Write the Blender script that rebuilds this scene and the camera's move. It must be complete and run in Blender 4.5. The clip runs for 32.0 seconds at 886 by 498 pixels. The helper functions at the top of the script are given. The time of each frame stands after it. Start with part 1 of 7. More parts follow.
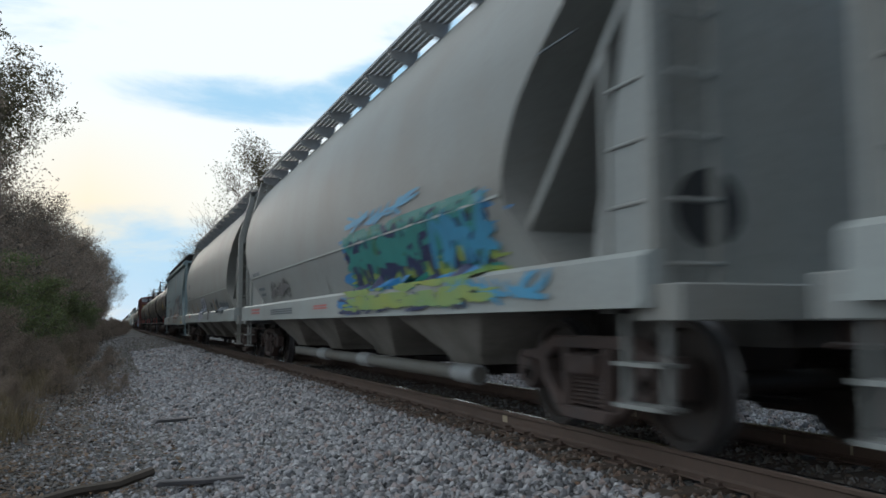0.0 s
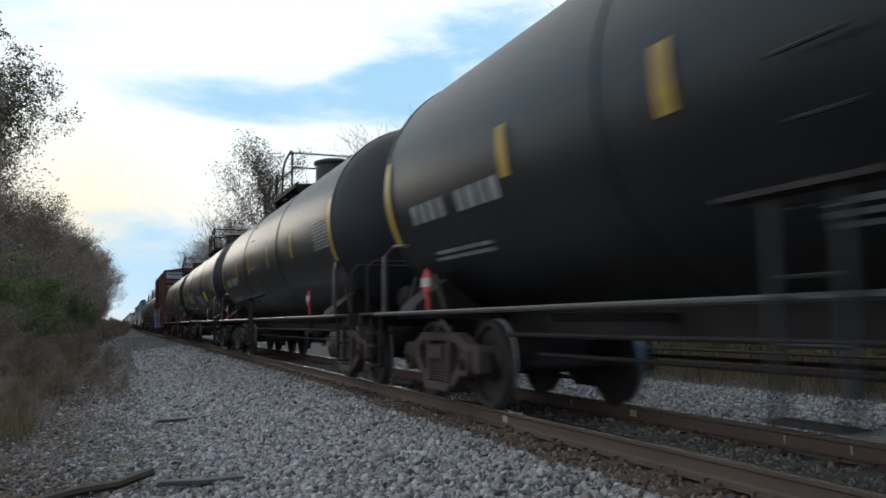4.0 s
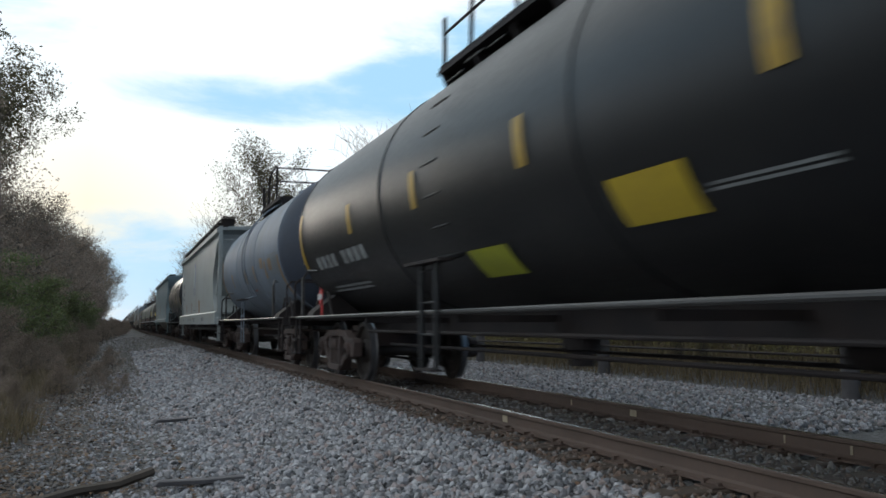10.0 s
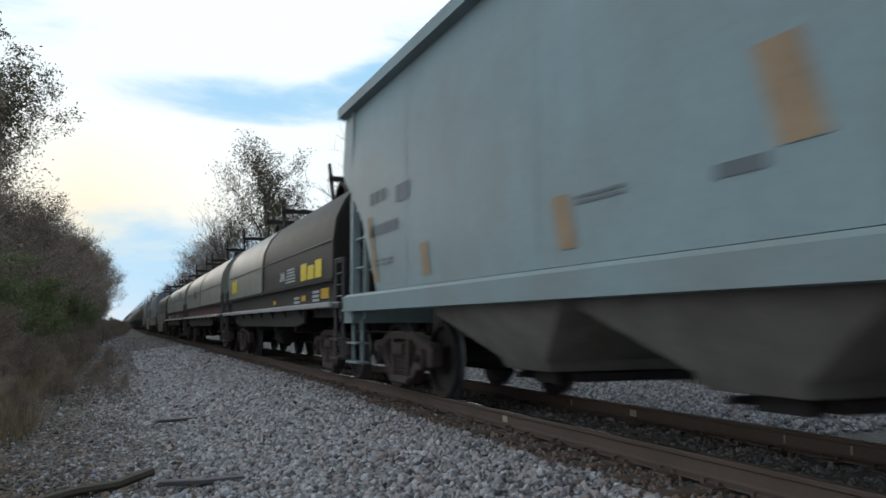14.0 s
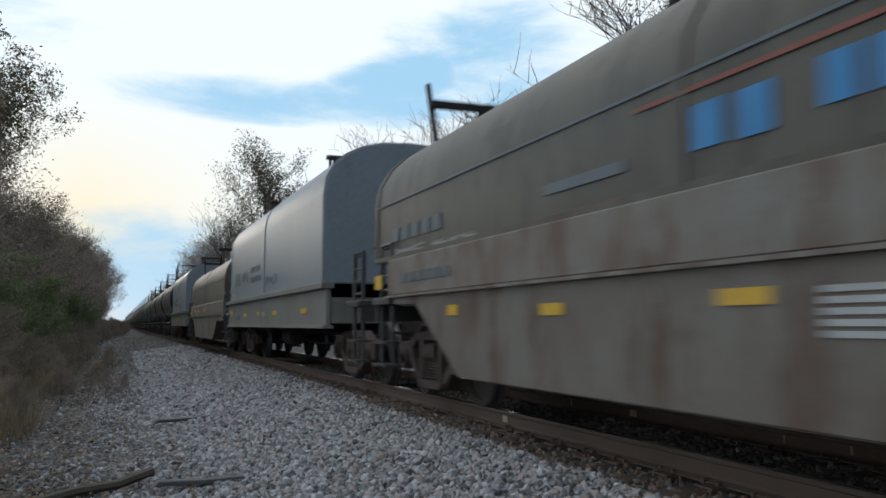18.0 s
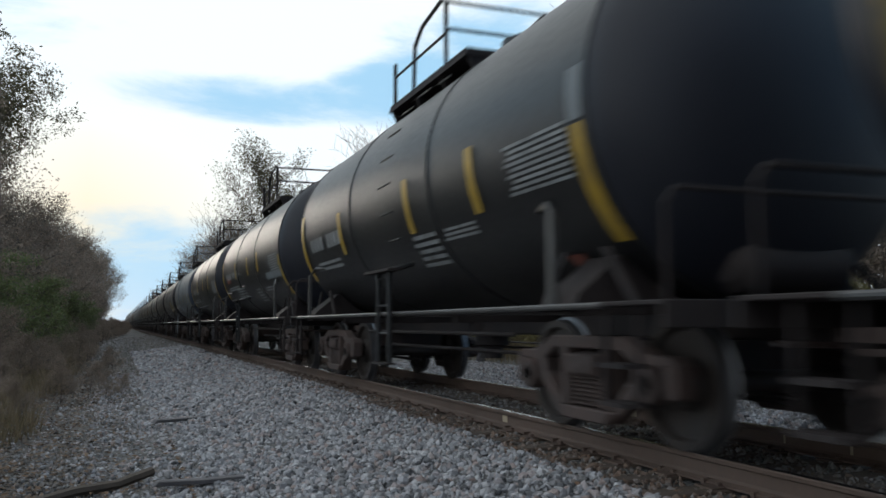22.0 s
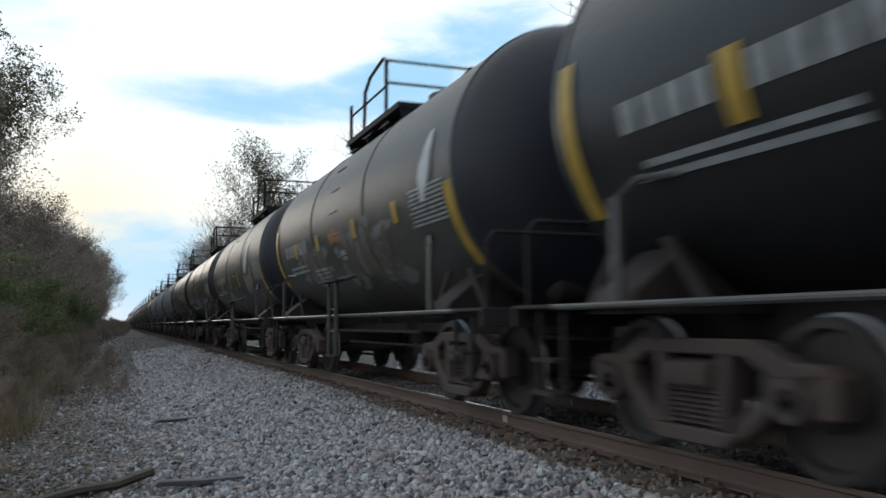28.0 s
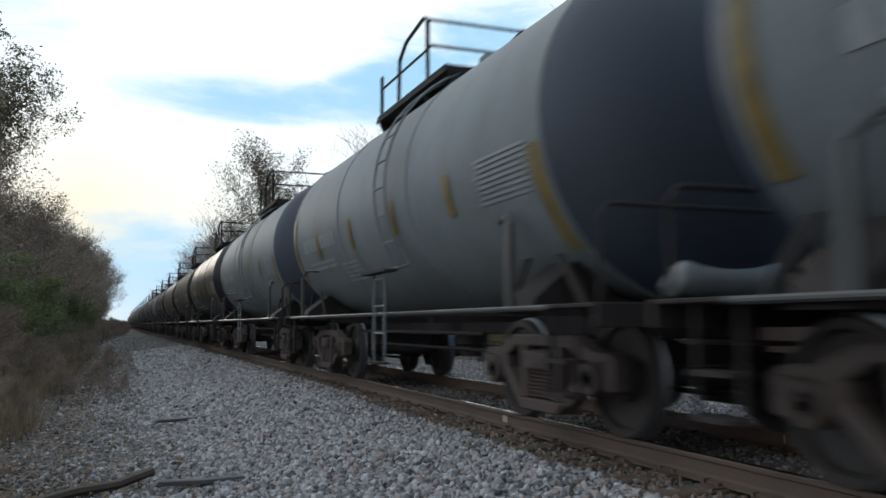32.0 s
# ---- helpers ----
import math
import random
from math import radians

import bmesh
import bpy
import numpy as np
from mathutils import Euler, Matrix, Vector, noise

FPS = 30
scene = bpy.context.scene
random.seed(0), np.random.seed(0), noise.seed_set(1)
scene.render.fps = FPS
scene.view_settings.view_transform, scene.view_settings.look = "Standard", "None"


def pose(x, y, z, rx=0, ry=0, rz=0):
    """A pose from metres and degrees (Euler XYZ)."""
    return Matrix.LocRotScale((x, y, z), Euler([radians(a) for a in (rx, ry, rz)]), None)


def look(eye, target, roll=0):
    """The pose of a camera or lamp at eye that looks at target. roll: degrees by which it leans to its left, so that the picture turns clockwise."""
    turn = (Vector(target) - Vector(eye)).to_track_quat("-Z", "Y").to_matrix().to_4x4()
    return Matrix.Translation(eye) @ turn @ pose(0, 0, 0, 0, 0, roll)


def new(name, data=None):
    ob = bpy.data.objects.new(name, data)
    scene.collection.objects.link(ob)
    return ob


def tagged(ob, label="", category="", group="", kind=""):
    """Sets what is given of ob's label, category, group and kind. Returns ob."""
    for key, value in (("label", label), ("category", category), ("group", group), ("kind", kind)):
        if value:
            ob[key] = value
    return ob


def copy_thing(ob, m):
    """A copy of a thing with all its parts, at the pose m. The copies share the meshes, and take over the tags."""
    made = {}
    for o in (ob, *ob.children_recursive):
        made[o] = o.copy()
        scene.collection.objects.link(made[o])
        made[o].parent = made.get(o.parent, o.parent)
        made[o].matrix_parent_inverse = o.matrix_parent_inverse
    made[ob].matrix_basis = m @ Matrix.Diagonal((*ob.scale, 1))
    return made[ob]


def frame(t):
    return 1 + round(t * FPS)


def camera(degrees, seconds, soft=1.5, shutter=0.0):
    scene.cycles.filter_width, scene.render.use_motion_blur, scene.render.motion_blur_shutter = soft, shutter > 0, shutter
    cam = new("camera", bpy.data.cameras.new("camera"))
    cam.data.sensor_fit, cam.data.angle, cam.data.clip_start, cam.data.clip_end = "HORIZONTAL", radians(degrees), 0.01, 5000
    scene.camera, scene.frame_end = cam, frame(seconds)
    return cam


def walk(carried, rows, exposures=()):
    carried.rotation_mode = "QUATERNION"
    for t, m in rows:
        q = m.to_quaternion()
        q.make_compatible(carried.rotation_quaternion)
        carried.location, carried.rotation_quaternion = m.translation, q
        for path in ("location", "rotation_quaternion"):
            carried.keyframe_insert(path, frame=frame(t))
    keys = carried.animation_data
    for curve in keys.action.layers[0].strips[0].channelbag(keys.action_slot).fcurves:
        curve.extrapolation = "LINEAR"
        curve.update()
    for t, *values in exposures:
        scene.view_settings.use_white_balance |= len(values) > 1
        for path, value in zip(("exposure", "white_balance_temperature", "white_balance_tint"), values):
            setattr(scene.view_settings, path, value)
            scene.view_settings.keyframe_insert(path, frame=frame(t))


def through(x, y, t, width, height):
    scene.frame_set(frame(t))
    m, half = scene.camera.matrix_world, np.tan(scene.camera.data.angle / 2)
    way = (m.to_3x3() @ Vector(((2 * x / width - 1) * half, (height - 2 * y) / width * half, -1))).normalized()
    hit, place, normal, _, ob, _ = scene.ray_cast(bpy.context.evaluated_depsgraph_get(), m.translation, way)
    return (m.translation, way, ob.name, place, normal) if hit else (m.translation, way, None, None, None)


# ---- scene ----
# Units: metres. Rail top is z = 0, the track runs along +y, the camera stands at x = 0, y = 0.
SECONDS = 32.0
EYE = (0.0, 0.0, 0.891)
LENS = 54.98
YAW, PITCH, ROLL = 20.85, 5.0, 0.225
cam = camera(LENS, SECONDS, soft=1.6, shutter=0.32)
AIM = (EYE[0] + math.sin(radians(YAW)) * math.cos(radians(PITCH)),
       EYE[1] + math.cos(radians(YAW)) * math.cos(radians(PITCH)),
       EYE[2] + math.sin(radians(PITCH)))
# the camera's own exposure drifts: it opens for the dark cars and closes for the pale ones
EXPOSURES = [(0.0, -0.05), (3.0, -0.03), (5.5, 0.12), (7.0, 0.16), (8.0, 0.35), (8.8, 0.16), (10.0, 0.08), (13.0, 0.06), (14.5, -0.03), (17.0, -0.06), (20.5, -0.08), (22.0, 0.0), (25.0, 0.06), (SECONDS, 0.08)]
walk(cam, [(0.0, look(EYE, AIM, -ROLL)), (SECONDS, look(EYE, AIM, -ROLL))], EXPOSURES)

TRACK_X = 4.503          # track centre
RAIL_X = 0.7525          # rail centre from track centre
SPEED, SLOWING = 16.043, -0.0229


def train_way(t):
    """How far the train has gone, counted from t = 16 s."""
    return SPEED * (t - 16.0) + SLOWING * (t - 16.0) ** 2


# ---- light ----
def build_world():
    world = bpy.data.worlds.new("dusk_sky")
    scene.world = world
    world.use_nodes = True
    nt = world.node_tree
    nt.nodes.clear()
    n, link = nt.nodes.new, nt.links.new

    def val(op, a, b=None, c=None):
        m = n("ShaderNodeMath")
        m.operation = op
        for i, v in enumerate((a, b, c)):
            if v is None:
                continue
            if isinstance(v, (int, float)):
                m.inputs[i].default_value = v
            else:
                link(v, m.inputs[i])
        return m.outputs[0]

    tc = n("ShaderNodeTexCoord")
    sep = n("ShaderNodeSeparateXYZ")
    link(tc.outputs["Generated"], sep.inputs[0])
    az = val("MULTIPLY", val("ARCTAN2", sep.outputs[0], sep.outputs[1]), 57.2958)
    el = val("MULTIPLY", val("ARCSINE", sep.outputs[2]), 57.2958)
    # cloud texture in azimuth and elevation, stretched along the horizon
    comb = n("ShaderNodeCombineXYZ")
    link(val("MULTIPLY", az, 0.05), comb.inputs[0])
    link(val("MULTIPLY", el, 0.16), comb.inputs[1])
    noise_big = n("ShaderNodeTexNoise")
    noise_big.inputs["Scale"].default_value = 1.3
    noise_big.inputs["Detail"].default_value = 7
    noise_big.inputs["Roughness"].default_value = 0.62
    noise_big.inputs["Distortion"].default_value = 0.35
    link(comb.outputs[0], noise_big.inputs["Vector"])
    wisp = val("SUBTRACT", noise_big.outputs["Fac"], 0.5)

    def gap(a0, e0, wa, we, tilt=0.0, open_=1.0):
        """An opening of blue sky in the cloud, about 1 in its middle and 0 outside."""
        da = val("SUBTRACT", az, a0)
        de = val("SUBTRACT", val("SUBTRACT", el, e0), val("MULTIPLY", da, tilt))
        r = val("ADD", val("POWER", val("ABSOLUTE", val("DIVIDE", da, wa)), 2.0), val("POWER", val("ABSOLUTE", val("DIVIDE", de, we)), 2.0))
        return val("SUBTRACT", open_, r)

    gaps = None
    for g in ((11.5, 14.6, 10.5, 1.5, -0.03), (17.5, 16.3, 5.5, 2.2, 0.25, 0.9), (2.0, 1.3, 15.0, 5.2, 0.0), (24.0, 18.5, 9.0, 3.0, 0.1, 0.55), (33.0, 15.0, 13.0, 6.0, 0.0, 0.5), (-40.0, 20.0, 30.0, 12.0, 0.0), (120.0, 30.0, 70.0, 30.0, 0.0)):
        q = val("MAXIMUM", gap(*g), -1.5)
        gaps = q if gaps is None else val("MAXIMUM", gaps, q)
    mask = n("ShaderNodeMapRange")
    mask.interpolation_type = "SMOOTHSTEP"
    mask.inputs["From Min"].default_value, mask.inputs["From Max"].default_value = -0.55, 0.95
    link(val("ADD", gaps, val("MULTIPLY", wisp, 4.0)), mask.inputs["Value"])

    sky = n("ShaderNodeTexSky")
    sky.sky_type = "NISHITA"
    sky.sun_disc = False
    sky.sun_elevation, sky.sun_rotation = radians(5.0), radians(-4.0)
    sky.air_density, sky.dust_density, sky.ozone_density = 1.0, 0.6, 2.5
    sky_scaled = n("ShaderNodeMixRGB")
    sky_scaled.blend_type = "MULTIPLY"
    sky_scaled.inputs[0].default_value = 1.0
    link(sky.outputs[0], sky_scaled.inputs[1])
    sky_scaled.inputs[2].default_value = (0.006, 0.006, 0.006, 1)
    blue = n("ShaderNodeMixRGB")
    blue.blend_type = "ADD"
    blue.inputs[0].default_value = 1.0
    link(sky_scaled.outputs[0], blue.inputs[1])
    blue.inputs[2].default_value = (0.40, 0.69, 0.94, 1)

    # the cloud deck: bright white, warm low over the hidden sun
    low = n("ShaderNodeMapRange")
    low.inputs["From Min"].default_value, low.inputs["From Max"].default_value = 4.0, 15.0
    low.inputs["To Min"].default_value, low.inputs["To Max"].default_value = 1.0, 0.0
    link(el, low.inputs["Value"])
    side = val("SUBTRACT", 1.0, val("MINIMUM", val("DIVIDE", val("ABSOLUTE", val("ADD", az, 2.0)), 13.0), 1.0))
    warm = val("MULTIPLY", low.outputs[0], side)
    deck = n("ShaderNodeMixRGB")
    link(warm, deck.inputs[0])
    deck.inputs[1].default_value = (0.98, 1.07, 1.12, 1)
    deck.inputs[2].default_value = (1.12, 0.93, 0.60, 1)
    mix = n("ShaderNodeMixRGB")
    link(mask.outputs[0], mix.inputs[0])
    link(deck.outputs[0], mix.inputs[1])
    link(blue.outputs[0], mix.inputs[2])
    # dusk: the sky fades to dim blue behind the camera, away from the hidden sun
    toward = val("MULTIPLY", val("COSINE", val("MULTIPLY", val("ADD", az, 18.0), 0.0174533)), val("COSINE", val("MULTIPLY", el, 0.0174533)))
    fade = n("ShaderNodeMapRange")
    fade.interpolation_type = "SMOOTHSTEP"
    fade.inputs["From Min"].default_value, fade.inputs["From Max"].default_value = -1.0, -0.2
    link(toward, fade.inputs["Value"])
    dim = n("ShaderNodeMixRGB")
    link(fade.outputs[0], dim.inputs[0])
    dim.inputs[1].default_value, dim.inputs[2].default_value = (0.24, 0.29, 0.38, 1), (1, 1, 1, 1)
    dusk = n("ShaderNodeMixRGB")
    dusk.blend_type = "MULTIPLY"
    dusk.inputs[0].default_value = 1.0
    link(mix.outputs[0], dusk.inputs[1])
    link(dim.outputs[0], dusk.inputs[2])
    bg = n("ShaderNodeBackground")
    link(dusk.outputs[0], bg.inputs["Color"])
    bg.inputs["Strength"].default_value = 1.0
    out = n("ShaderNodeOutputWorld")
    link(bg.outputs[0], out.inputs[0])


build_world()
sun = new("sun", bpy.data.lights.new("sun", "SUN"))
sun.data.energy, sun.data.angle, sun.data.color = 0.42, radians(14), (1.0, 0.91, 0.80)
sun.matrix_basis = look((0, 0, 0), (math.sin(radians(4.0)) * 10, -math.cos(radians(4.0)) * 10, -1.1))


# ---- materials ----
def surface(name, base, rough=0.6, metal=0.0, dirt=None, dirt_amount=0.4, scale=1.0, fine=18.0, bump=0.15, streak=0.0, tint=0.12, spec=0.5, bump_dist=0.01, rust=None, rust_amount=0.8, rust_from=0.56):
    """Paint, metal or earth: two scales of colour change, grime in patches and streaks, fine relief, a small change from thing to thing."""
    m = bpy.data.materials.new(name)
    m.use_nodes = True
    nt = m.node_tree
    b = nt.nodes["Principled BSDF"]
    n, link = nt.nodes.new, nt.links.new
    tc, info = n("ShaderNodeTexCoord"), n("ShaderNodeObjectInfo")
    shift = n("ShaderNodeVectorMath")
    shift.operation = "MULTIPLY_ADD"
    link(info.outputs["Random"], shift.inputs[0])
    shift.inputs[1].default_value = (37.0, 19.0, 53.0)
    link(tc.outputs["Object"], shift.inputs[2])

    def noise_tex(sc, detail, rough_, vec):
        t = n("ShaderNodeTexNoise")
        t.inputs["Scale"].default_value, t.inputs["Detail"].default_value, t.inputs["Roughness"].default_value = sc, detail, rough_
        link(vec, t.inputs["Vector"])
        return t.outputs["Fac"]

    big = noise_tex(scale, 5, 0.6, shift.outputs[0])
    small = noise_tex(fine, 4, 0.65, shift.outputs[0])
    dirt = dirt or tuple(c * 0.45 for c in base)
    ramp = n("ShaderNodeMapRange")
    ramp.inputs["From Min"].default_value, ramp.inputs["From Max"].default_value = 0.38, 0.72
    ramp.inputs["To Max"].default_value = dirt_amount
    link(big, ramp.inputs["Value"])
    fac = ramp.outputs[0]
    if streak:
        mp = n("ShaderNodeMapping")
        mp.inputs["Scale"].default_value = (5.0, 5.0, 0.35)
        link(shift.outputs[0], mp.inputs["Vector"])
        run = noise_tex(1.0, 4, 0.7, mp.outputs[0])
        sr = n("ShaderNodeMapRange")
        sr.inputs["From Min"].default_value, sr.inputs["From Max"].default_value = 0.5, 0.75
        sr.inputs["To Max"].default_value = streak
        link(run, sr.inputs["Value"])
        mx = n("ShaderNodeMath")
        mx.operation = "MAXIMUM"
        link(fac, mx.inputs[0])
        link(sr.outputs[0], mx.inputs[1])
        fac = mx.outputs[0]
    mix = n("ShaderNodeMixRGB")
    link(fac, mix.inputs[0])
    mix.inputs[1].default_value, mix.inputs[2].default_value = (*base, 1), (*dirt, 1)
    paint = mix.outputs[0]
    if rust:               # ragged stains that run down from patches
        mp2 = n("ShaderNodeMapping")
        mp2.inputs["Scale"].default_value = (1.6, 1.6, 0.55)
        mp2.inputs["Location"].default_value = (11.0, 3.0, 7.0)
        link(shift.outputs[0], mp2.inputs["Vector"])
        blot = noise_tex(1.3, 9, 0.72, mp2.outputs[0])
        br = n("ShaderNodeMapRange")
        br.inputs["From Min"].default_value, br.inputs["From Max"].default_value = rust_from, rust_from + 0.1
        br.inputs["To Max"].default_value = rust_amount
        link(blot, br.inputs["Value"])
        over = n("ShaderNodeMixRGB")
        link(br.outputs[0], over.inputs[0])
        link(paint, over.inputs[1])
        over.inputs[2].default_value = (*rust, 1)
        paint = over.outputs[0]
    hsv = n("ShaderNodeHueSaturation")
    link(paint, hsv.inputs["Color"])
    v1 = n("ShaderNodeMath")
    v1.operation = "MULTIPLY_ADD"
    link(small, v1.inputs[0])
    v1.inputs[1].default_value, v1.inputs[2].default_value = 0.5, 0.75 - tint / 2
    v2 = n("ShaderNodeMath")
    v2.operation = "MULTIPLY_ADD"
    link(info.outputs["Random"], v2.inputs[0])
    v2.inputs[1].default_value = tint
    link(v1.outputs[0], v2.inputs[2])
    link(v2.outputs[0], hsv.inputs["Value"])
    link(hsv.outputs[0], b.inputs["Base Color"])
    rr = n("ShaderNodeMapRange")
    rr.inputs["To Min"].default_value, rr.inputs["To Max"].default_value = max(0.05, rough - 0.14), min(1.0, rough + 0.14)
    link(small, rr.inputs["Value"])
    link(rr.outputs[0], b.inputs["Roughness"])
    b.inputs["Metallic"].default_value = metal
    b.inputs["Specular IOR Level"].default_value = spec
    bp = n("ShaderNodeBump")
    bp.inputs["Strength"].default_value, bp.inputs["Distance"].default_value = bump, bump_dist
    link(small, bp.inputs["Height"])
    link(bp.outputs[0], b.inputs["Normal"])
    return m


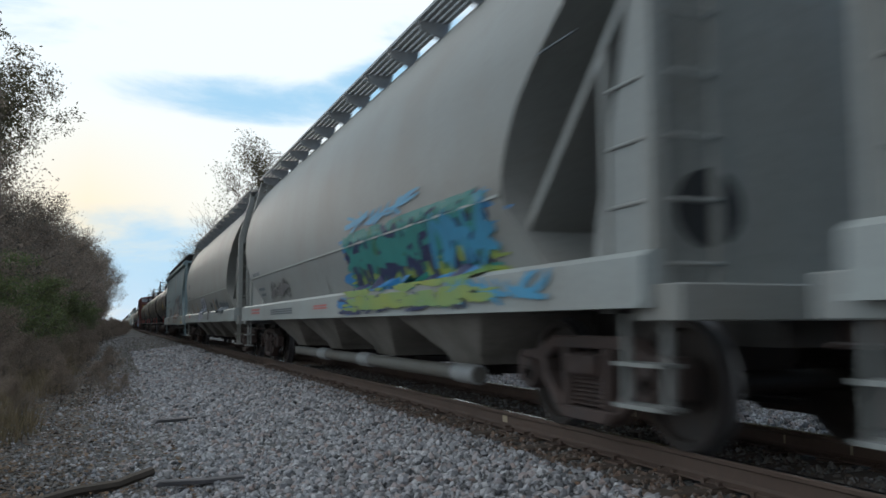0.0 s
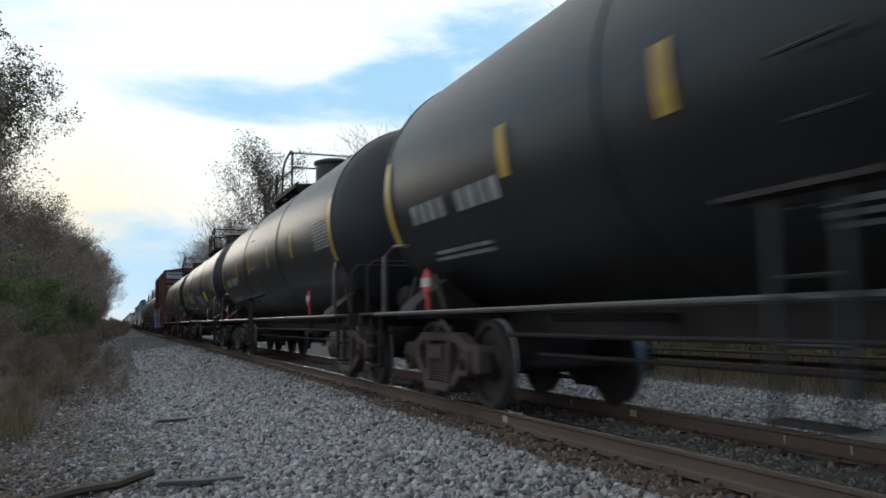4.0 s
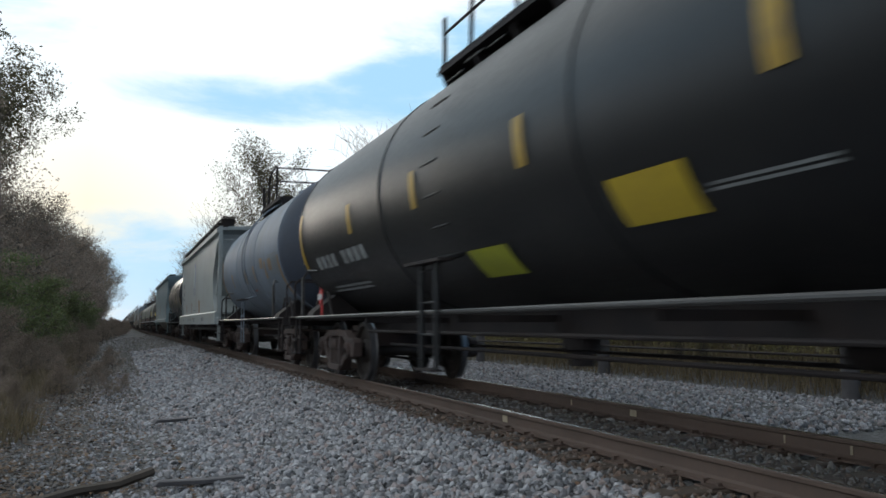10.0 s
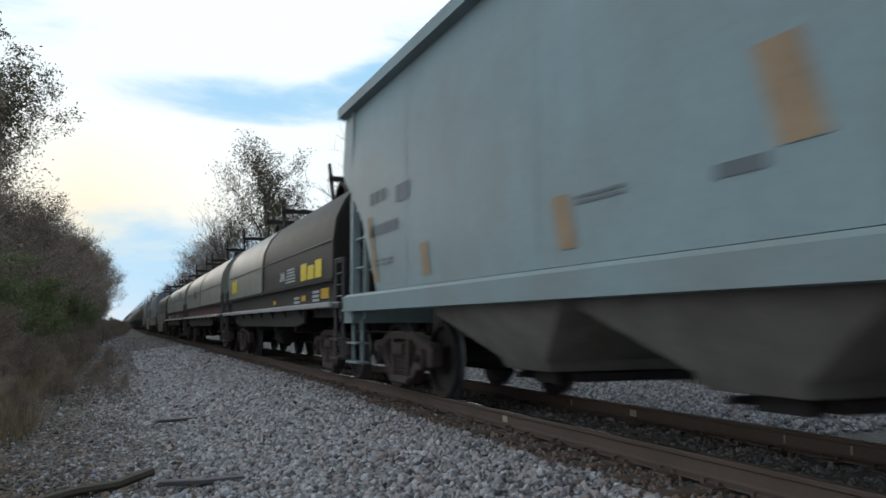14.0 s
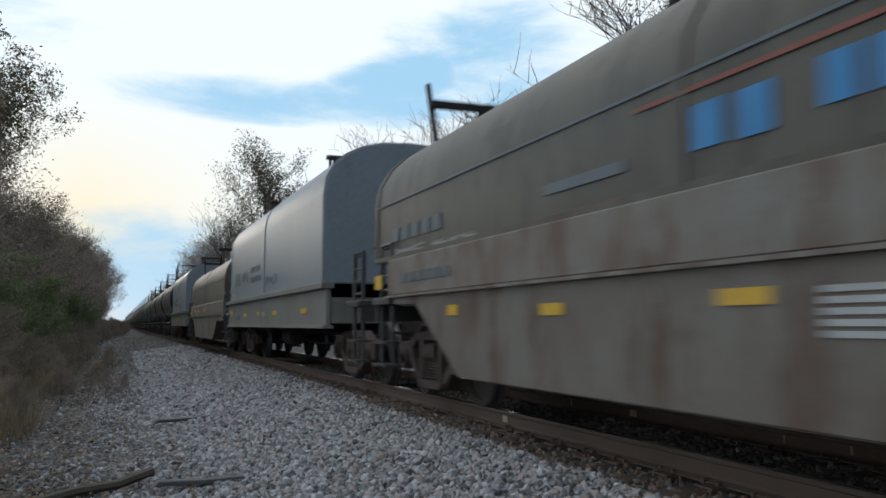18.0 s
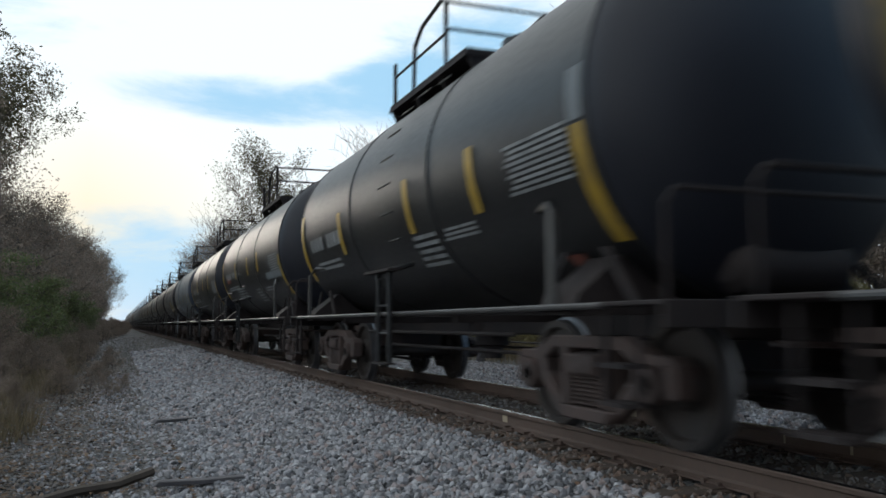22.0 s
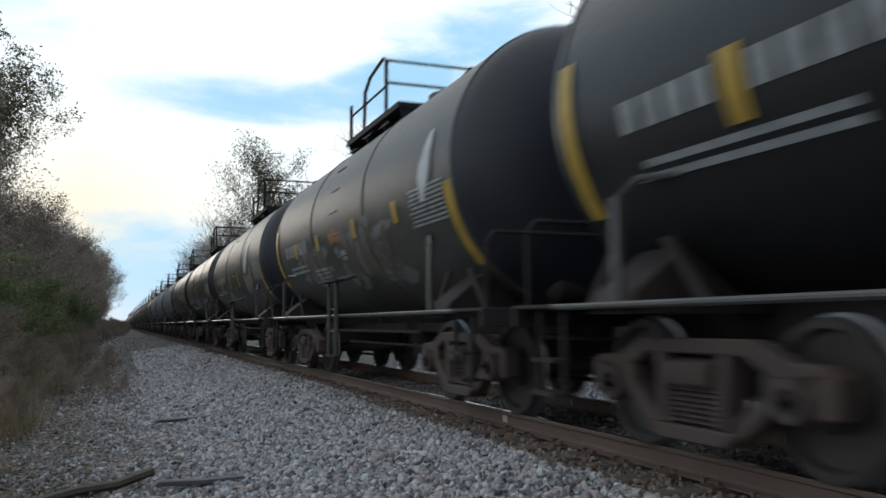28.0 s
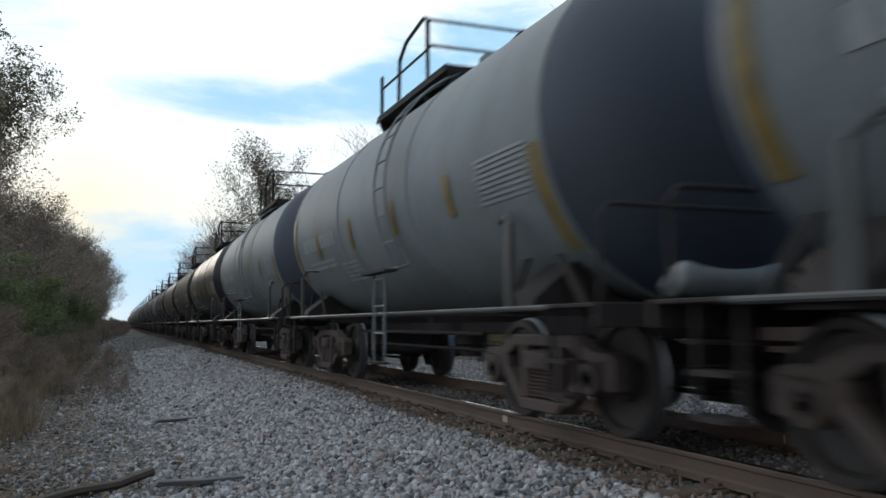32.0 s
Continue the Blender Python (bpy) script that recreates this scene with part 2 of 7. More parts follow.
MAT = {
    "tank_black": surface("tank_black", (0.0105, 0.011, 0.013), 0.42, spec=0.36, dirt=(0.029, 0.028, 0.026), dirt_amount=0.6, scale=0.5, streak=0.5, rust=(0.037, 0.033, 0.029), rust_amount=0.5, rust_from=0.62),
    "tank_gloss": surface("tank_gloss", (0.016, 0.017, 0.020), 0.30, spec=0.5, dirt=(0.04, 0.036, 0.032), dirt_amount=0.5, scale=0.5, streak=0.5),
    "tank_dust": surface("tank_dust", (0.046, 0.044, 0.042), 0.48, spec=0.4, dirt=(0.088, 0.078, 0.066), dirt_amount=0.6, scale=0.5, streak=0.55, rust=(0.03, 0.028, 0.027), rust_amount=0.6, rust_from=0.58),
    # clean black heads, darkened further because they face the dim sky
    "tank_head": surface("tank_head", (0.012, 0.014, 0.022), 0.5, spec=0.35, dirt=(0.025, 0.025, 0.03), dirt_amount=0.5, scale=0.7),
    # grey and blue cars' ends: their shade put into a navy colour
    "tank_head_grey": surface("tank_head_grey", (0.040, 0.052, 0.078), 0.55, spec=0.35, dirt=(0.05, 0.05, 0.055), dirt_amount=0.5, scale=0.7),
    "bay_grime": surface("bay_grime", (0.12, 0.11, 0.105), 0.8, spec=0.2, dirt=(0.03, 0.028, 0.026), dirt_amount=0.6, scale=1.5),
    "bay_tan": surface("bay_tan", (0.25, 0.235, 0.215), 0.8, spec=0.2, dirt=(0.09, 0.078, 0.068), dirt_amount=0.7, scale=1.2, streak=0.4),
    "spray_lilac": surface("spray_lilac", (0.36, 0.38, 0.50), 0.5, dirt=(0.46, 0.47, 0.52), dirt_amount=0.6, scale=2.0),
    "spray_pink": surface("spray_pink", (0.33, 0.13, 0.26), 0.5, scale=3.0),
    "tank_brown": surface("tank_brown", (0.075, 0.062, 0.050), 0.62, spec=0.35, dirt=(0.035, 0.03, 0.026), dirt_amount=0.6, scale=0.5, streak=0.5),
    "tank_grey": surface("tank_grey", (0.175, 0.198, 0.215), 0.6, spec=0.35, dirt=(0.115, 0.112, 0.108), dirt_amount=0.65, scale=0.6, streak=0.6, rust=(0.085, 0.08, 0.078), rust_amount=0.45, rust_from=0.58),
    "tank_blue": surface("tank_blue", (0.165, 0.20, 0.25), 0.62, spec=0.35, dirt=(0.11, 0.10, 0.095), dirt_amount=0.6, scale=0.6, streak=0.5, rust=(0.17, 0.11, 0.06), rust_amount=0.5, rust_from=0.64),
    "frame_black": surface("frame_black", (0.024, 0.0205, 0.0215), 0.7, spec=0.2, dirt=(0.050, 0.038, 0.035), dirt_amount=0.6, scale=2.0),
    "sill_steel": surface("sill_steel", (0.055, 0.054, 0.055), 0.4, dirt=(0.04, 0.036, 0.034), dirt_amount=0.5, scale=1.5),
    "bogie_steel": surface("bogie_steel", (0.056, 0.041, 0.038), 0.75, dirt=(0.088, 0.052, 0.042), dirt_amount=0.6, scale=3.0, bump=0.3),
    "wheel_steel": surface("wheel_steel", (0.032, 0.027, 0.025), 0.6, metal=0.2, dirt=(0.05, 0.034, 0.028), dirt_amount=0.6, scale=4.0),
    "tread_steel": surface("tread_steel", (0.17, 0.17, 0.18), 0.4, metal=0.8, scale=6.0),
    "galv": surface("galv", (0.36, 0.37, 0.38), 0.5, metal=0.3, scale=4.0),
    "hopper_pale": surface("hopper_pale", (0.25, 0.265, 0.262), 0.55, dirt=(0.20, 0.17, 0.14), dirt_amount=0.45, scale=0.6, streak=0.4),
    "hopper_tan": surface("hopper_tan", (0.255, 0.265, 0.255), 0.55, dirt=(0.20, 0.165, 0.13), dirt_amount=0.45, scale=0.6, streak=0.4),
    "hopper_blue": surface("hopper_blue", (0.215, 0.295, 0.32), 0.5, dirt=(0.17, 0.18, 0.165), dirt_amount=0.6, scale=0.8, streak=0.5),
    "hopper_white": surface("hopper_white", (0.32, 0.355, 0.355), 0.5, dirt=(0.22, 0.20, 0.18), dirt_amount=0.5, scale=0.6, streak=0.35),
    "box_red": surface("box_red", (0.135, 0.046, 0.039), 0.6, spec=0.3, dirt=(0.092, 0.038, 0.032), dirt_amount=0.6, scale=0.8, streak=0.6, rust=(0.058, 0.027, 0.022), rust_amount=0.65, rust_from=0.54),
    "coil_brown": surface("coil_brown", (0.026, 0.022, 0.020), 0.6, spec=0.3, dirt=(0.014, 0.0125, 0.012), dirt_amount=0.7, scale=0.8, streak=0.5, rust=(0.06, 0.038, 0.028), rust_amount=0.7, rust_from=0.57),
    "coil_grey": surface("coil_grey", (0.20, 0.215, 0.195), 0.5, dirt=(0.125, 0.115, 0.095), dirt_amount=0.7, scale=0.9, streak=0.75, rust=(0.10, 0.062, 0.042), rust_amount=0.55, rust_from=0.60),
    "coil_tan": surface("coil_tan", (0.095, 0.086, 0.067), 0.55, dirt=(0.06, 0.05, 0.038), dirt_amount=0.8, scale=0.9, streak=0.8, rust=(0.045, 0.034, 0.028), rust_amount=0.75, rust_from=0.51),
    "coil_tub": surface("coil_tub", (0.15, 0.14, 0.122), 0.6, dirt=(0.095, 0.062, 0.046), dirt_amount=0.8, scale=0.9, streak=0.6, rust=(0.075, 0.042, 0.03), rust_amount=0.85, rust_from=0.50),
    "coil_silver": surface("coil_silver", (0.175, 0.208, 0.232), 0.45, dirt=(0.25, 0.25, 0.25), dirt_amount=0.4, scale=0.7, streak=0.45, rust=(0.11, 0.12, 0.125), rust_amount=0.5, rust_from=0.60),
    "coil_side": surface("coil_side", (0.165, 0.165, 0.152), 0.55, dirt=(0.12, 0.10, 0.08), dirt_amount=0.7, scale=0.8, streak=0.6, rust=(0.10, 0.07, 0.052), rust_amount=0.6, rust_from=0.58),
    "yellow_dull": surface("yellow_faded", (0.20, 0.135, 0.035), 0.5, dirt=(0.07, 0.055, 0.03), dirt_amount=0.8, scale=4.0),
    "yellow_refl": surface("yellow_reflector", (0.60, 0.36, 0.03), 0.4, dirt=(0.40, 0.25, 0.04), dirt_amount=0.4, scale=5.0),
    "orange_dull": surface("faded_orange_sheeting", (0.26, 0.15, 0.06), 0.6, dirt=(0.14, 0.12, 0.11), dirt_amount=0.9, scale=3.0),
    "sign_lime": surface("lime_decal", (0.34, 0.36, 0.03), 0.5, dirt=(0.22, 0.22, 0.05), dirt_amount=0.6, scale=4.0),
    "red_pale": surface("faded_red_label", (0.42, 0.26, 0.25), 0.55, scale=5.0),
    "tank_pale_ink": surface("dull_ink", (0.25, 0.27, 0.28), 0.6, dirt=(0.17, 0.18, 0.19), dirt_amount=0.7, scale=4.0),
    "spray_rust": surface("spray_rust", (0.30, 0.13, 0.05), 0.6, scale=3.0),
    "emblem_blue": surface("emblem_blue", (0.16, 0.20, 0.36), 0.55, dirt=(0.26, 0.29, 0.33), dirt_amount=0.6, scale=3.0),
    "emblem_faded": surface("emblem_faded", (0.22, 0.24, 0.32), 0.55, dirt=(0.30, 0.32, 0.33), dirt_amount=0.8, scale=4.0),
    "red_dull": surface("red_scrawl", (0.22, 0.07, 0.05), 0.6, scale=4.0),
    "emblem_pale": surface("emblem_pale", (0.42, 0.50, 0.47), 0.5, scale=3.0),
    "spray_mustard": surface("spray_mustard", (0.26, 0.19, 0.05), 0.55, dirt=(0.14, 0.11, 0.06), dirt_amount=0.7, scale=3.0),
    "pipe_grey": surface("pipe_grey", (0.05, 0.047, 0.045), 0.6, dirt=(0.06, 0.05, 0.045), dirt_amount=0.7, scale=2.0),
    "coil_chord": surface("coil_chord", (0.18, 0.175, 0.16), 0.55, dirt=(0.11, 0.06, 0.038), dirt_amount=0.9, scale=1.1, streak=0.8, rust=(0.085, 0.045, 0.03), rust_amount=0.85, rust_from=0.48),
    "yellow_sign": surface("yellow_decal", (0.50, 0.36, 0.03), 0.45, dirt=(0.4, 0.28, 0.04), dirt_amount=0.4, scale=3.0),
    "sign_ink": surface("faded_sign_ink", (0.36, 0.26, 0.04), 0.5, scale=5.0),
    "coil_dark": surface("dull_grey_stencil", (0.12, 0.14, 0.16), 0.6, scale=3.0),
    "coil_red": surface("coil_red", (0.085, 0.026, 0.022), 0.6, dirt=(0.04, 0.024, 0.022), dirt_amount=0.7, scale=1.0, streak=0.5, rust=(0.04, 0.027, 0.024), rust_amount=0.6, rust_from=0.54),
    "yellow": surface("yellow_sheeting", (0.40, 0.25, 0.025), 0.45, dirt=(0.18, 0.12, 0.035), dirt_amount=0.7, scale=3.0),
    "yellow_bright": surface("yellow_sign", (0.72, 0.56, 0.03), 0.45, dirt=(0.5, 0.38, 0.05), dirt_amount=0.3, scale=3.0),
    "orange_rust": surface("rust_patch", (0.34, 0.245, 0.155), 0.75, dirt=(0.19, 0.12, 0.08), dirt_amount=0.7, scale=5.0),
    "white": surface("white_stencil", (0.42, 0.44, 0.45), 0.6, dirt=(0.22, 0.22, 0.22), dirt_amount=0.6, scale=4.0),
    "black": surface("black_stencil", (0.03, 0.032, 0.035), 0.6, scale=4.0),
    "stencil": surface("worn_stencil", (0.26, 0.275, 0.28), 0.6, dirt=(0.10, 0.10, 0.10), dirt_amount=0.8, scale=5.0),
    "red": surface("red_placard", (0.52, 0.05, 0.05), 0.5, scale=4.0),
    "red_paint": surface("red_stripe", (0.50, 0.16, 0.15), 0.6, scale=4.0),
    "spray_blue": surface("spray_blue", (0.03, 0.21, 0.48), 0.5, scale=2.0),
    "spray_navy": surface("spray_navy", (0.02, 0.03, 0.10), 0.5, scale=2.0),
    "spray_lime": surface("spray_lime", (0.26, 0.32, 0.06), 0.5, dirt=(0.10, 0.28, 0.16), dirt_amount=0.8, scale=1.2),
    "spray_green": surface("spray_green", (0.045, 0.17, 0.10), 0.5, scale=2.0),
    "spray_smudge": surface("spray_smudge", (0.15, 0.145, 0.15), 0.6, dirt=(0.10, 0.09, 0.09), dirt_amount=0.6, scale=3.0),
    "spray_cyan": surface("spray_cyan", (0.05, 0.28, 0.48), 0.5, scale=2.0),
    "spray_tan": surface("spray_tan", (0.30, 0.25, 0.17), 0.55, dirt=(0.20, 0.16, 0.12), scale=2.0),
    "spray_teal": surface("spray_teal", (0.03, 0.23, 0.22), 0.5, scale=2.0),
    "spray_brown": surface("spray_brown", (0.23, 0.12, 0.085), 0.5, scale=2.0),
    "spray_purple": surface("spray_purple", (0.12, 0.105, 0.20), 0.5, scale=2.0),
    "rail_side": surface("rail_rust", (0.105, 0.07, 0.055), 0.75, dirt=(0.07, 0.048, 0.038), dirt_amount=0.6, scale=2.0, bump=0.25),
    "rail_top": surface("rail_head", (0.66, 0.67, 0.70), 0.16, metal=1.0, scale=6.0, bump=0.02),
    "tie": surface("tie_wood", (0.075, 0.056, 0.045), 0.9, dirt=(0.12, 0.085, 0.062), dirt_amount=0.7, scale=3.0, bump=0.5),
    "post": surface("weathered_post", (0.10, 0.095, 0.10), 0.9, dirt=(0.05, 0.045, 0.045), scale=4.0, bump=0.5),
    "chalk": surface("chalk_mark", (0.40, 0.33, 0.24), 0.9, scale=8.0),
    "bark": surface("bark", (0.085, 0.068, 0.055), 0.9, dirt=(0.045, 0.036, 0.03), dirt_amount=0.6, scale=3.0, bump=0.6),
}


def stuff_mat(name, colours, rough=0.9, through=0.0):
    """Loose pieces: each island takes its own colour."""
    m = bpy.data.materials.new(name)
    m.use_nodes = True
    nt = m.node_tree
    b = nt.nodes["Principled BSDF"]
    n, link = nt.nodes.new, nt.links.new
    geo, ramp, tc, tex, hsv = n("ShaderNodeNewGeometry"), n("ShaderNodeValToRGB"), n("ShaderNodeTexCoord"), n("ShaderNodeTexNoise"), n("ShaderNodeHueSaturation")
    el = ramp.color_ramp.elements
    while len(el) < len(colours):
        el.new(0.5)
    for i, c in enumerate(colours):
        el[i].position = i / max(1, len(colours) - 1)
        el[i].color = (*c, 1)
    link(geo.outputs["Random Per Island"], ramp.inputs[0])
    tex.inputs["Scale"].default_value = 45.0
    link(tc.outputs["Object"], tex.inputs["Vector"])
    mr = n("ShaderNodeMapRange")
    mr.inputs["To Min"].default_value, mr.inputs["To Max"].default_value = 0.7, 1.3
    link(tex.outputs["Fac"], mr.inputs["Value"])
    link(mr.outputs[0], hsv.inputs["Value"])
    link(ramp.outputs[0], hsv.inputs["Color"])
    link(hsv.outputs[0], b.inputs["Base Color"])
    b.inputs["Roughness"].default_value = rough
    b.inputs["Specular IOR Level"].default_value = 0.25
    if through:            # thin leaves let part of the light through
        tr, mixs, out = n("ShaderNodeBsdfTranslucent"), n("ShaderNodeMixShader"), nt.nodes["Material Output"]
        link(hsv.outputs[0], tr.inputs["Color"])
        mixs.inputs[0].default_value = through
        link(b.outputs[0], mixs.inputs[1])
        link(tr.outputs[0], mixs.inputs[2])
        link(mixs.outputs[0], out.inputs["Surface"])
    return m


def ground_mat():
    """Earth, path gravel and leaf litter, by bands of x and noise."""
    m = bpy.data.materials.new("ground_soil_gravel")
    m.use_nodes = True
    nt = m.node_tree
    b = nt.nodes["Principled BSDF"]
    n, link = nt.nodes.new, nt.links.new
    geo, sep = n("ShaderNodeNewGeometry"), n("ShaderNodeSeparateXYZ")
    link(geo.outputs["Position"], sep.inputs[0])
    vor, big, fine = n("ShaderNodeTexVoronoi"), n("ShaderNodeTexNoise"), n("ShaderNodeTexNoise")
    vor.inputs["Scale"].default_value, big.inputs["Scale"].default_value, fine.inputs["Scale"].default_value = 26.0, 0.7, 60.0
    big.inputs["Detail"].default_value, fine.inputs["Detail"].default_value = 6, 5
    for t in (vor, big, fine):
        link(geo.outputs["Position"], t.inputs["Vector"])
    stone = n("ShaderNodeMixRGB")
    stone.inputs[1].default_value, stone.inputs[2].default_value = (0.06, 0.058, 0.056, 1), (0.15, 0.148, 0.148, 1)
    bw = n("ShaderNodeSeparateColor")
    link(vor.outputs["Color"], bw.inputs[0])
    link(bw.outputs[0], stone.inputs[0])
    soil = n("ShaderNodeMixRGB")
    soil.inputs[1].default_value, soil.inputs[2].default_value = (0.05, 0.042, 0.036, 1), (0.12, 0.10, 0.085, 1)
    link(fine.outputs["Fac"], soil.inputs[0])
    edge = n("ShaderNodeMath")
    edge.operation = "MULTIPLY_ADD"
    link(big.outputs["Fac"], edge.inputs[0])
    edge.inputs[1].default_value = 2.6
    link(sep.outputs[0], edge.inputs[2])
    left, right, mul = n("ShaderNodeMapRange"), n("ShaderNodeMapRange"), n("ShaderNodeMath")
    left.inputs["From Min"].default_value, left.inputs["From Max"].default_value = -0.9, 1.4
    right.inputs["From Min"].default_value, right.inputs["From Max"].default_value = 13.6, 12.4
    for r in (left, right):
        link(edge.outputs[0], r.inputs["Value"])
    mul.operation = "MULTIPLY"
    link(left.outputs[0], mul.inputs[0])
    link(right.outputs[0], mul.inputs[1])
    mix = n("ShaderNodeMixRGB")
    link(mul.outputs[0], mix.inputs[0])
    link(soil.outputs[0], mix.inputs[1])
    link(stone.outputs[0], mix.inputs[2])
    link(mix.outputs[0], b.inputs["Base Color"])
    b.inputs["Roughness"].default_value = 0.95
    b.inputs["Specular IOR Level"].default_value = 0.2
    bp = n("ShaderNodeBump")
    bp.inputs["Strength"].default_value, bp.inputs["Distance"].default_value = 0.8, 0.03
    link(vor.outputs["Distance"], bp.inputs["Height"])
    link(bp.outputs[0], b.inputs["Normal"])
    return m


# ---- mesh tools ----
class Geo:
    """Verts and faces gathered before they become one mesh."""

    def __init__(self):
        self.v, self.f = [], []

    def add(self, verts, faces):
        k = len(self.v)
        self.v += [tuple(p) for p in verts]
        self.f += [tuple(i + k for i in f) for f in faces]
        return self

    def box(self, x0, x1, y0, y1, z0, z1, b=0.0):
        if b <= 0:
            v = [(x, y, z) for x in (x0, x1) for y in (y0, y1) for z in (z0, z1)]
            return self.add(v, [(0, 1, 3, 2), (4, 6, 7, 5), (0, 4, 5, 1), (2, 3, 7, 6), (0, 2, 6, 4), (1, 5, 7, 3)])
        # chamfered along its length in y
        pr = [(x0 + b, z0), (x1 - b, z0), (x1, z0 + b), (x1, z1 - b), (x1 - b, z1), (x0 + b, z1), (x0, z1 - b), (x0, z0 + b)]
        return self.prism(pr, "y", y0, y1)

    def prism(self, poly, axis, a, b):
        """A polygon drawn in the two other axes (in the order x, y, z), drawn out along axis from a to b."""
        def at(p, q, w):
            return {"x": (w, p, q), "y": (p, w, q), "z": (p, q, w)}[axis]
        n = len(poly)
        v = [at(p, q, a) for p, q in poly] + [at(p, q, b) for p, q in poly]
        f = [tuple(range(n - 1, -1, -1)), tuple(range(n, 2 * n))] + [(i, (i + 1) % n, n + (i + 1) % n, n + i) for i in range(n)]
        return self.add(v, f)

    def tube(self, p, q, r, n=8, r2=None):
        p, q = Vector(p), Vector(q)
        d = (q - p).normalized()
        a = d.orthogonal().normalized()
        c = d.cross(a)
        r2 = r if r2 is None else r2
        v = [p + (a * math.cos(w) + c * math.sin(w)) * r for w in (2 * math.pi * i / n for i in range(n))]
        v += [q + (a * math.cos(w) + c * math.sin(w)) * r2 for w in (2 * math.pi * i / n for i in range(n))]
        return self.add(v, [tuple(range(n - 1, -1, -1)), tuple(range(n, 2 * n))] + [(i, (i + 1) % n, n + (i + 1) % n, n + i) for i in range(n)])

    def pipe(self, pts, r, n=6):
        """One bent round bar through the points."""
        pts = [Vector(p) for p in pts]
        dirs = [(q - p).normalized() for p, q in zip(pts, pts[1:])]
        a = dirs[0].orthogonal().normalized()
        v, f = [], []
        for i, p in enumerate(pts):
            d0, d1 = dirs[max(0, i - 1)], dirs[min(i, len(dirs) - 1)]
            d = (d0 + d1).normalized()
            a = (a - d * a.dot(d)).normalized()
            c = d.cross(a)
            w = r / max(0.6, d.dot(d1))
            v += [p + (a * math.cos(t) + c * math.sin(t)) * w for t in (2 * math.pi * k / n for k in range(n))]
        for i in range(len(pts) - 1):
            f += [(i * n + k, i * n + (k + 1) % n, (i + 1) * n + (k + 1) % n, (i + 1) * n + k) for k in range(n)]
        m = (len(pts) - 1) * n
        return self.add(v, f + [tuple(range(n - 1, -1, -1)), tuple(range(m, m + n))])

    def lathe(self, prof, n=32, axis="y", centre=(0, 0, 0), closed=False):
        """Turn (radius, along) pairs about an axis."""
        rings, v, f = [], [], []
        for r, a in prof:
            rings.append(len(v))
            if r < 1e-6:
                v.append((0, a, 0))
            else:
                v += [(r * math.cos(w), a, r * math.sin(w)) for w in (2 * math.pi * i / n for i in range(n))]
        for k in range(len(prof) - 1 + int(closed)):
            a, b = rings[k], rings[(k + 1) % len(prof)]
            ra, rb = prof[k][0], prof[(k + 1) % len(prof)][0]
            for i in range(n):
                j = (i + 1) % n
                if ra < 1e-6 and rb < 1e-6:
                    continue
                if ra < 1e-6:
                    f.append((a, b + i, b + j))
                elif rb < 1e-6:
                    f.append((a + j, a + i, b))
                else:
                    f.append((a + i, b + i, b + j, a + j))
        turn = {"y": lambda p: p, "x": lambda p: (p[1], p[0], p[2]), "z": lambda p: (p[0], p[2], p[1])}[axis]
        return self.add([tuple(c + o for c, o in zip(turn(p), centre)) for p in v], f)

    def mesh(self, name, smooth=35.0, bevel=0.0):
        me = bpy.data.meshes.new(name)
        me.from_pydata(self.v, [], self.f)
        bm = bmesh.new()
        bm.from_mesh(me)
        if bevel:
            bmesh.ops.remove_doubles(bm, verts=bm.verts, dist=1e-5)
            es = [e for e in bm.edges if len(e.link_faces) == 2 and e.calc_face_angle(0) > 0.6]
            bmesh.ops.bevel(bm, geom=es, offset=bevel, segments=1, affect="EDGES", clamp_overlap=True)
        bmesh.ops.recalc_face_normals(bm, faces=bm.faces)
        bm.to_mesh(me)
        bm.free()
        if smooth:
            me.polygons.foreach_set("use_smooth", [True] * len(me.polygons))
            me.set_sharp_from_angle(angle=radians(smooth))
        return me


MESHES = {}


def part(name, key, build, mat, parent, at=(0, 0, 0), label="", smooth=35.0, bevel=0.0, turn=0.0):
    """One mesh object under a thing or a part. Parts with the same key share their mesh; the material sits on the object."""
    if key not in MESHES:
        me = build().mesh(name, smooth, bevel)
        me.materials.append(None)
        MESHES[key] = me
    ob = new(name, MESHES[key])
    ob.parent = parent
    ob.location = at
    if turn:
        ob.rotation_euler = (0, 0, radians(turn))
    ob.material_slots[0].link = "OBJECT"
    ob.material_slots[0].material = MAT[mat] if isinstance(mat, str) else mat
    if label:
        ob["label"] = label
    return ob


def solo(name, geo, mat, smooth=35.0, bevel=0.0):
    """A top-level thing of one mesh."""
    me = geo.mesh(name, smooth, bevel)
    me.materials.append(MAT[mat] if isinstance(mat, str) else mat)
    return new(name, me)


# ---- ground, ballast and track ----
PROFILE = [(-900, 0.6), (-60, 0.2), (-14, -0.15), (-6, -0.25), (-3.6, -0.30), (-2.2, -0.42), (-0.8, -0.50), (0.3, -0.50), (1.0, -0.44), (2.2, -0.30), (2.9, -0.205), (3.45, -0.20), (5.6, -0.205), (6.3, -0.28), (7.4, -0.46), (9.0, -0.42), (10.8, -0.36), (12.5, -0.20), (18, 0.2), (60, 0.8), (900, 1.2)]


def ground_z(x):
    for (x0, z0), (x1, z1) in zip(PROFILE, PROFILE[1:]):
        if x0 <= x <= x1:
            return z0 + (z1 - z0) * (x - x0) / (x1 - x0)
    return PROFILE[-1][1]


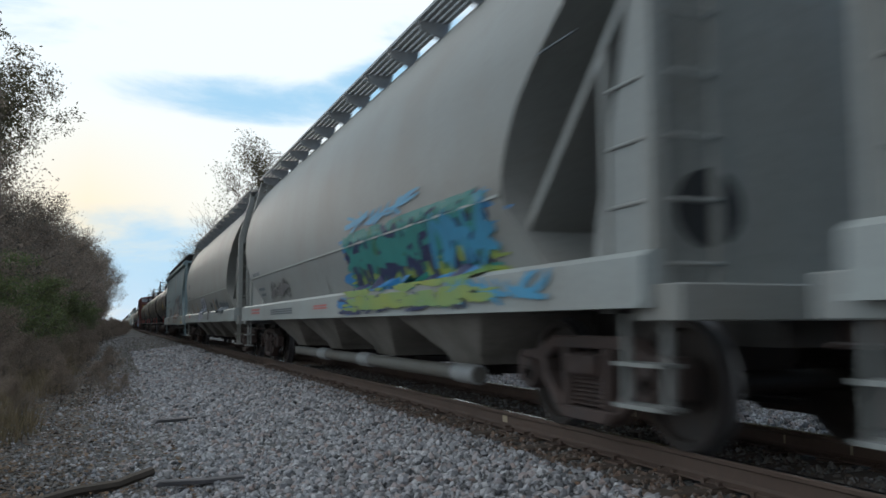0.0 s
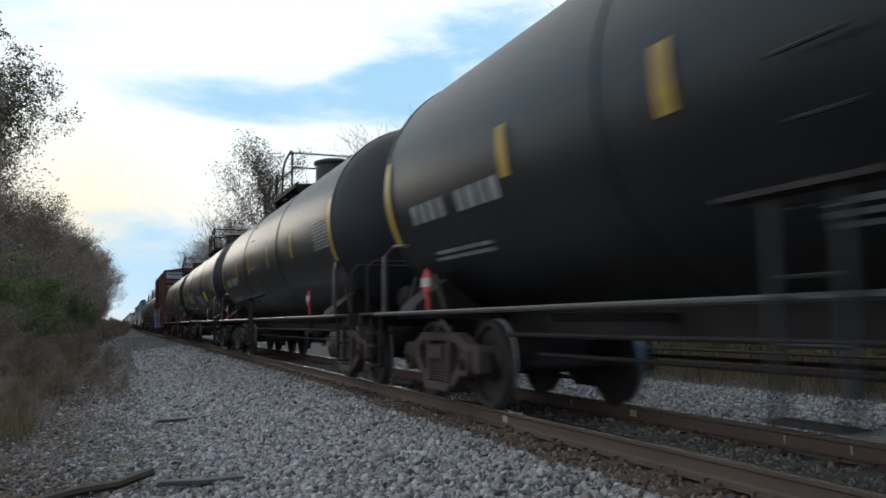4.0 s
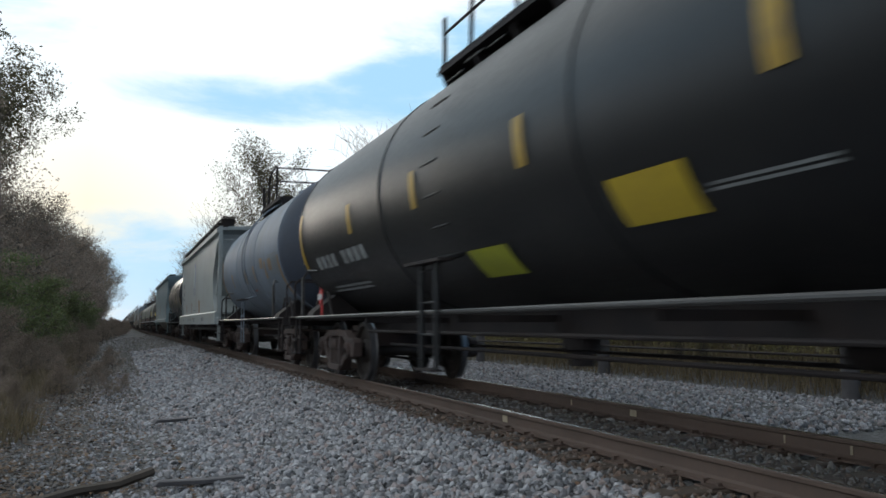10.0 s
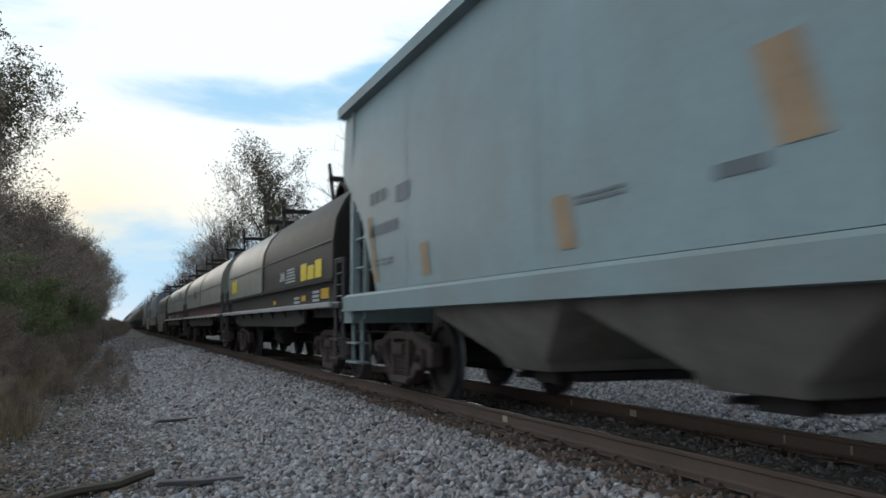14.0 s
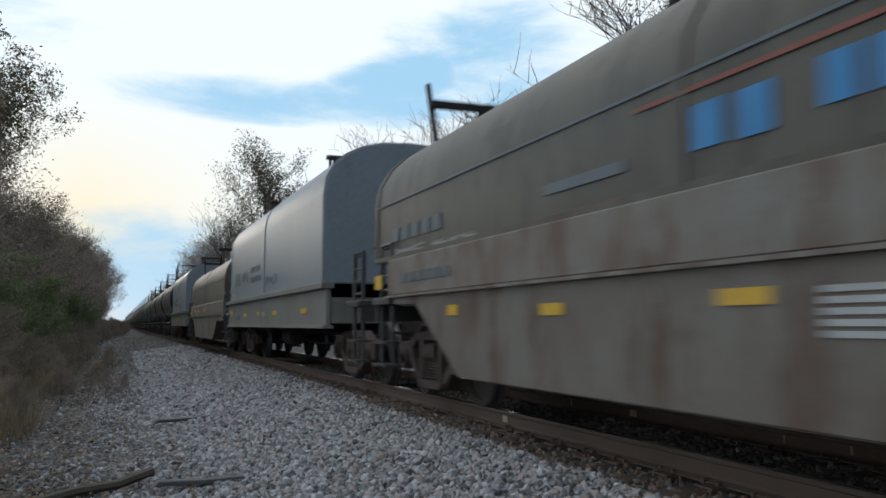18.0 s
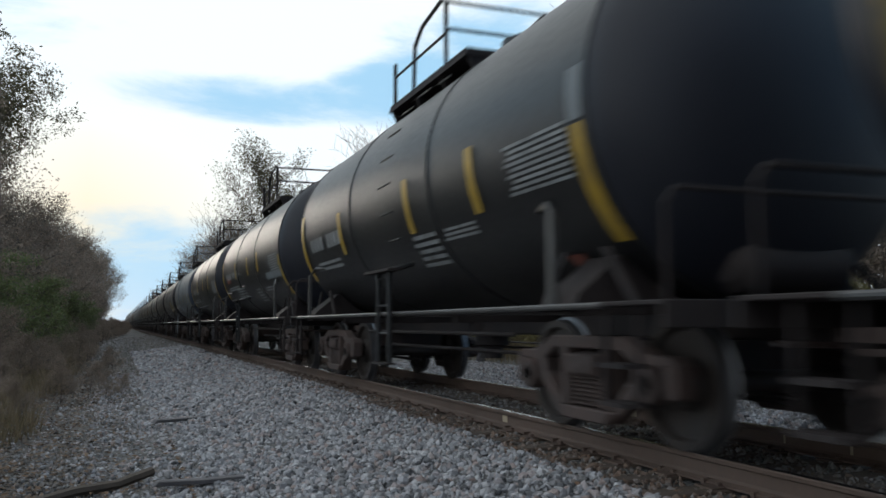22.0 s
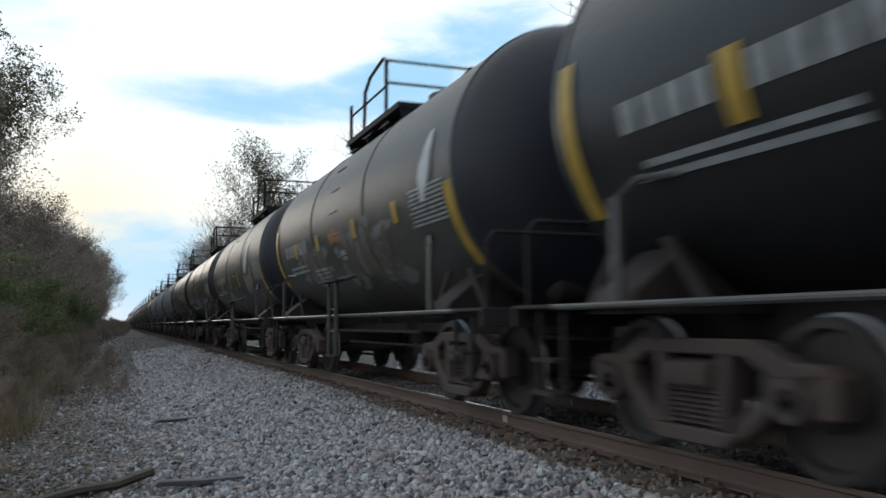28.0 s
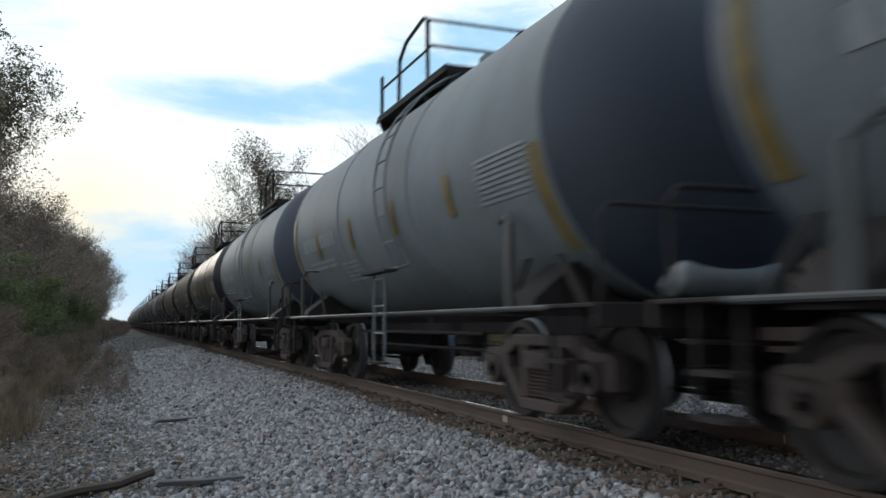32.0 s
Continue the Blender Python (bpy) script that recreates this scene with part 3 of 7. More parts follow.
def build_ground():
    xs = [-900, -300, -100, -60, -30, -20, -14, -10, -8]
    xs += [-6 + 0.3 * k for k in range(63)] + [13.5, 15, 18, 24, 40, 60, 120, 300, 900]
    ys = [-900, -500, -200, -60, -20, -5] + [0.5 * k for k in range(61)] + [32, 36, 42, 50, 60, 80, 110, 150, 200, 300, 500, 900, 1500, 2600]
    g = Geo()
    v = []
    for y in ys:
        for x in xs:
            near = 0 <= y <= 40 and -6.1 < x < 13 and not 3.2 < x < 5.8
            z = ground_z(x) + (0.035 * noise.noise((x * 0.9, y * 0.7, 3.1)) + 0.02 * noise.noise((x * 2.7, y * 2.3, 7.7)) if near else 0.0)
            v.append((x, y, z))
    n = len(xs)
    g.add(v, [(j * n + i, j * n + i + 1, (j + 1) * n + i + 1, (j + 1) * n + i) for j in range(len(ys) - 1) for i in range(n - 1)])
    tagged(solo("ground", g, ground_mat(), smooth=180), "trackside ground of grey gravel, soil and leaf litter", "ground", kind="structure")


ICO = bmesh.new()
bmesh.ops.create_icosphere(ICO, subdivisions=1, radius=1.0)
ICO_V = np.array([v.co[:] for v in ICO.verts])
ICO_F = np.array([[v.index for v in f.verts] for f in ICO.faces])
ICO.free()


def heap(name, zones, mat, label, seed):
    """Loose stones strewn over the ground in zones (x0, x1, y0, y1, stones a square metre, smallest, largest, lift)."""
    rng = np.random.default_rng(seed)
    all_v, all_f, k = [], [], 0
    nv = len(ICO_V)
    for x0, x1, y0, y1, dens, r0, r1, lift in zones:
        n = int((x1 - x0) * (y1 - y0) * dens)
        x, y = rng.uniform(x0, x1, n), rng.uniform(y0, y1, n)
        z = np.interp(x, [p[0] for p in PROFILE], [p[1] for p in PROFILE]) + lift
        r = rng.uniform(r0, r1, n) * rng.choice([0.75, 1.0, 1.0, 1.25], n)
        sc = rng.uniform(0.55, 1.25, (n, 1, 3)) * r[:, None, None]
        base = ICO_V[None] * (1 + rng.uniform(-0.34, 0.30, (n, nv, 1)))
        p = base * sc
        for ax in ((0, 1), (1, 2)):
            a = rng.uniform(0, 6.283, n)
            c, s = np.cos(a)[:, None], np.sin(a)[:, None]
            u, w = p[:, :, ax[0]].copy(), p[:, :, ax[1]].copy()
            p[:, :, ax[0]], p[:, :, ax[1]] = u * c - w * s, u * s + w * c
        p += np.stack([x, y, z + r * rng.uniform(-0.1, 0.55, n)], 1)[:, None, :]
        all_v.append(p.reshape(-1, 3))
        all_f.append((ICO_F[None] + (np.arange(n) * nv)[:, None, None] + k).reshape(-1, 3))
        k += n * nv
    v, f = np.concatenate(all_v), np.concatenate(all_f)
    me = bpy.data.meshes.new(name)
    me.vertices.add(len(v))
    me.vertices.foreach_set("co", v.ravel())
    me.loops.add(f.size)
    me.loops.foreach_set("vertex_index", f.ravel())
    me.polygons.add(len(f))
    me.polygons.foreach_set("loop_start", np.arange(0, f.size, 3))
    me.update(calc_edges=True)
    me.polygons.foreach_set("use_smooth", [False] * len(f))
    me.materials.append(mat)
    return tagged(new(name, me), label, "gravel", kind="stuff")


def build_ballast():
    grey = stuff_mat("ballast_stone", [(0.06, 0.06, 0.063), (0.20, 0.205, 0.22), (0.30, 0.30, 0.32), (0.27, 0.215, 0.20), (0.36, 0.365, 0.385), (0.13, 0.128, 0.13), (0.44, 0.44, 0.455), (0.17, 0.175, 0.19)])
    heap("ballast", [(0.8, 3.22, 2.6, 12.0, 640, 0.018, 0.036, 0.0), (0.5, 3.40, 12.0, 24.0, 330, 0.026, 0.042, 0.0), (0.6, 3.3, 24.0, 45.0, 90, 0.045, 0.065, 0.0),
                     (0.3, 0.8, 3.5, 14.0, 430, 0.016, 0.034, 0.0), (-0.3, 0.3, 4.5, 16.0, 240, 0.014, 0.032, 0.0), (-0.9, -0.3, 6.0, 16.0, 110, 0.013, 0.030, 0.0), (-1.5, -0.9, 8.0, 16.0, 45, 0.013, 0.028, 0.0), (-0.4, 0.5, 14.0, 26.0, 130, 0.02, 0.036, 0.0),
                     (5.7, 7.6, 5.0, 26.0, 300, 0.020, 0.040, 0.0), (7.6, 10.9, 8.0, 28.0, 190, 0.018, 0.038, 0.0)], grey, "coarse pale grey crushed-stone ballast beside the rails", 3)
    rusty = stuff_mat("rust_stained_stone", [(0.13, 0.095, 0.075), (0.17, 0.12, 0.095), (0.09, 0.072, 0.062), (0.20, 0.185, 0.18), (0.15, 0.09, 0.06), (0.26, 0.25, 0.25)])
    heap("stained_ballast", [(3.2, 3.66, 2.6, 24.0, 430, 0.010, 0.026, 0.006), (2.9, 3.24, 2.6, 20.0, 120, 0.012, 0.030, 0.0), (5.36, 5.8, 5.0, 24.0, 260, 0.012, 0.026, 0.0)], rusty, "rust-stained brown ballast stones along the rails", 6)
    crib = stuff_mat("crib_stone", [(0.20, 0.175, 0.16), (0.12, 0.10, 0.088), (0.28, 0.27, 0.265), (0.085, 0.072, 0.066), (0.17, 0.13, 0.105)])
    heap("crib_ballast", [(3.84, 5.16, 3.0, 22.0, 420, 0.012, 0.030, 0.008)], crib, "dark grimy ballast between the two rails", 9)
    fine = stuff_mat("path_stone", [(0.12, 0.115, 0.11), (0.19, 0.185, 0.18), (0.13, 0.11, 0.095), (0.26, 0.255, 0.255), (0.17, 0.16, 0.15)])
    heap("path_gravel", [(-1.2, 0.8, 5.0, 14.0, 420, 0.009, 0.022, 0.0), (-2.3, -1.2, 6.5, 14.0, 160, 0.009, 0.022, 0.0), (-2.0, 0.6, 14.0, 26.0, 190, 0.014, 0.028, 0.0), (-1.3, 0.6, 26.0, 46.0, 80, 0.025, 0.045, 0.0), (-1.0, 3.2, 45.0, 90.0, 24, 0.045, 0.075, 0.0)], fine, "fine dusty grey gravel of the trackside path", 5)


RAIL_PROFILE = [(-0.07, -0.172), (0.07, -0.172), (0.07, -0.160), (0.02, -0.142), (0.009, -0.125), (0.009, -0.045), (0.034, -0.034), (0.036, -0.012), (0.028, -0.002), (-0.028, -0.002), (-0.036, -0.012), (-0.034, -0.034), (-0.009, -0.045), (-0.009, -0.125), (-0.02, -0.142), (-0.07, -0.160)]


def build_track():
    track = new("track")
    track.location = (TRACK_X, 0, 0)
    tagged(track, "single railway track of rusty rails on worn wooden ties", "railway track", kind="structure")
    for s in (-1, 1):
        r = part("rail", "rail", lambda: Geo().prism(RAIL_PROFILE, "y", -700, 1500), "rail_side", track, (s * RAIL_X, 0, 0), "rusty brown steel rail", smooth=30)
        part("running_surface", "rail_top", lambda: Geo().prism([(-0.026, -0.004), (0.026, -0.004), (0.022, 0.0), (-0.022, 0.0)], "y", -700, 1500), "rail_top", r, label="bright worn rail head")
    rnd = random.Random(8)
    for k in range(-6, 150):
        y = 0.52 * k + rnd.uniform(-0.03, 0.03)
        t = part("tie", ("tie", k % 5), lambda: Geo().box(-1.3 - rnd.uniform(0, 0.05), 1.3 + rnd.uniform(0, 0.05), -0.115, 0.115, -0.36, -0.185), "tie", track, (rnd.uniform(-0.03, 0.03), y, rnd.uniform(0.0, 0.014)), bevel=0.012)
        if -3 < k < 80:
            for s in (-1, 1):
                part("tie_plate", "tie_plate", lambda: Geo().box(-0.18, 0.18, -0.09, 0.09, -0.184, -0.172).box(-0.10, -0.07, -0.05, -0.02, -0.172, -0.150).box(0.07, 0.10, 0.02, 0.05, -0.172, -0.150).box(-0.085, 0.085, 0.12, 0.15, -0.185, -0.150), "rail_side", t, (s * RAIL_X, 0, 0))

    def rest():
        g = Geo()
        for k in list(range(-400, -6)) + list(range(150, 900)):
            g.box(-1.3, 1.3, 0.52 * k - 0.115, 0.52 * k + 0.115, -0.36, -0.185)
        return g
    tagged(part("ties", "ties_rest", rest, "tie", track), kind="stuff")
    for x, y, w in ((-RAIL_X, 8.05, 0.11), (RAIL_X, 8.0, 0.12), (RAIL_X, 5.75, 0.02), (RAIL_X, 5.05, 0.025), (RAIL_X, 9.35, 0.02)):
        part("chalk_mark", ("chalk", w), lambda: Geo().box(-0.014, -0.0085, -w / 2, w / 2, -0.118, -0.05), "chalk", track, (x, y, 0), "pale paint mark on the rail's web")


build_ground()
build_ballast()
build_track()


# ---- the train ----
WHEEL_R, WHEELBASE = 0.46, 1.78
SPINNING = []            # wheelsets, with their car's place in the train


def wheelset_mesh():
    g = Geo()
    for s in (-1, 1):
        prof = [(0.10, 0.66), (0.17, 0.66), (0.20, 0.71), (0.36, 0.735), (0.395, 0.685), (0.455, 0.685), (0.487, 0.695), (0.487, 0.715), (0.463, 0.727), (0.458, 0.82), (0.40, 0.82), (0.375, 0.77), (0.20, 0.755), (0.17, 0.82), (0.10, 0.82)]
        g.lathe([(r, s * a) for r, a in prof], 36, "x")
    g.lathe([(0.0, -1.12), (0.075, -1.12), (0.085, -0.84), (0.085, 0.84), (0.075, 1.12), (0.0, 1.12)], 12, "x")
    for s in (-1, 1):          # holes and bolts that show the turning
        for k in range(3):
            w = 2.094 * k
            g.tube((s * 1.10, 0.05 * math.cos(w), 0.05 * math.sin(w)), (s * 1.145, 0.05 * math.cos(w), 0.05 * math.sin(w)), 0.017, 6)
    me = g.mesh("wheelset", 35)
    me.materials.append(MAT["wheel_steel"])
    me.materials.append(MAT["tread_steel"])
    for p in me.polygons:
        r = math.hypot(p.center.y, p.center.z)
        if r > 0.452 and 0.715 < abs(p.center.x) < 0.819:
            p.material_index = 1
    return me


def side_frame():
    g = Geo()
    x0, x1 = -0.075, 0.075
    g.prism([(-1.2, 0.60), (-1.12, 0.66), (-0.85, 0.67), (-0.55, 0.79), (0.55, 0.79), (0.85, 0.67), (1.12, 0.66), (1.2, 0.60), (0.72, 0.57), (0.48, 0.69), (-0.48, 0.69), (-0.72, 0.57)], "x", x0, x1)
    g.prism([(-0.34, 0.13), (0.34, 0.13), (0.44, 0.23), (-0.44, 0.23)], "x", x0 - 0.03, x1 + 0.03)
    for s in (-1, 1):
        g.prism([(s * 0.34, 0.14), (s * 0.50, 0.22), (s * 0.86, 0.50), (s * 0.98, 0.60), (s * 0.80, 0.60), (s * 0.42, 0.31)], "x", x0, x1)
        g.prism([(s * 1.05, 0.36), (s * 1.19, 0.38), (s * 1.2, 0.61), (s * 1.02, 0.60)], "x", x0, x1)
        g.prism([(s * 0.64, 0.40), (s * 0.76, 0.44), (s * 0.76, 0.60), (s * 0.66, 0.60)], "x", x0, x1)
        g.prism([(s * 0.25, 0.23), (s * 0.34, 0.23), (s * 0.38, 0.70), (s * 0.27, 0.70)], "x", x0 - 0.01, x1 + 0.01)
    return g


def spring_nest():
    g = Geo()
    for y in (-0.155, 0.0, 0.155):
        prof, z = [], 0.0
        for k in range(8):
            prof += [(0.055, z), (0.078, z + 0.012), (0.078, z + 0.022), (0.055, z + 0.033)]
            z += 0.034
        g.lathe(prof, 10, "z", (0, y, 0.24))
    return g


def bolster():
    g = Geo()
    g.prism([(-1.12, 0.50), (-0.95, 0.42), (0.95, 0.42), (1.12, 0.50), (1.12, 0.64), (0.5, 0.74), (-0.5, 0.74), (-1.12, 0.64)], "y", -0.22, 0.22)
    g.lathe([(0.0, 0.72), (0.2, 0.72), (0.2, 0.84), (0.0, 0.84)], 16, "z")
    return g


def brake_beam():
    g = Geo()
    for s in (-1, 1):
        g.tube((-0.8, s * 0.36, 0.40), (0.8, s * 0.36, 0.40), 0.035, 6)
        for x in (-0.75, 0.75):
            g.prism([(s * 0.30, 0.28), (s * 0.42, 0.30), (s * 0.44, 0.56), (s * 0.34, 0.56)], "x", x - 0.05, x + 0.05)
    g.tube((0.15, -0.9, 0.30), (0.15, 0.9, 0.30), 0.025, 6)
    return g


def bogie(car, y, place, tail=False):
    b = part("bogie", "bolster", bolster, "bogie_steel", car, (0, y, 0), "rusty three-piece freight bogie", bevel=0.01)
    for s in (-1, 1):
        part("side_frame", "side_frame", side_frame, "bogie_steel", b, (s * 0.99, 0, 0), bevel=0.012)
        if not tail:
            part("spring_nest", "spring_nest", spring_nest, "bogie_steel", b, (s * 0.99, 0, 0))
    if not tail:
        part("brake_beam", "brake_beam", brake_beam, "frame_black", b)
    for s in (-1, 1):
        if "wheelset" not in MESHES:
            MESHES["wheelset"] = wheelset_mesh()
        w = new("wheelset", MESHES["wheelset"])
        w.parent, w.location = b, (0, s * WHEELBASE / 2, WHEEL_R)
        SPINNING.append((w, place + y + s * WHEELBASE / 2))
        for q in () if tail else (-1, 1):
            part("bearing_cap", "bearing_cap", lambda: Geo().lathe([(0.0, -0.09), (0.125, -0.09), (0.135, -0.04), (0.135, 0.09), (0.0, 0.09)], 14, "x"), "bogie_steel", b, (q * 1.03, s * WHEELBASE / 2, WHEEL_R))
    return b


def trucks(car, half, place, inset, tail=False):
    """The leading and the trailing bogie, each so far in from its coupling."""
    bogie(car, -half + inset[0], place, tail)
    bogie(car, half - inset[1], place, tail)


def coupler(car, half):
    for s in (-1, 1):
        def make():
            g = Geo()
            g.prism([(-0.09, 0.72), (0.09, 0.72), (0.09, 0.92), (-0.09, 0.92)], "y", -0.75, -0.2)
            g.prism([(-0.16, -0.24), (0.14, -0.24), (0.19, -0.05), (0.06, 0.02), (-0.02, -0.06), (-0.17, 0.03)], "z", 0.68, 0.96)
            g.pipe([(-0.35, -0.5, 0.80), (-0.38, -0.25, 0.52), (-0.30, 0.0, 0.45)], 0.03)
            g.tube((-1.35, -0.45, 0.78), (0.0, -0.3, 0.74), 0.018, 6)
            return g
        part("coupler", "coupler", make, "bogie_steel", car, (0, s * (half - 0.0), 0), turn=0 if s > 0 else 180)


def decal(R, zc, y0, y1, a0, a1, lift=0.006, n=6):
    """A painted or stuck patch lying on a shell of radius R."""
    g = Geo()
    v, f = [], []
    for i in range(n + 1):
        a = radians(a0 + (a1 - a0) * i / n)
        for y in (y0, y1):
            v.append((-(R + lift) * math.cos(a), y, zc + (R + lift) * math.sin(a)))
    f = [(2 * i, 2 * i + 1, 2 * i + 3, 2 * i + 2) for i in range(n)]
    return g.add(v, f)


def splash(pts_fn, y0, y1, z0, z1, seed, n=26, layer=1):
    """Sprayed lettering with no words: a row of thick bent strokes with ragged ends, laid on a surface given by pts_fn(y, z, lift)."""
    rnd = random.Random(seed)
    g = Geo()
    glyphs = max(3, n // 5)
    w = (y1 - y0) / glyphs
    h = z1 - z0
    lift = 0.004 + 0.0025 * layer
    for k in range(glyphs):
        cy = y0 + w * (k + 0.5)
        for _ in range(4):
            lift += 0.00006
            p = [(cy + rnd.uniform(-0.55, 0.55) * w, z0 + h * rnd.uniform(0.0, 0.25)), (cy + rnd.uniform(-0.6, 0.6) * w, z0 + h * rnd.uniform(0.3, 0.7)), (cy + rnd.uniform(-0.6, 0.6) * w, z0 + h * rnd.uniform(0.7, 1.0))]
            if rnd.random() < 0.3:
                p = [(cy - 0.6 * w, z0 + h * rnd.uniform(0.1, 0.9)), (cy, z0 + h * rnd.uniform(0.2, 0.9)), (cy + 0.6 * w, z0 + h * rnd.uniform(0.1, 0.9))]
            t = rnd.uniform(0.05, 0.11) * min(1.0, h * 1.2)
            rows = []
            for i in range(9):
                u = i / 8
                a = [(1 - u) ** 2 * p[0][d] + 2 * u * (1 - u) * p[1][d] + u * u * p[2][d] for d in (0, 1)]
                dy, dz = [2 * (1 - u) * (p[1][d] - p[0][d]) + 2 * u * (p[2][d] - p[1][d]) for d in (0, 1)]
                q = math.hypot(dy, dz) or 1
                tt = t * (0.6 + 0.5 * math.sin(math.pi * u)) * rnd.uniform(0.85, 1.15)
                rows += [pts_fn(a[0] - dz / q * tt, a[1] + dy / q * tt, lift), pts_fn(a[0] + dz / q * tt, a[1] - dy / q * tt, lift)]
            g.add(rows, [(2 * i, 2 * i + 1, 2 * i + 3, 2 * i + 2) for i in range(8)])
    return g


def cloud(pts_fn, y0, y1, z0, z1, seed, n=26, layer=0):
    """The sprayed ground under lettering: soft-edged overlapping patches."""
    rnd = random.Random(seed)
    g = Geo()
    for k in range(4 * n):
        cy, cz = y0 + (y1 - y0) * (k + rnd.random()) / (4 * n), z0 + (z1 - z0) * rnd.uniform(0.08, 0.92)
        edge = min(1.0, 6.0 * min(cy - y0, y1 - cy) / (y1 - y0) + 0.35)
        ry, rz = (y1 - y0) * rnd.uniform(0.5, 1.3) / n, (z1 - z0) * rnd.uniform(0.10, 0.26) * edge
        m = 12
        lift = 0.004 + 0.0025 * layer + 0.00002 * k
        ring = [(math.cos(6.2832 * i / m) * ry * q, math.sin(6.2832 * i / m) * rz * q) for i, q in ((i, rnd.uniform(0.55, 1.3)) for i in range(m))]
        v = [pts_fn(cy, cz, lift)] + [pts_fn(cy + a * 0.5, min(z1 + 0.2, max(z0 - 0.05, cz + b * 0.5)), lift) for a, b in ring] + [pts_fn(cy + a, min(z1 + 0.2, max(z0 - 0.05, cz + b)), lift) for a, b in ring]
        f = [(0, 1 + i, 1 + (i + 1) % m) for i in range(m)] + [(1 + i, 1 + m + i, 1 + m + (i + 1) % m, 1 + (i + 1) % m) for i in range(m)]
        g.add(v, f)
    return g


def tank_car(place, L, spec):
    """A tank car with its dished shell, saddle braces, side sills, ladders, top platform and end platforms."""
    big = L > 14
    R, zc = 1.49, 2.525
    half = L / 2
    straight = half - spec.get("gap", 1.45 if big else 1.12)
    sill = half - (1.05 if big else 1.0)
    tail = spec.get("tail", False)
    key = ("tank", round(L, 1), R, round(straight, 2))
    deck = spec.get("deck_y", -0.1 if big else -0.3)          # the cross rail of the top platform
    depth = 0.8 if big else 0.66
    car = new("tank_car")
    tagged(car, spec["label"], "railway car", "freight cars of the train")

    def shell():
        q = straight * 0.5
        prof = [(R - 0.05, -straight), (R, -straight), (R, -q), (R, 0), (R, q), (R, straight), (R - 0.05, straight)]
        return Geo().lathe(prof, 56, "y", (0, 0, zc))

    def dish(s):
        prof = [(R - 0.002, 0.0)]
        for k in range(1, 10):
            w = math.pi / 2 * k / 9
            prof.append((R * math.cos(w) ** 0.9 if k < 9 else 0.0, depth * math.sin(w)))
        return Geo().lathe([(r, s * a) for r, a in prof], 56, "y")
    sh = part("shell", (key, "shell"), shell, spec["shell"], car, label=spec.get("shell_label", ""), smooth=50)
    for s in (-1, 1):
        # ends face the dim sky; that shade is in the head colour
        part("tank_head", (R, "head", s, depth), lambda s=s: dish(s), spec.get("head", "tank_head"), car, (0, s * straight, zc), "dished dark tank end, shade in its colour", smooth=50)

    for y in (-straight, -straight * 0.33, straight * 0.33, straight):
        part("weld_band", (R, "seam"), lambda: Geo().lathe([(R - 0.01, -0.03), (R + 0.012, -0.02), (R + 0.012, 0.02), (R - 0.01, 0.03)], 56, "y"), spec["shell"], sh, (0, y, zc), smooth=50)

    # frame
    part("centre_sill", (key, "csill"), lambda: Geo().box(-0.22, 0.22, -half + 0.45, half - 0.45, 0.76, 1.05, 0.02), "frame_black", car)
    for s in (-1, 1):
        part("side_sill", (key, "sill", s), lambda s=s: Geo().prism([(s * 1.40, 0.985), (s * 1.53, 0.985), (s * 1.53, 1.028), (s * 1.40, 1.028)], "y", -sill, sill), "sill_steel", car, bevel=0.014)

        for yy in (-straight + 0.55, straight - 0.55):
            part("saddle", (key, "saddle", s), lambda s=s: Geo().prism([(s * 0.3, 0.95), (s * 1.45, 0.95), (s * 1.38, 1.10), (s * 1.0, 1.40), (s * 0.6, 1.1), (s * 0.3, 1.05)], "y", -0.25, 0.25), "frame_black", car, (0, yy, 0))
            for d in (-1, 1):
                part("saddle_brace", (key, "brace", s, d), lambda s=s, d=d: Geo().prism([(d * 0.62, 1.03), (d * 0.72, 1.03), (d * 0.34, 1.45), (d * 0.24, 1.45)], "x", s * 1.16, s * 1.19), "frame_black", car, (0, yy, 0))

        lad = part("side_ladder", (key, "lstep", s), lambda s=s: Geo().box(*sorted((s * 1.52, s * 1.68)), -0.52, 0.52, 1.49, 1.52), "frame_black", car, (0, spec.get("ladder_y", 0.4 if big else -0.4), 0), "steel side ladder with a foot plate")
        part("foot_step", (key, "fstep", s), lambda s=s: Geo().box(*sorted((s * 1.52, s * 1.66)), -0.26, 0.26, 0.42, 0.44), "frame_black", lad)
        for y in (-0.22, 0.22):
            part("stile", (key, "stile", s, bool(spec.get("pale"))), lambda s=s: Geo().pipe([(s * 1.58, 0, 0.42), (s * 1.58, 0, 1.5)] + [(s * (R + 0.10) * math.cos(radians(a)), 0, zc + (R + 0.10) * math.sin(radians(a))) for a in range(-36, 70, 8) if spec.get("pale") or a < -30], 0.016 if spec.get("pale") else 0.03), spec["shell"], lad, (0, y, 0))
        rungs = [(s * 1.58, z) for z in (0.78, 1.10, 1.42)] + [(s * (R + 0.10) * math.cos(radians(a)), zc + (R + 0.10) * math.sin(radians(a))) for a in range(-24, 70, 12)]
        if s < 0 and not tail:
            for x, z in rungs:
                part("rung", "tank_rung", lambda: Geo().tube((0, -0.22, 0), (0, 0.22, 0), 0.013, 6), spec["shell"], lad, (x, 0, z))

        y0, y1 = sill - 0.15, half - 0.30
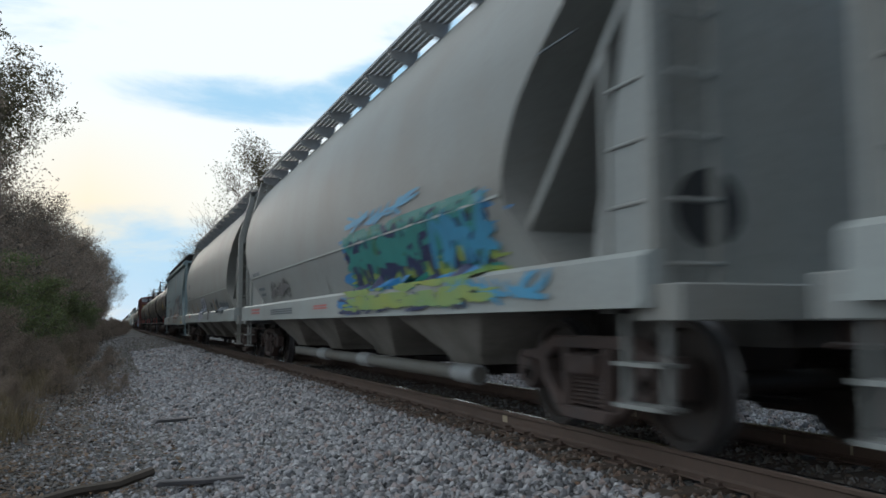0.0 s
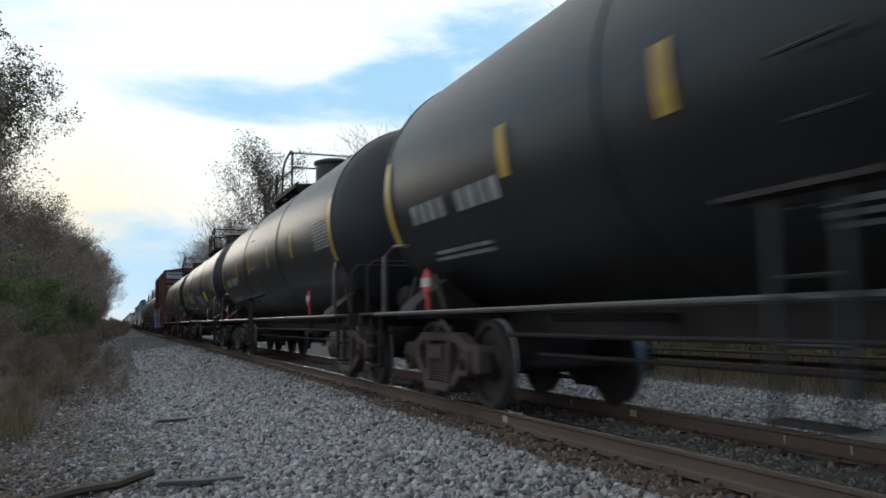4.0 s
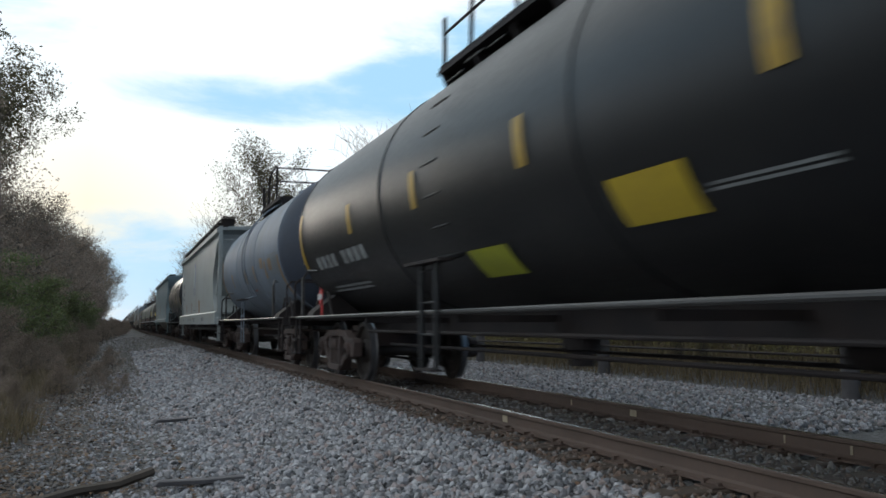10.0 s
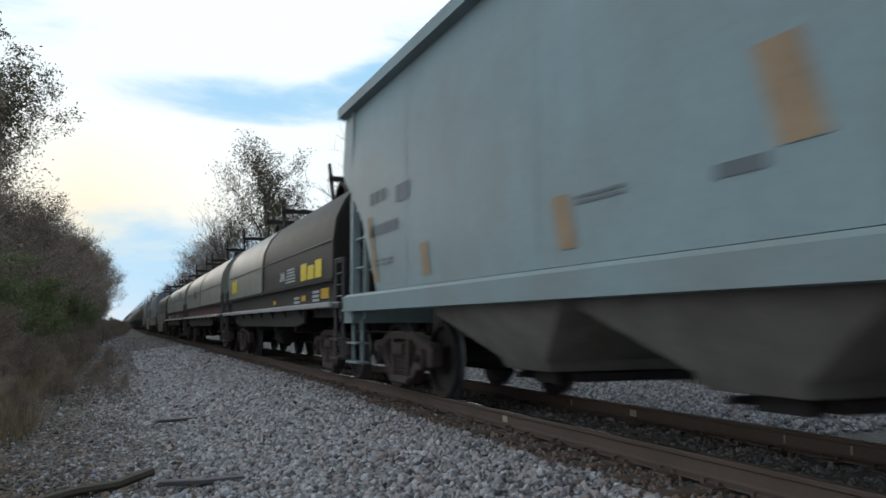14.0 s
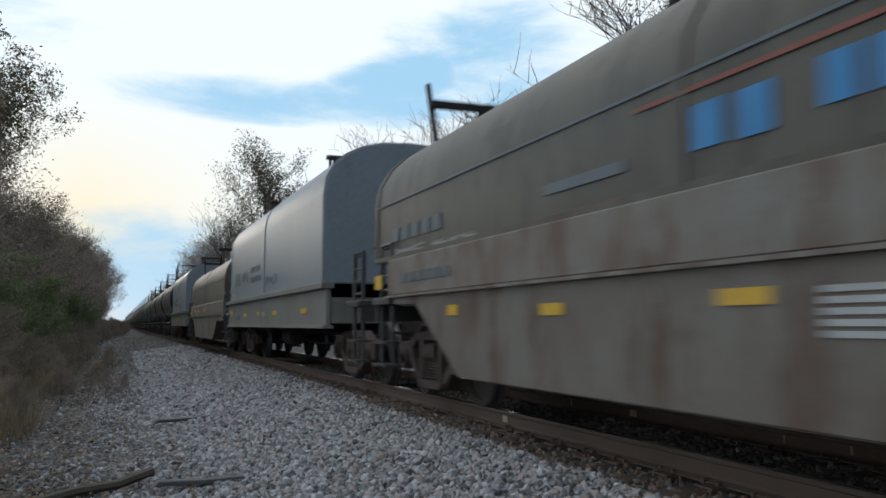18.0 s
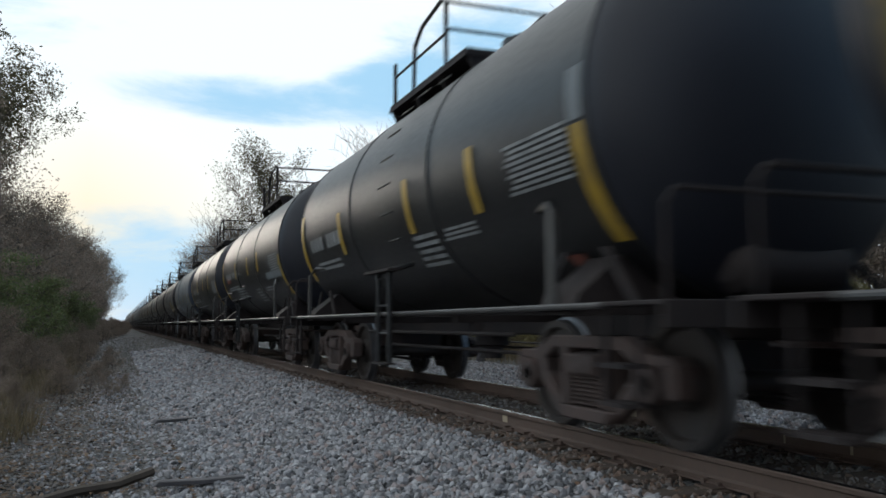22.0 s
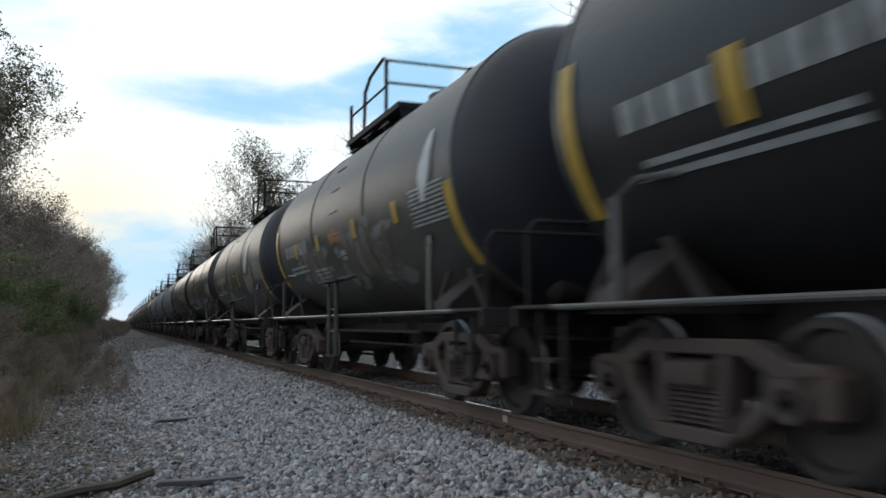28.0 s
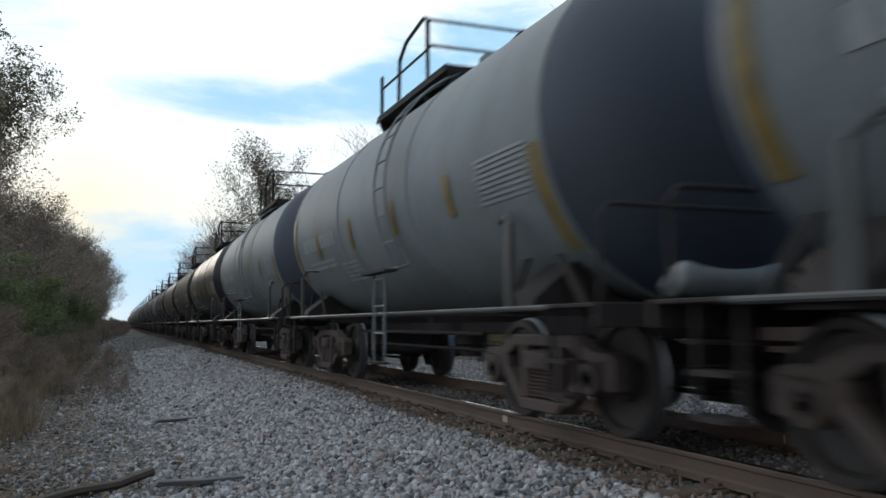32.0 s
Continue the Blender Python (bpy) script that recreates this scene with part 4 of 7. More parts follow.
        part("end_platform", (key, "endpf", s), lambda s=s: Geo().prism([(s * y0, 1.03), (s * y1, 1.03), (s * y1, 0.86), (s * (y1 - 0.05), 0.86), (s * (y1 - 0.05), 1.0), (s * y0, 1.0)], "x", -1.51, 1.51), "frame_black", car, bevel=0.006)
        for x in (-1.45, 1.45):
            def ladder_step(s=s):
                g = Geo()
                g.pipe([(0, s * (y0 + 0.1), 1.0), (0, s * (y0 + 0.1), 0.37), (0, s * (y0 + 0.48), 0.37), (0, s * (y0 + 0.48), 1.0)], 0.02)
                return g.box(-0.09, 0.09, *sorted((s * (y0 + 0.12), s * (y0 + 0.46))), 0.60, 0.63).box(-0.09, 0.09, *sorted((s * (y0 + 0.12), s * (y0 + 0.46))), 0.355, 0.385)
            part("sill_step", (key, "sstep", s), ladder_step, "frame_black", car, (x, 0, 0))

        def end_rail(s=s):
            y1 = s * (half - 0.40)
            return Geo().pipe([(-1.42, y1, 1.02), (-1.42, y1, 1.62), (-1.34, y1, 1.72), (1.34, y1, 1.72), (1.42, y1, 1.62), (1.42, y1, 1.02)], 0.018)
        part("end_handrail", (key, "endrail", s), end_rail, "frame_black", car)

        for q in (-1, 1):
            def side_post(s=s, q=q):
                g = Geo()
                yy = q * (sill - (0.25 if big else 0.78))
                g.prism([(yy - 0.05, 1.03), (yy + 0.05, 1.03), (yy + 0.04, 1.72), (yy - 0.04, 1.72)], "x", *sorted((s * 1.43, s * 1.475)))
                return g.pipe([(s * 1.45, yy, 1.70), (s * 1.40, yy - 0.18 * q, 1.82), (s * 1.30, yy - 0.5 * q, 1.80)], 0.022)
            part("grab_post", (key, "post", s, q), side_post, "sill_steel", car)

    def reservoir():
        g = Geo()
        g.lathe([(0.0, -0.55), (0.12, -0.53), (0.2, -0.45), (0.2, 0.45), (0.12, 0.53), (0.0, 0.55)], 16, "x", (0, -sill - 0.05, 1.29))
        return g
    part("air_reservoir", (key, "res"), reservoir, "galv" if spec.get("pale") else "frame_black", car)

    ym = straight * 0.45
    part("brake_cylinder", (key, "bcyl"), lambda: Geo().lathe([(0.0, -0.3), (0.16, -0.3), (0.19, -0.1), (0.19, 0.1), (0.16, 0.3), (0.0, 0.3)], 14, "y", (0.55, -ym, 0.72)), "frame_black", car)
    for x, z in ((-0.9, 0.78), (-0.55, 0.58), (0.75, 0.55)):
        part("brake_rod", (key, "rod"), lambda: Geo().tube((0, -sill + 2.6, 0), (0, sill - 2.6, 0), 0.022), "frame_black", car, (x, 0, z))
    for y in (-ym, 0.0, ym):
        part("cross_beam", "tank_beam", lambda: Geo().box(-1.40, 1.40, -0.06, 0.06, 0.90, 0.972), "frame_black", car, (0, y, 0))
    part("outlet_valve", "tank_outlet", lambda: Geo().lathe([(0.0, 0.45), (0.14, 0.45), (0.14, 0.6), (0.22, 0.62), (0.22, 0.72), (0.3, 0.85), (0.3, 1.08), (0.0, 1.08)], 16, "z"), "frame_black", car)

    # top platform with its rails and the valve bonnet
    top = zc + R

    def platform():
        g = Geo()
        for x0, x1 in ((-0.82, -0.42), (0.42, 0.82)):
            for k in range(15):
                g.box(x0, x1, 0.2 * k, 0.2 * k + 0.14, top + 0.03, top + 0.07)
            g.box(x0, x1, 0.0, 3.0, top - 0.02, top + 0.028)
        g.box(-0.42, 0.42, 2.6, 3.0, top + 0.02, top + 0.06)
        for y in (0.05, 0.95, 1.95, 2.95):
            g.prism([(-0.8, top + 0.02), (0.8, top + 0.02), (0.7, top - 0.2), (0.45, top - 0.08), (-0.45, top - 0.08), (-0.7, top - 0.2)], "y", y - 0.03, y + 0.03)
        return g
    part("top_platform", (key, "plat"), platform, "frame_black", car, (0, deck - 0.85, 0))
    for s in (-1, 1):
        def rails(s=s):
            x = s * 0.74
            g = Geo().pipe([(x, 0.85, top - 0.05), (x, 0.85, top + 0.93), (x, 1.0, top + 1.0), (x, 1.75, top + 0.90), (x, 2.05, top + 0.72), (x, 2.12, top - 0.05)], 0.026)
            g.tube((x, 2.95, top - 0.05), (x, 2.95, top + 0.72), 0.03)
            return g.tube((x, 0.85, top + 0.52), (x, 2.95, top + 0.52), 0.018)
        part("handrail", (key, "rail", s), rails, "frame_black", car, (0, deck - 0.85, 0))
    for z in (0.93, 0.58):
        part("cross_rail", (key, "crail"), lambda: Geo().tube((-0.74, 0, 0), (0.74, 0, 0), 0.022), "frame_black", car, (0, deck, top + z))

    def bonnet():
        g = Geo()
        rr = 0.46 if big else 0.4
        hh = 0.50 if big else 0.12
        g.lathe([(0.0, top - 0.05), (rr, top - 0.05), (rr, top + hh), (rr + 0.05, top + hh + 0.02), (rr + 0.05, top + hh + 0.08), (rr - 0.1, top + hh + 0.13), (0.0, top + hh + 0.14)], 24, "z")
        g.lathe([(0.0, top), (0.1, top), (0.1, top + 0.3), (0.0, top + 0.3)], 10, "z", (0.0, rr + 0.3, 0))
        return g
    part("valve_bonnet", (key, "bonnet"), bonnet, spec["shell"], car, (0.1, deck - 0.9, 0))
    coupler(car, half)
    trucks(car, half, place, (2.1, 2.1) if big else (2.0, 2.0), tail)

    # markings: k is the mark's kind, y along the car, a the angle round the shell
    for mk in spec.get("marks", ()):
        kind, mat, y0, y1, a0, a1 = mk[:6]
        mkey = (key, kind, y0, y1, a0, a1, mk[6] if len(mk) > 6 else 0)
        if kind == "band":
            part("reflective_stripe" if "yellow" in mat else "painted_stripe", mkey, lambda: decal(R, zc, y0, y1, a0, a1, 0.014), mat, sh)
        elif kind == "smear":
            def smear():
                rnd = random.Random(int(100 * y1))
                n, left, right = 9, [], []
                for i in range(n + 1):
                    a = radians(a0 + (a1 - a0) * i / n)
                    m = (y0 + y1) / 2 + (0.5 - i / n) * (y1 - y0) * 0.55
                    h = (y1 - y0) * 0.32 * math.sin(math.pi * (0.12 + 0.8 * i / n)) * rnd.uniform(0.85, 1.15)
                    left.append((-(R + 0.012) * math.cos(a), m - h, zc + (R + 0.012) * math.sin(a)))
                    right.append((-(R + 0.012) * math.cos(a), m + h, zc + (R + 0.012) * math.sin(a)))
                return Geo().add(left + right, [(i, i + 1, n + 2 + i, n + 1 + i) for i in range(n)])
            part("painted_smear", mkey, smear, mat, sh)
        elif kind == "panel":
            part("sign_panel", mkey, lambda: decal(R, zc, y0, y1, a0, a1, 0.014), mat, sh)
        elif kind == "lines":
            rows = mk[6]
            w = (a1 - a0) / rows
            for k in range(rows):
                short = (0.12 * (k * 37 % 5) / 5) * (y1 - y0)
                part("stencil_line", (R, "line", round(y1 - y0 - short, 2), a0 + k * w, w), lambda: decal(R, zc, 0.0, y1 - y0 - short, a0 + k * w, a0 + k * w + w * 0.55, 0.008, 1), mat, sh, (0, y0, 0), smooth=0)
        elif kind == "word":
            n = mk[6]
            w = (y1 - y0) / n
            for k in range(n):
                if n > 5 and k == n // 2:
                    continue
                part("stencil_letter", (R, "letter", round(w, 3), a0, a1), lambda: decal(R, zc, 0.0, 0.74 * w, a0, a1, 0.008, 2), mat, sh, (0, y0 + k * w, 0), smooth=0)
        elif kind == "spray":
            def on_shell(y, z, lift):
                a = math.asin(max(-0.98, min(0.98, (z - zc) / R)))
                return (-(R + lift) * math.cos(a), y, zc + (R + lift) * math.sin(a))
            part("sprayed_lettering", mkey, lambda: splash(on_shell, y0, y1, a0, a1, mk[6]), mat, sh, smooth=0)
        elif kind == "cloud":
            def on_tank(y, z, lift):
                a = math.asin(max(-0.98, min(0.98, (z - zc) / R)))
                return (-(R + lift) * math.cos(a), y, zc + (R + lift) * math.sin(a))
            part("sprayed_patch", mkey, lambda: cloud(on_tank, y0, y1, a0, a1, mk[6], mk[7]), mat, sh, smooth=0)
    if spec.get("placard"):
        for s in (-1, 1):
            def plac(s=s):
                g = Geo()
                g.prism([(-0.15, 0), (0, -0.15), (0.15, 0), (0, 0.15)], "x", -0.012, 0.0)
                g.box(0.0, 0.03, -0.02, 0.02, -0.30, 0.12)
                return g
            pk = part("placard", (key, "plac"), plac, "red", car, (-1.50, s * (sill - 1.9), 1.32), "red diamond hazard placard")
            part("placard_band", (key, "placb"), lambda: Geo().box(-0.018, -0.012, -0.125, 0.125, -0.045, 0.045), "white", pk)
    return car


def loft(levels, cap=True):
    """Rings of four corners at rising heights: (z, half width, end y low, end y high)."""
    g = Geo()
    v, f = [], []
    for z, hw, ya, yb in levels:
        v += [(-hw, ya, z), (hw, ya, z), (hw, yb, z), (-hw, yb, z)]
    for k in range(len(levels) - 1):
        for i in range(4):
            j = (i + 1) % 4
            f.append((4 * k + i, 4 * k + j, 4 * k + 4 + j, 4 * k + 4 + i))
    if cap:
        f += [(3, 2, 1, 0), tuple(4 * (len(levels) - 1) + i for i in range(4))]
    return g.add(v, f)


def curve(pts, n):
    """Points spaced evenly in the first value on a smooth line through pts."""
    out = []
    xs = [p[0] for p in pts]
    for k in range(n + 1):
        x = xs[0] + (xs[-1] - xs[0]) * k / n
        i = max(j for j in range(len(xs) - 1) if xs[j] <= x + 1e-9)
        t = (x - xs[i]) / (xs[i + 1] - xs[i])
        m = []
        for d in range(1, len(pts[0])):
            s0 = (pts[min(i + 1, len(pts) - 1)][d] - pts[max(i - 1, 0)][d]) / 2
            s1 = (pts[min(i + 2, len(pts) - 1)][d] - pts[i][d]) / 2
            a, b = pts[i][d], pts[i + 1][d]
            m.append((2 * t ** 3 - 3 * t ** 2 + 1) * a + (t ** 3 - 2 * t ** 2 + t) * s0 + (-2 * t ** 3 + 3 * t ** 2) * b + (t ** 3 - t ** 2) * s1)
        out.append((x, *m))
    return out


def hopper_car(place, L, spec):
    """A covered hopper: body with cut-away ends, side sill, end frames with ladders, bays, roof walk."""
    half = L / 2
    round_side = spec["round"]
    key = ("hopper", round(L, 1), round_side, spec.get("bays", 3))
    car = new("covered_hopper")
    tagged(car, spec["label"], "railway car", "freight cars of the train")
    if round_side:
        prof = [(1.26, 1.38, 2.3, 3.15), (1.6, 1.47, 2.6, 2.6), (1.96, 1.57, 2.8, 1.95), (2.6, 1.58, 2.5, 1.15), (3.2, 1.52, 1.85, 0.95), (3.7, 1.36, 1.35, 0.92), (4.15, 1.10, 1.08, 0.92), (4.42, 0.85, 1.05, 0.95)]
    else:
        prof = [(1.30, 1.50, 1.7, 2.3), (1.7, 1.50, 2.3, 2.0), (2.25, 1.50, 2.5, 1.6), (2.7, 1.50, 2.4, 1.2), (3.05, 1.49, 2.05, 1.0), (3.5, 1.48, 1.5, 0.95), (3.97, 1.46, 0.93, 0.9)]
    if spec.get("low"):
        prof = [(1.22, 1.50, 1.7, 2.3), (1.6, 1.50, 2.25, 2.0), (2.1, 1.50, 2.6, 1.6), (2.6, 1.50, 2.6, 1.2), (3.0, 1.49, 2.2, 1.0), (3.5, 1.48, 1.55, 0.95), (3.89, 1.46, 0.98, 0.9)]
    angular = spec.get("angular")
    if angular:
        prof = [(1.30, 1.50, 1.8, 2.05), (1.7, 1.50, 2.05, 1.75), (2.05, 1.50, 2.2, 1.5), (2.3, 1.50, 2.05, 1.3), (2.8, 1.50, 1.35, 0.65), (3.05, 1.50, 1.0, 0.34), (3.5, 1.48, 0.6, 0.32), (3.97, 1.46, 0.45, 0.32)]
    lv = [(z, w, -half + e, half - q) for z, w, e, q in curve(prof, 26)]
    body = part("body", (key, "body", bool(spec.get("low"))), lambda: loft(lv), spec["paint"], car, smooth=40)
    ztop = prof[-1][0]

    def side_x(z):
        for (z0, w0, *_), (z1, w1, *_) in zip(prof, prof[1:]):
            if z0 <= z <= z1:
                return w0 + (w1 - w0) * (z - z0) / (z1 - z0)
        return prof[0][1]

    # bottom sill
    zs0, zs1 = (1.01, 1.33) if round_side else (spec.get("sill_low", 0.92), 1.29 if angular else 1.32)
    sill = half - 0.75
    for s in (-1, 1):
        part("side_sill", (key, "sill", s), lambda s=s: Geo().prism([(s * 1.46, zs0), (s * 1.60, zs0), (s * 1.60, zs1 - 0.04), (s * 1.54, zs1), (s * 1.46, zs1)], "y", -sill, sill).box(*sorted((s * 1.40, s * 1.62)), -sill, sill, zs0 - 0.03, zs0), spec.get("sill_paint", spec["paint"]), car, smooth=0)

        for k in range(1, 6):
            def seam(s=s):
                g = Geo()
                zz = [q[0] for q in lv]
                for a, b in zip(zz, zz[1:]):
                    g.add([(s * (side_x(a) + 0.004), -0.025, a), (s * (side_x(a) + 0.004), 0.025, a), (s * (side_x(b) + 0.004), 0.025, b), (s * (side_x(b) + 0.004), -0.025, b)], [(0, 1, 2, 3)])
                return g
            if abs(-half + L * k / 6) < half - 3:
                part("panel_seam", (key, "seam", s), seam, spec["paint"], body, (0, -half + L * k / 6, 0))
        if round_side:
            part("belt_rail", (key, "belt", s), lambda s=s: Geo().box(*sorted((s * (side_x(1.95) - 0.01), s * (side_x(1.95) + 0.014))), -half + 2.85, half - 2.0, 1.94, 1.962), "hopper_white", body)
            part("plate_seam", (key, "plate", s), lambda s=s: Geo().box(*sorted((s * (side_x(2.95) - 0.01), s * (side_x(2.95) + 0.008))), -half + 1.6, half - 1.1, 2.94, 2.952), "coil_dark", body)

    # roof: eave, hatches and walkway
    near, far = (0.42, 0.30) if angular else (0.78, 0.78)

    def eave():
        g = Geo()
        if not round_side:
            e = prof[-1][2]
            for s in (-1, 1):
                g.prism([(s * 1.46, ztop - 0.12), (s * 1.58, ztop - 0.10), (s * 1.58, ztop + 0.04), (s * 1.50, ztop + 0.10), (s * 1.40, ztop + 0.06)], "y", -half + near, half - far)
            g.prism([(-1.5, ztop), (-1.40, ztop + 0.08), (0, ztop + 0.2), (1.40, ztop + 0.08), (1.5, ztop)], "y", -half + near, half - far)
        return g.box(-0.5, 0.5, -half + 1.6, half - 1.6, ztop, ztop + 0.16)
    part("roof", (key, "roof"), eave, spec["paint"], car)
    for k in range(5):
        part("hatch_cover", (key, "hatch"), lambda: Geo().box(-0.36, 0.36, -1.0, 1.0, 0.0, 0.10).tube((-0.42, -0.9, 0.05), (-0.42, 0.9, 0.05), 0.03), spec["paint"], car, (0, (k - 2) * (L - 4.4) / 5, ztop + (0.16 if round_side else 0.21)), bevel=0.015)
    zr = ztop + (0.0 if round_side else 0.18)

    for s in (-1, 1):
        def walkway(s=s):
            g = Geo()
            xa, xb = (0.78, 1.22) if round_side else (0.95, 1.40)
            z = zr + (0.14 if round_side else 0.0 if angular else 0.22)
            for k in range(5):
                x = xa + (xb - xa) * (k + 0.5) / 5
                g.box(*sorted((s * (x - 0.028), s * (x + 0.028))), -half + 0.72, half - 0.72, z, z + 0.035)
            for k in range(15):
                y = -half + 1.2 + (L - 2.4) * k / 14
                g.prism([(s * xa, z), (s * xb, z), (s * (xb - 0.05), z - (0.12 if round_side or angular else 0.3)), (s * (xa + 0.05), z - (0.25 if round_side or angular else 0.3))], "y", y - 0.025, y + 0.025)
            return g
        if s > 0 and not round_side and not angular:
            part("roof_grab", (key, "grab"), lambda: Geo().pipe([(0, half - 0.80, ztop + 0.05), (0, half - 0.80, ztop + 0.34), (0, half - 0.95, ztop + 0.42), (0, half - 1.9, ztop + 0.42)], 0.022), spec["paint"], car, (-1.44, 0, 0))
        part("roof_walk", (key, "walk", s), walkway, "galv" if spec.get("galv") else "frame_black", car, label="slatted steel roof walk")

        def end_frame(s=s):
            g = Geo()
            y = s * (half - 0.82)
            zt = ztop + (0.12 if not round_side else 0.05)
            for x in (-1.44, 1.44):
                xt = x if not round_side else math.copysign(1.12, x)
                g.prism([(x - 0.06, 0.95), (x + 0.06, 0.95), (x + 0.06, 3.2), (xt + 0.06, zt), (xt - 0.06, zt), (x - 0.06, 3.2)], "y", y - 0.05, y + 0.05)
                d = -s * 0.55
                g.box(x - 0.03, x + 0.03, *sorted((y + d - 0.03, y + d + 0.03)), 0.95, 2.75)
                for k in range(7 if not round_side else 6):
                    z = 1.25 + k * 0.40
                    if z < 2.75:
                        g.tube((x, y, z), (x, y + d, z), 0.016)
                for k in range(8):
                    z = 1.25 + k * 0.40
                    if z < zt - 0.2:
                        xx = x if z < 3.2 else x + (xt - x) * (z - 3.2) / (zt - 3.2)
                        g.tube((xx, y + s * 0.03, z), (xx - math.copysign(0.45, x), y + s * 0.03, z), 0.016)
                xi = x - math.copysign(0.45, x)
                g.box(xi - 0.03, xi + 0.03, y - 0.03, y + 0.03, 0.95, min(zt, 3.6))
            g.prism([(-1.2, zt), (1.2, zt), (1.2, zt - 0.1), (-1.2, zt - 0.1)], "y", y - 0.05, y + 0.05)
            return g
        part("end_frame", (key, "endframe", s), end_frame, spec["paint"], car, bevel=0.004)

        ew = 1.28
        if round_side or angular and s < 0:
            part("end_sheet", (key, "endsheet", s), lambda s=s: Geo().box(-ew, ew, *sorted((s * (half - 0.95), s * (half - 0.90))), 1.1, 3.1), spec["paint"], car)
        part("end_cap", (key, "endcap", s), lambda s=s: Geo().prism([(-1.40, 3.1), (1.40, 3.1), (1.05, ztop - 0.02), (-1.05, ztop - 0.02)] if round_side else [(-1.42, 3.05), (1.42, 3.05), (1.42, ztop), (-1.42, ztop)], "y", *sorted((s * (half - 1.10), s * (half - 1.04)))), spec["paint"], car)
        for x in () if angular else (-0.75, 0.75):
            part("end_brace", (key, "endbrace", s), lambda s=s: Geo().prism([(s * (half - 1.1), 1.1), (s * (half - 1.22), 1.1), (s * (half - 2.5), 2.2), (s * (half - 2.3), 2.2)], "x", -0.04, 0.04), spec["paint"], car, (x, 0, 0))
        hx, hz, hr = (-1.1, 1.45, 0.25) if angular else (-0.98, 1.62, 0.26)
        if round_side or angular and s < 0:
            part("end_opening", (key, "endhole", s), lambda s=s: Geo().lathe([(0.0, 0.0), (hr, 0.0), (hr, 0.008), (0.0, 0.008)], 20, "y", (hx, s * (half - 0.895), hz)), "black", car)

        for x in (-1.44, 1.44) if round_side else ():
            part("gusset_plate", (key, "gusset", s), lambda s=s: Geo().prism(([(s * (half - 0.82), 1.1), (s * (half - 3.3), 1.1), (s * (half - 2.5), 1.75), (s * (half - 1.6), 2.5), (s * (half - 1.05), 3.1), (s * (half - 0.82), 3.1)] if s > 0 else [(s * (half - 0.82), 1.1), (s * (half - 1.6), 1.1), (s * (half - 1.5), 1.6), (s * (half - 1.05), 3.1), (s * (half - 0.82), 3.1)]), "x", -0.02, 0.02), spec["paint"], car, (x * 0.985, 0, 0))

        part("end_sill", (key, "endsill", s), lambda s=s: Geo().box(-1.52, 1.52, *sorted((s * (half - 0.95), s * (half - 0.5))), 0.90, 1.12), spec["paint"], car, bevel=0.008)
        part("draft_sill", (key, "draft", s), lambda s=s: Geo().box(-0.35, 0.35, *sorted((s * (half - 3.4), s * (half - 0.96))), 0.72, 1.10), "bay_grime", car)
        for x in (-1.44, 1.44):
            def sill_step(s=s):
                g = Geo()
                for dy in (0.72, 1.16):
                    g.box(-0.02, 0.02, *sorted((s * (half - dy), s * (half - dy - 0.04))), 0.35, 0.95)
                for z in (0.36, 0.62):
                    g.box(-0.09, 0.09, *sorted((s * (half - 0.72), s * (half - 1.20))), z, z + 0.025)
                return g
            part("sill_step", (key, "sstep", s), sill_step, spec["paint"], car, (x, 0, 0))

    # bays under the body
    nb = spec.get("bays", 3)
    pale_bay = round_side or angular
    zone = L - 7.2
    for k in range(nb):
        yc = -zone / 2 + zone * (k + 0.5) / nb
        w = zone / nb / 2 * 0.98
        part("hopper_bay", (key, "bay"), lambda: loft([(0.46, 0.95, -0.44, 0.44), (0.56, 1.0, -0.48, 0.48), (0.98, 1.34, -w * 0.9, w * 0.9), (1.30, 1.37, -w, w)] if pale_bay else [(0.42, 0.42, -0.3, 0.3), (0.52, 0.48, -0.34, 0.34), (1.02, 1.2, -w * 0.92, w * 0.92), (1.30, 1.36, -w, w)]), "bay_tan" if pale_bay else "bay_grime", car, (0, yc, 0), bevel=0.01)
        part("outlet_gate", (key, "gate"), lambda: Geo().box(-0.62, 0.62, -0.40, 0.40, 0.36, 0.44).tube((-0.9, 0.3, 0.40), (0.9, 0.3, 0.40), 0.03).box(-0.75, -0.62, -0.25, 0.25, 0.34, 0.5), "frame_black", car, (0, yc, 0))
    for x in () if pale_bay else (-1.25, 1.25):
        part("train_pipe", (key, "pipe"), lambda: Geo().tube((0, -half + 2.6, 0.74), (0, half - 2.6, 0.74), 0.06), "pipe_grey", car, (x, 0, 0))

    if spec.get("pipe"):
        dp = part("discharge_pipe", (key, "dpipe"), lambda: Geo().tube((0, -half + 4.6, 0), (0, half - 5.0, 0), 0.085, 12), "coil_side", car, (-1.0, 0, 0.36), "pale steel discharge pipe under the bays")
        for y in (-4.6, -0.65, 2.1):
            part("pipe_coupling", "pipe_coupling", lambda: Geo().lathe([(0.085, -0.3), (0.105, -0.29), (0.105, 0.29), (0.085, 0.3)], 14, "y"), "galv", dp, (0, y, 0))
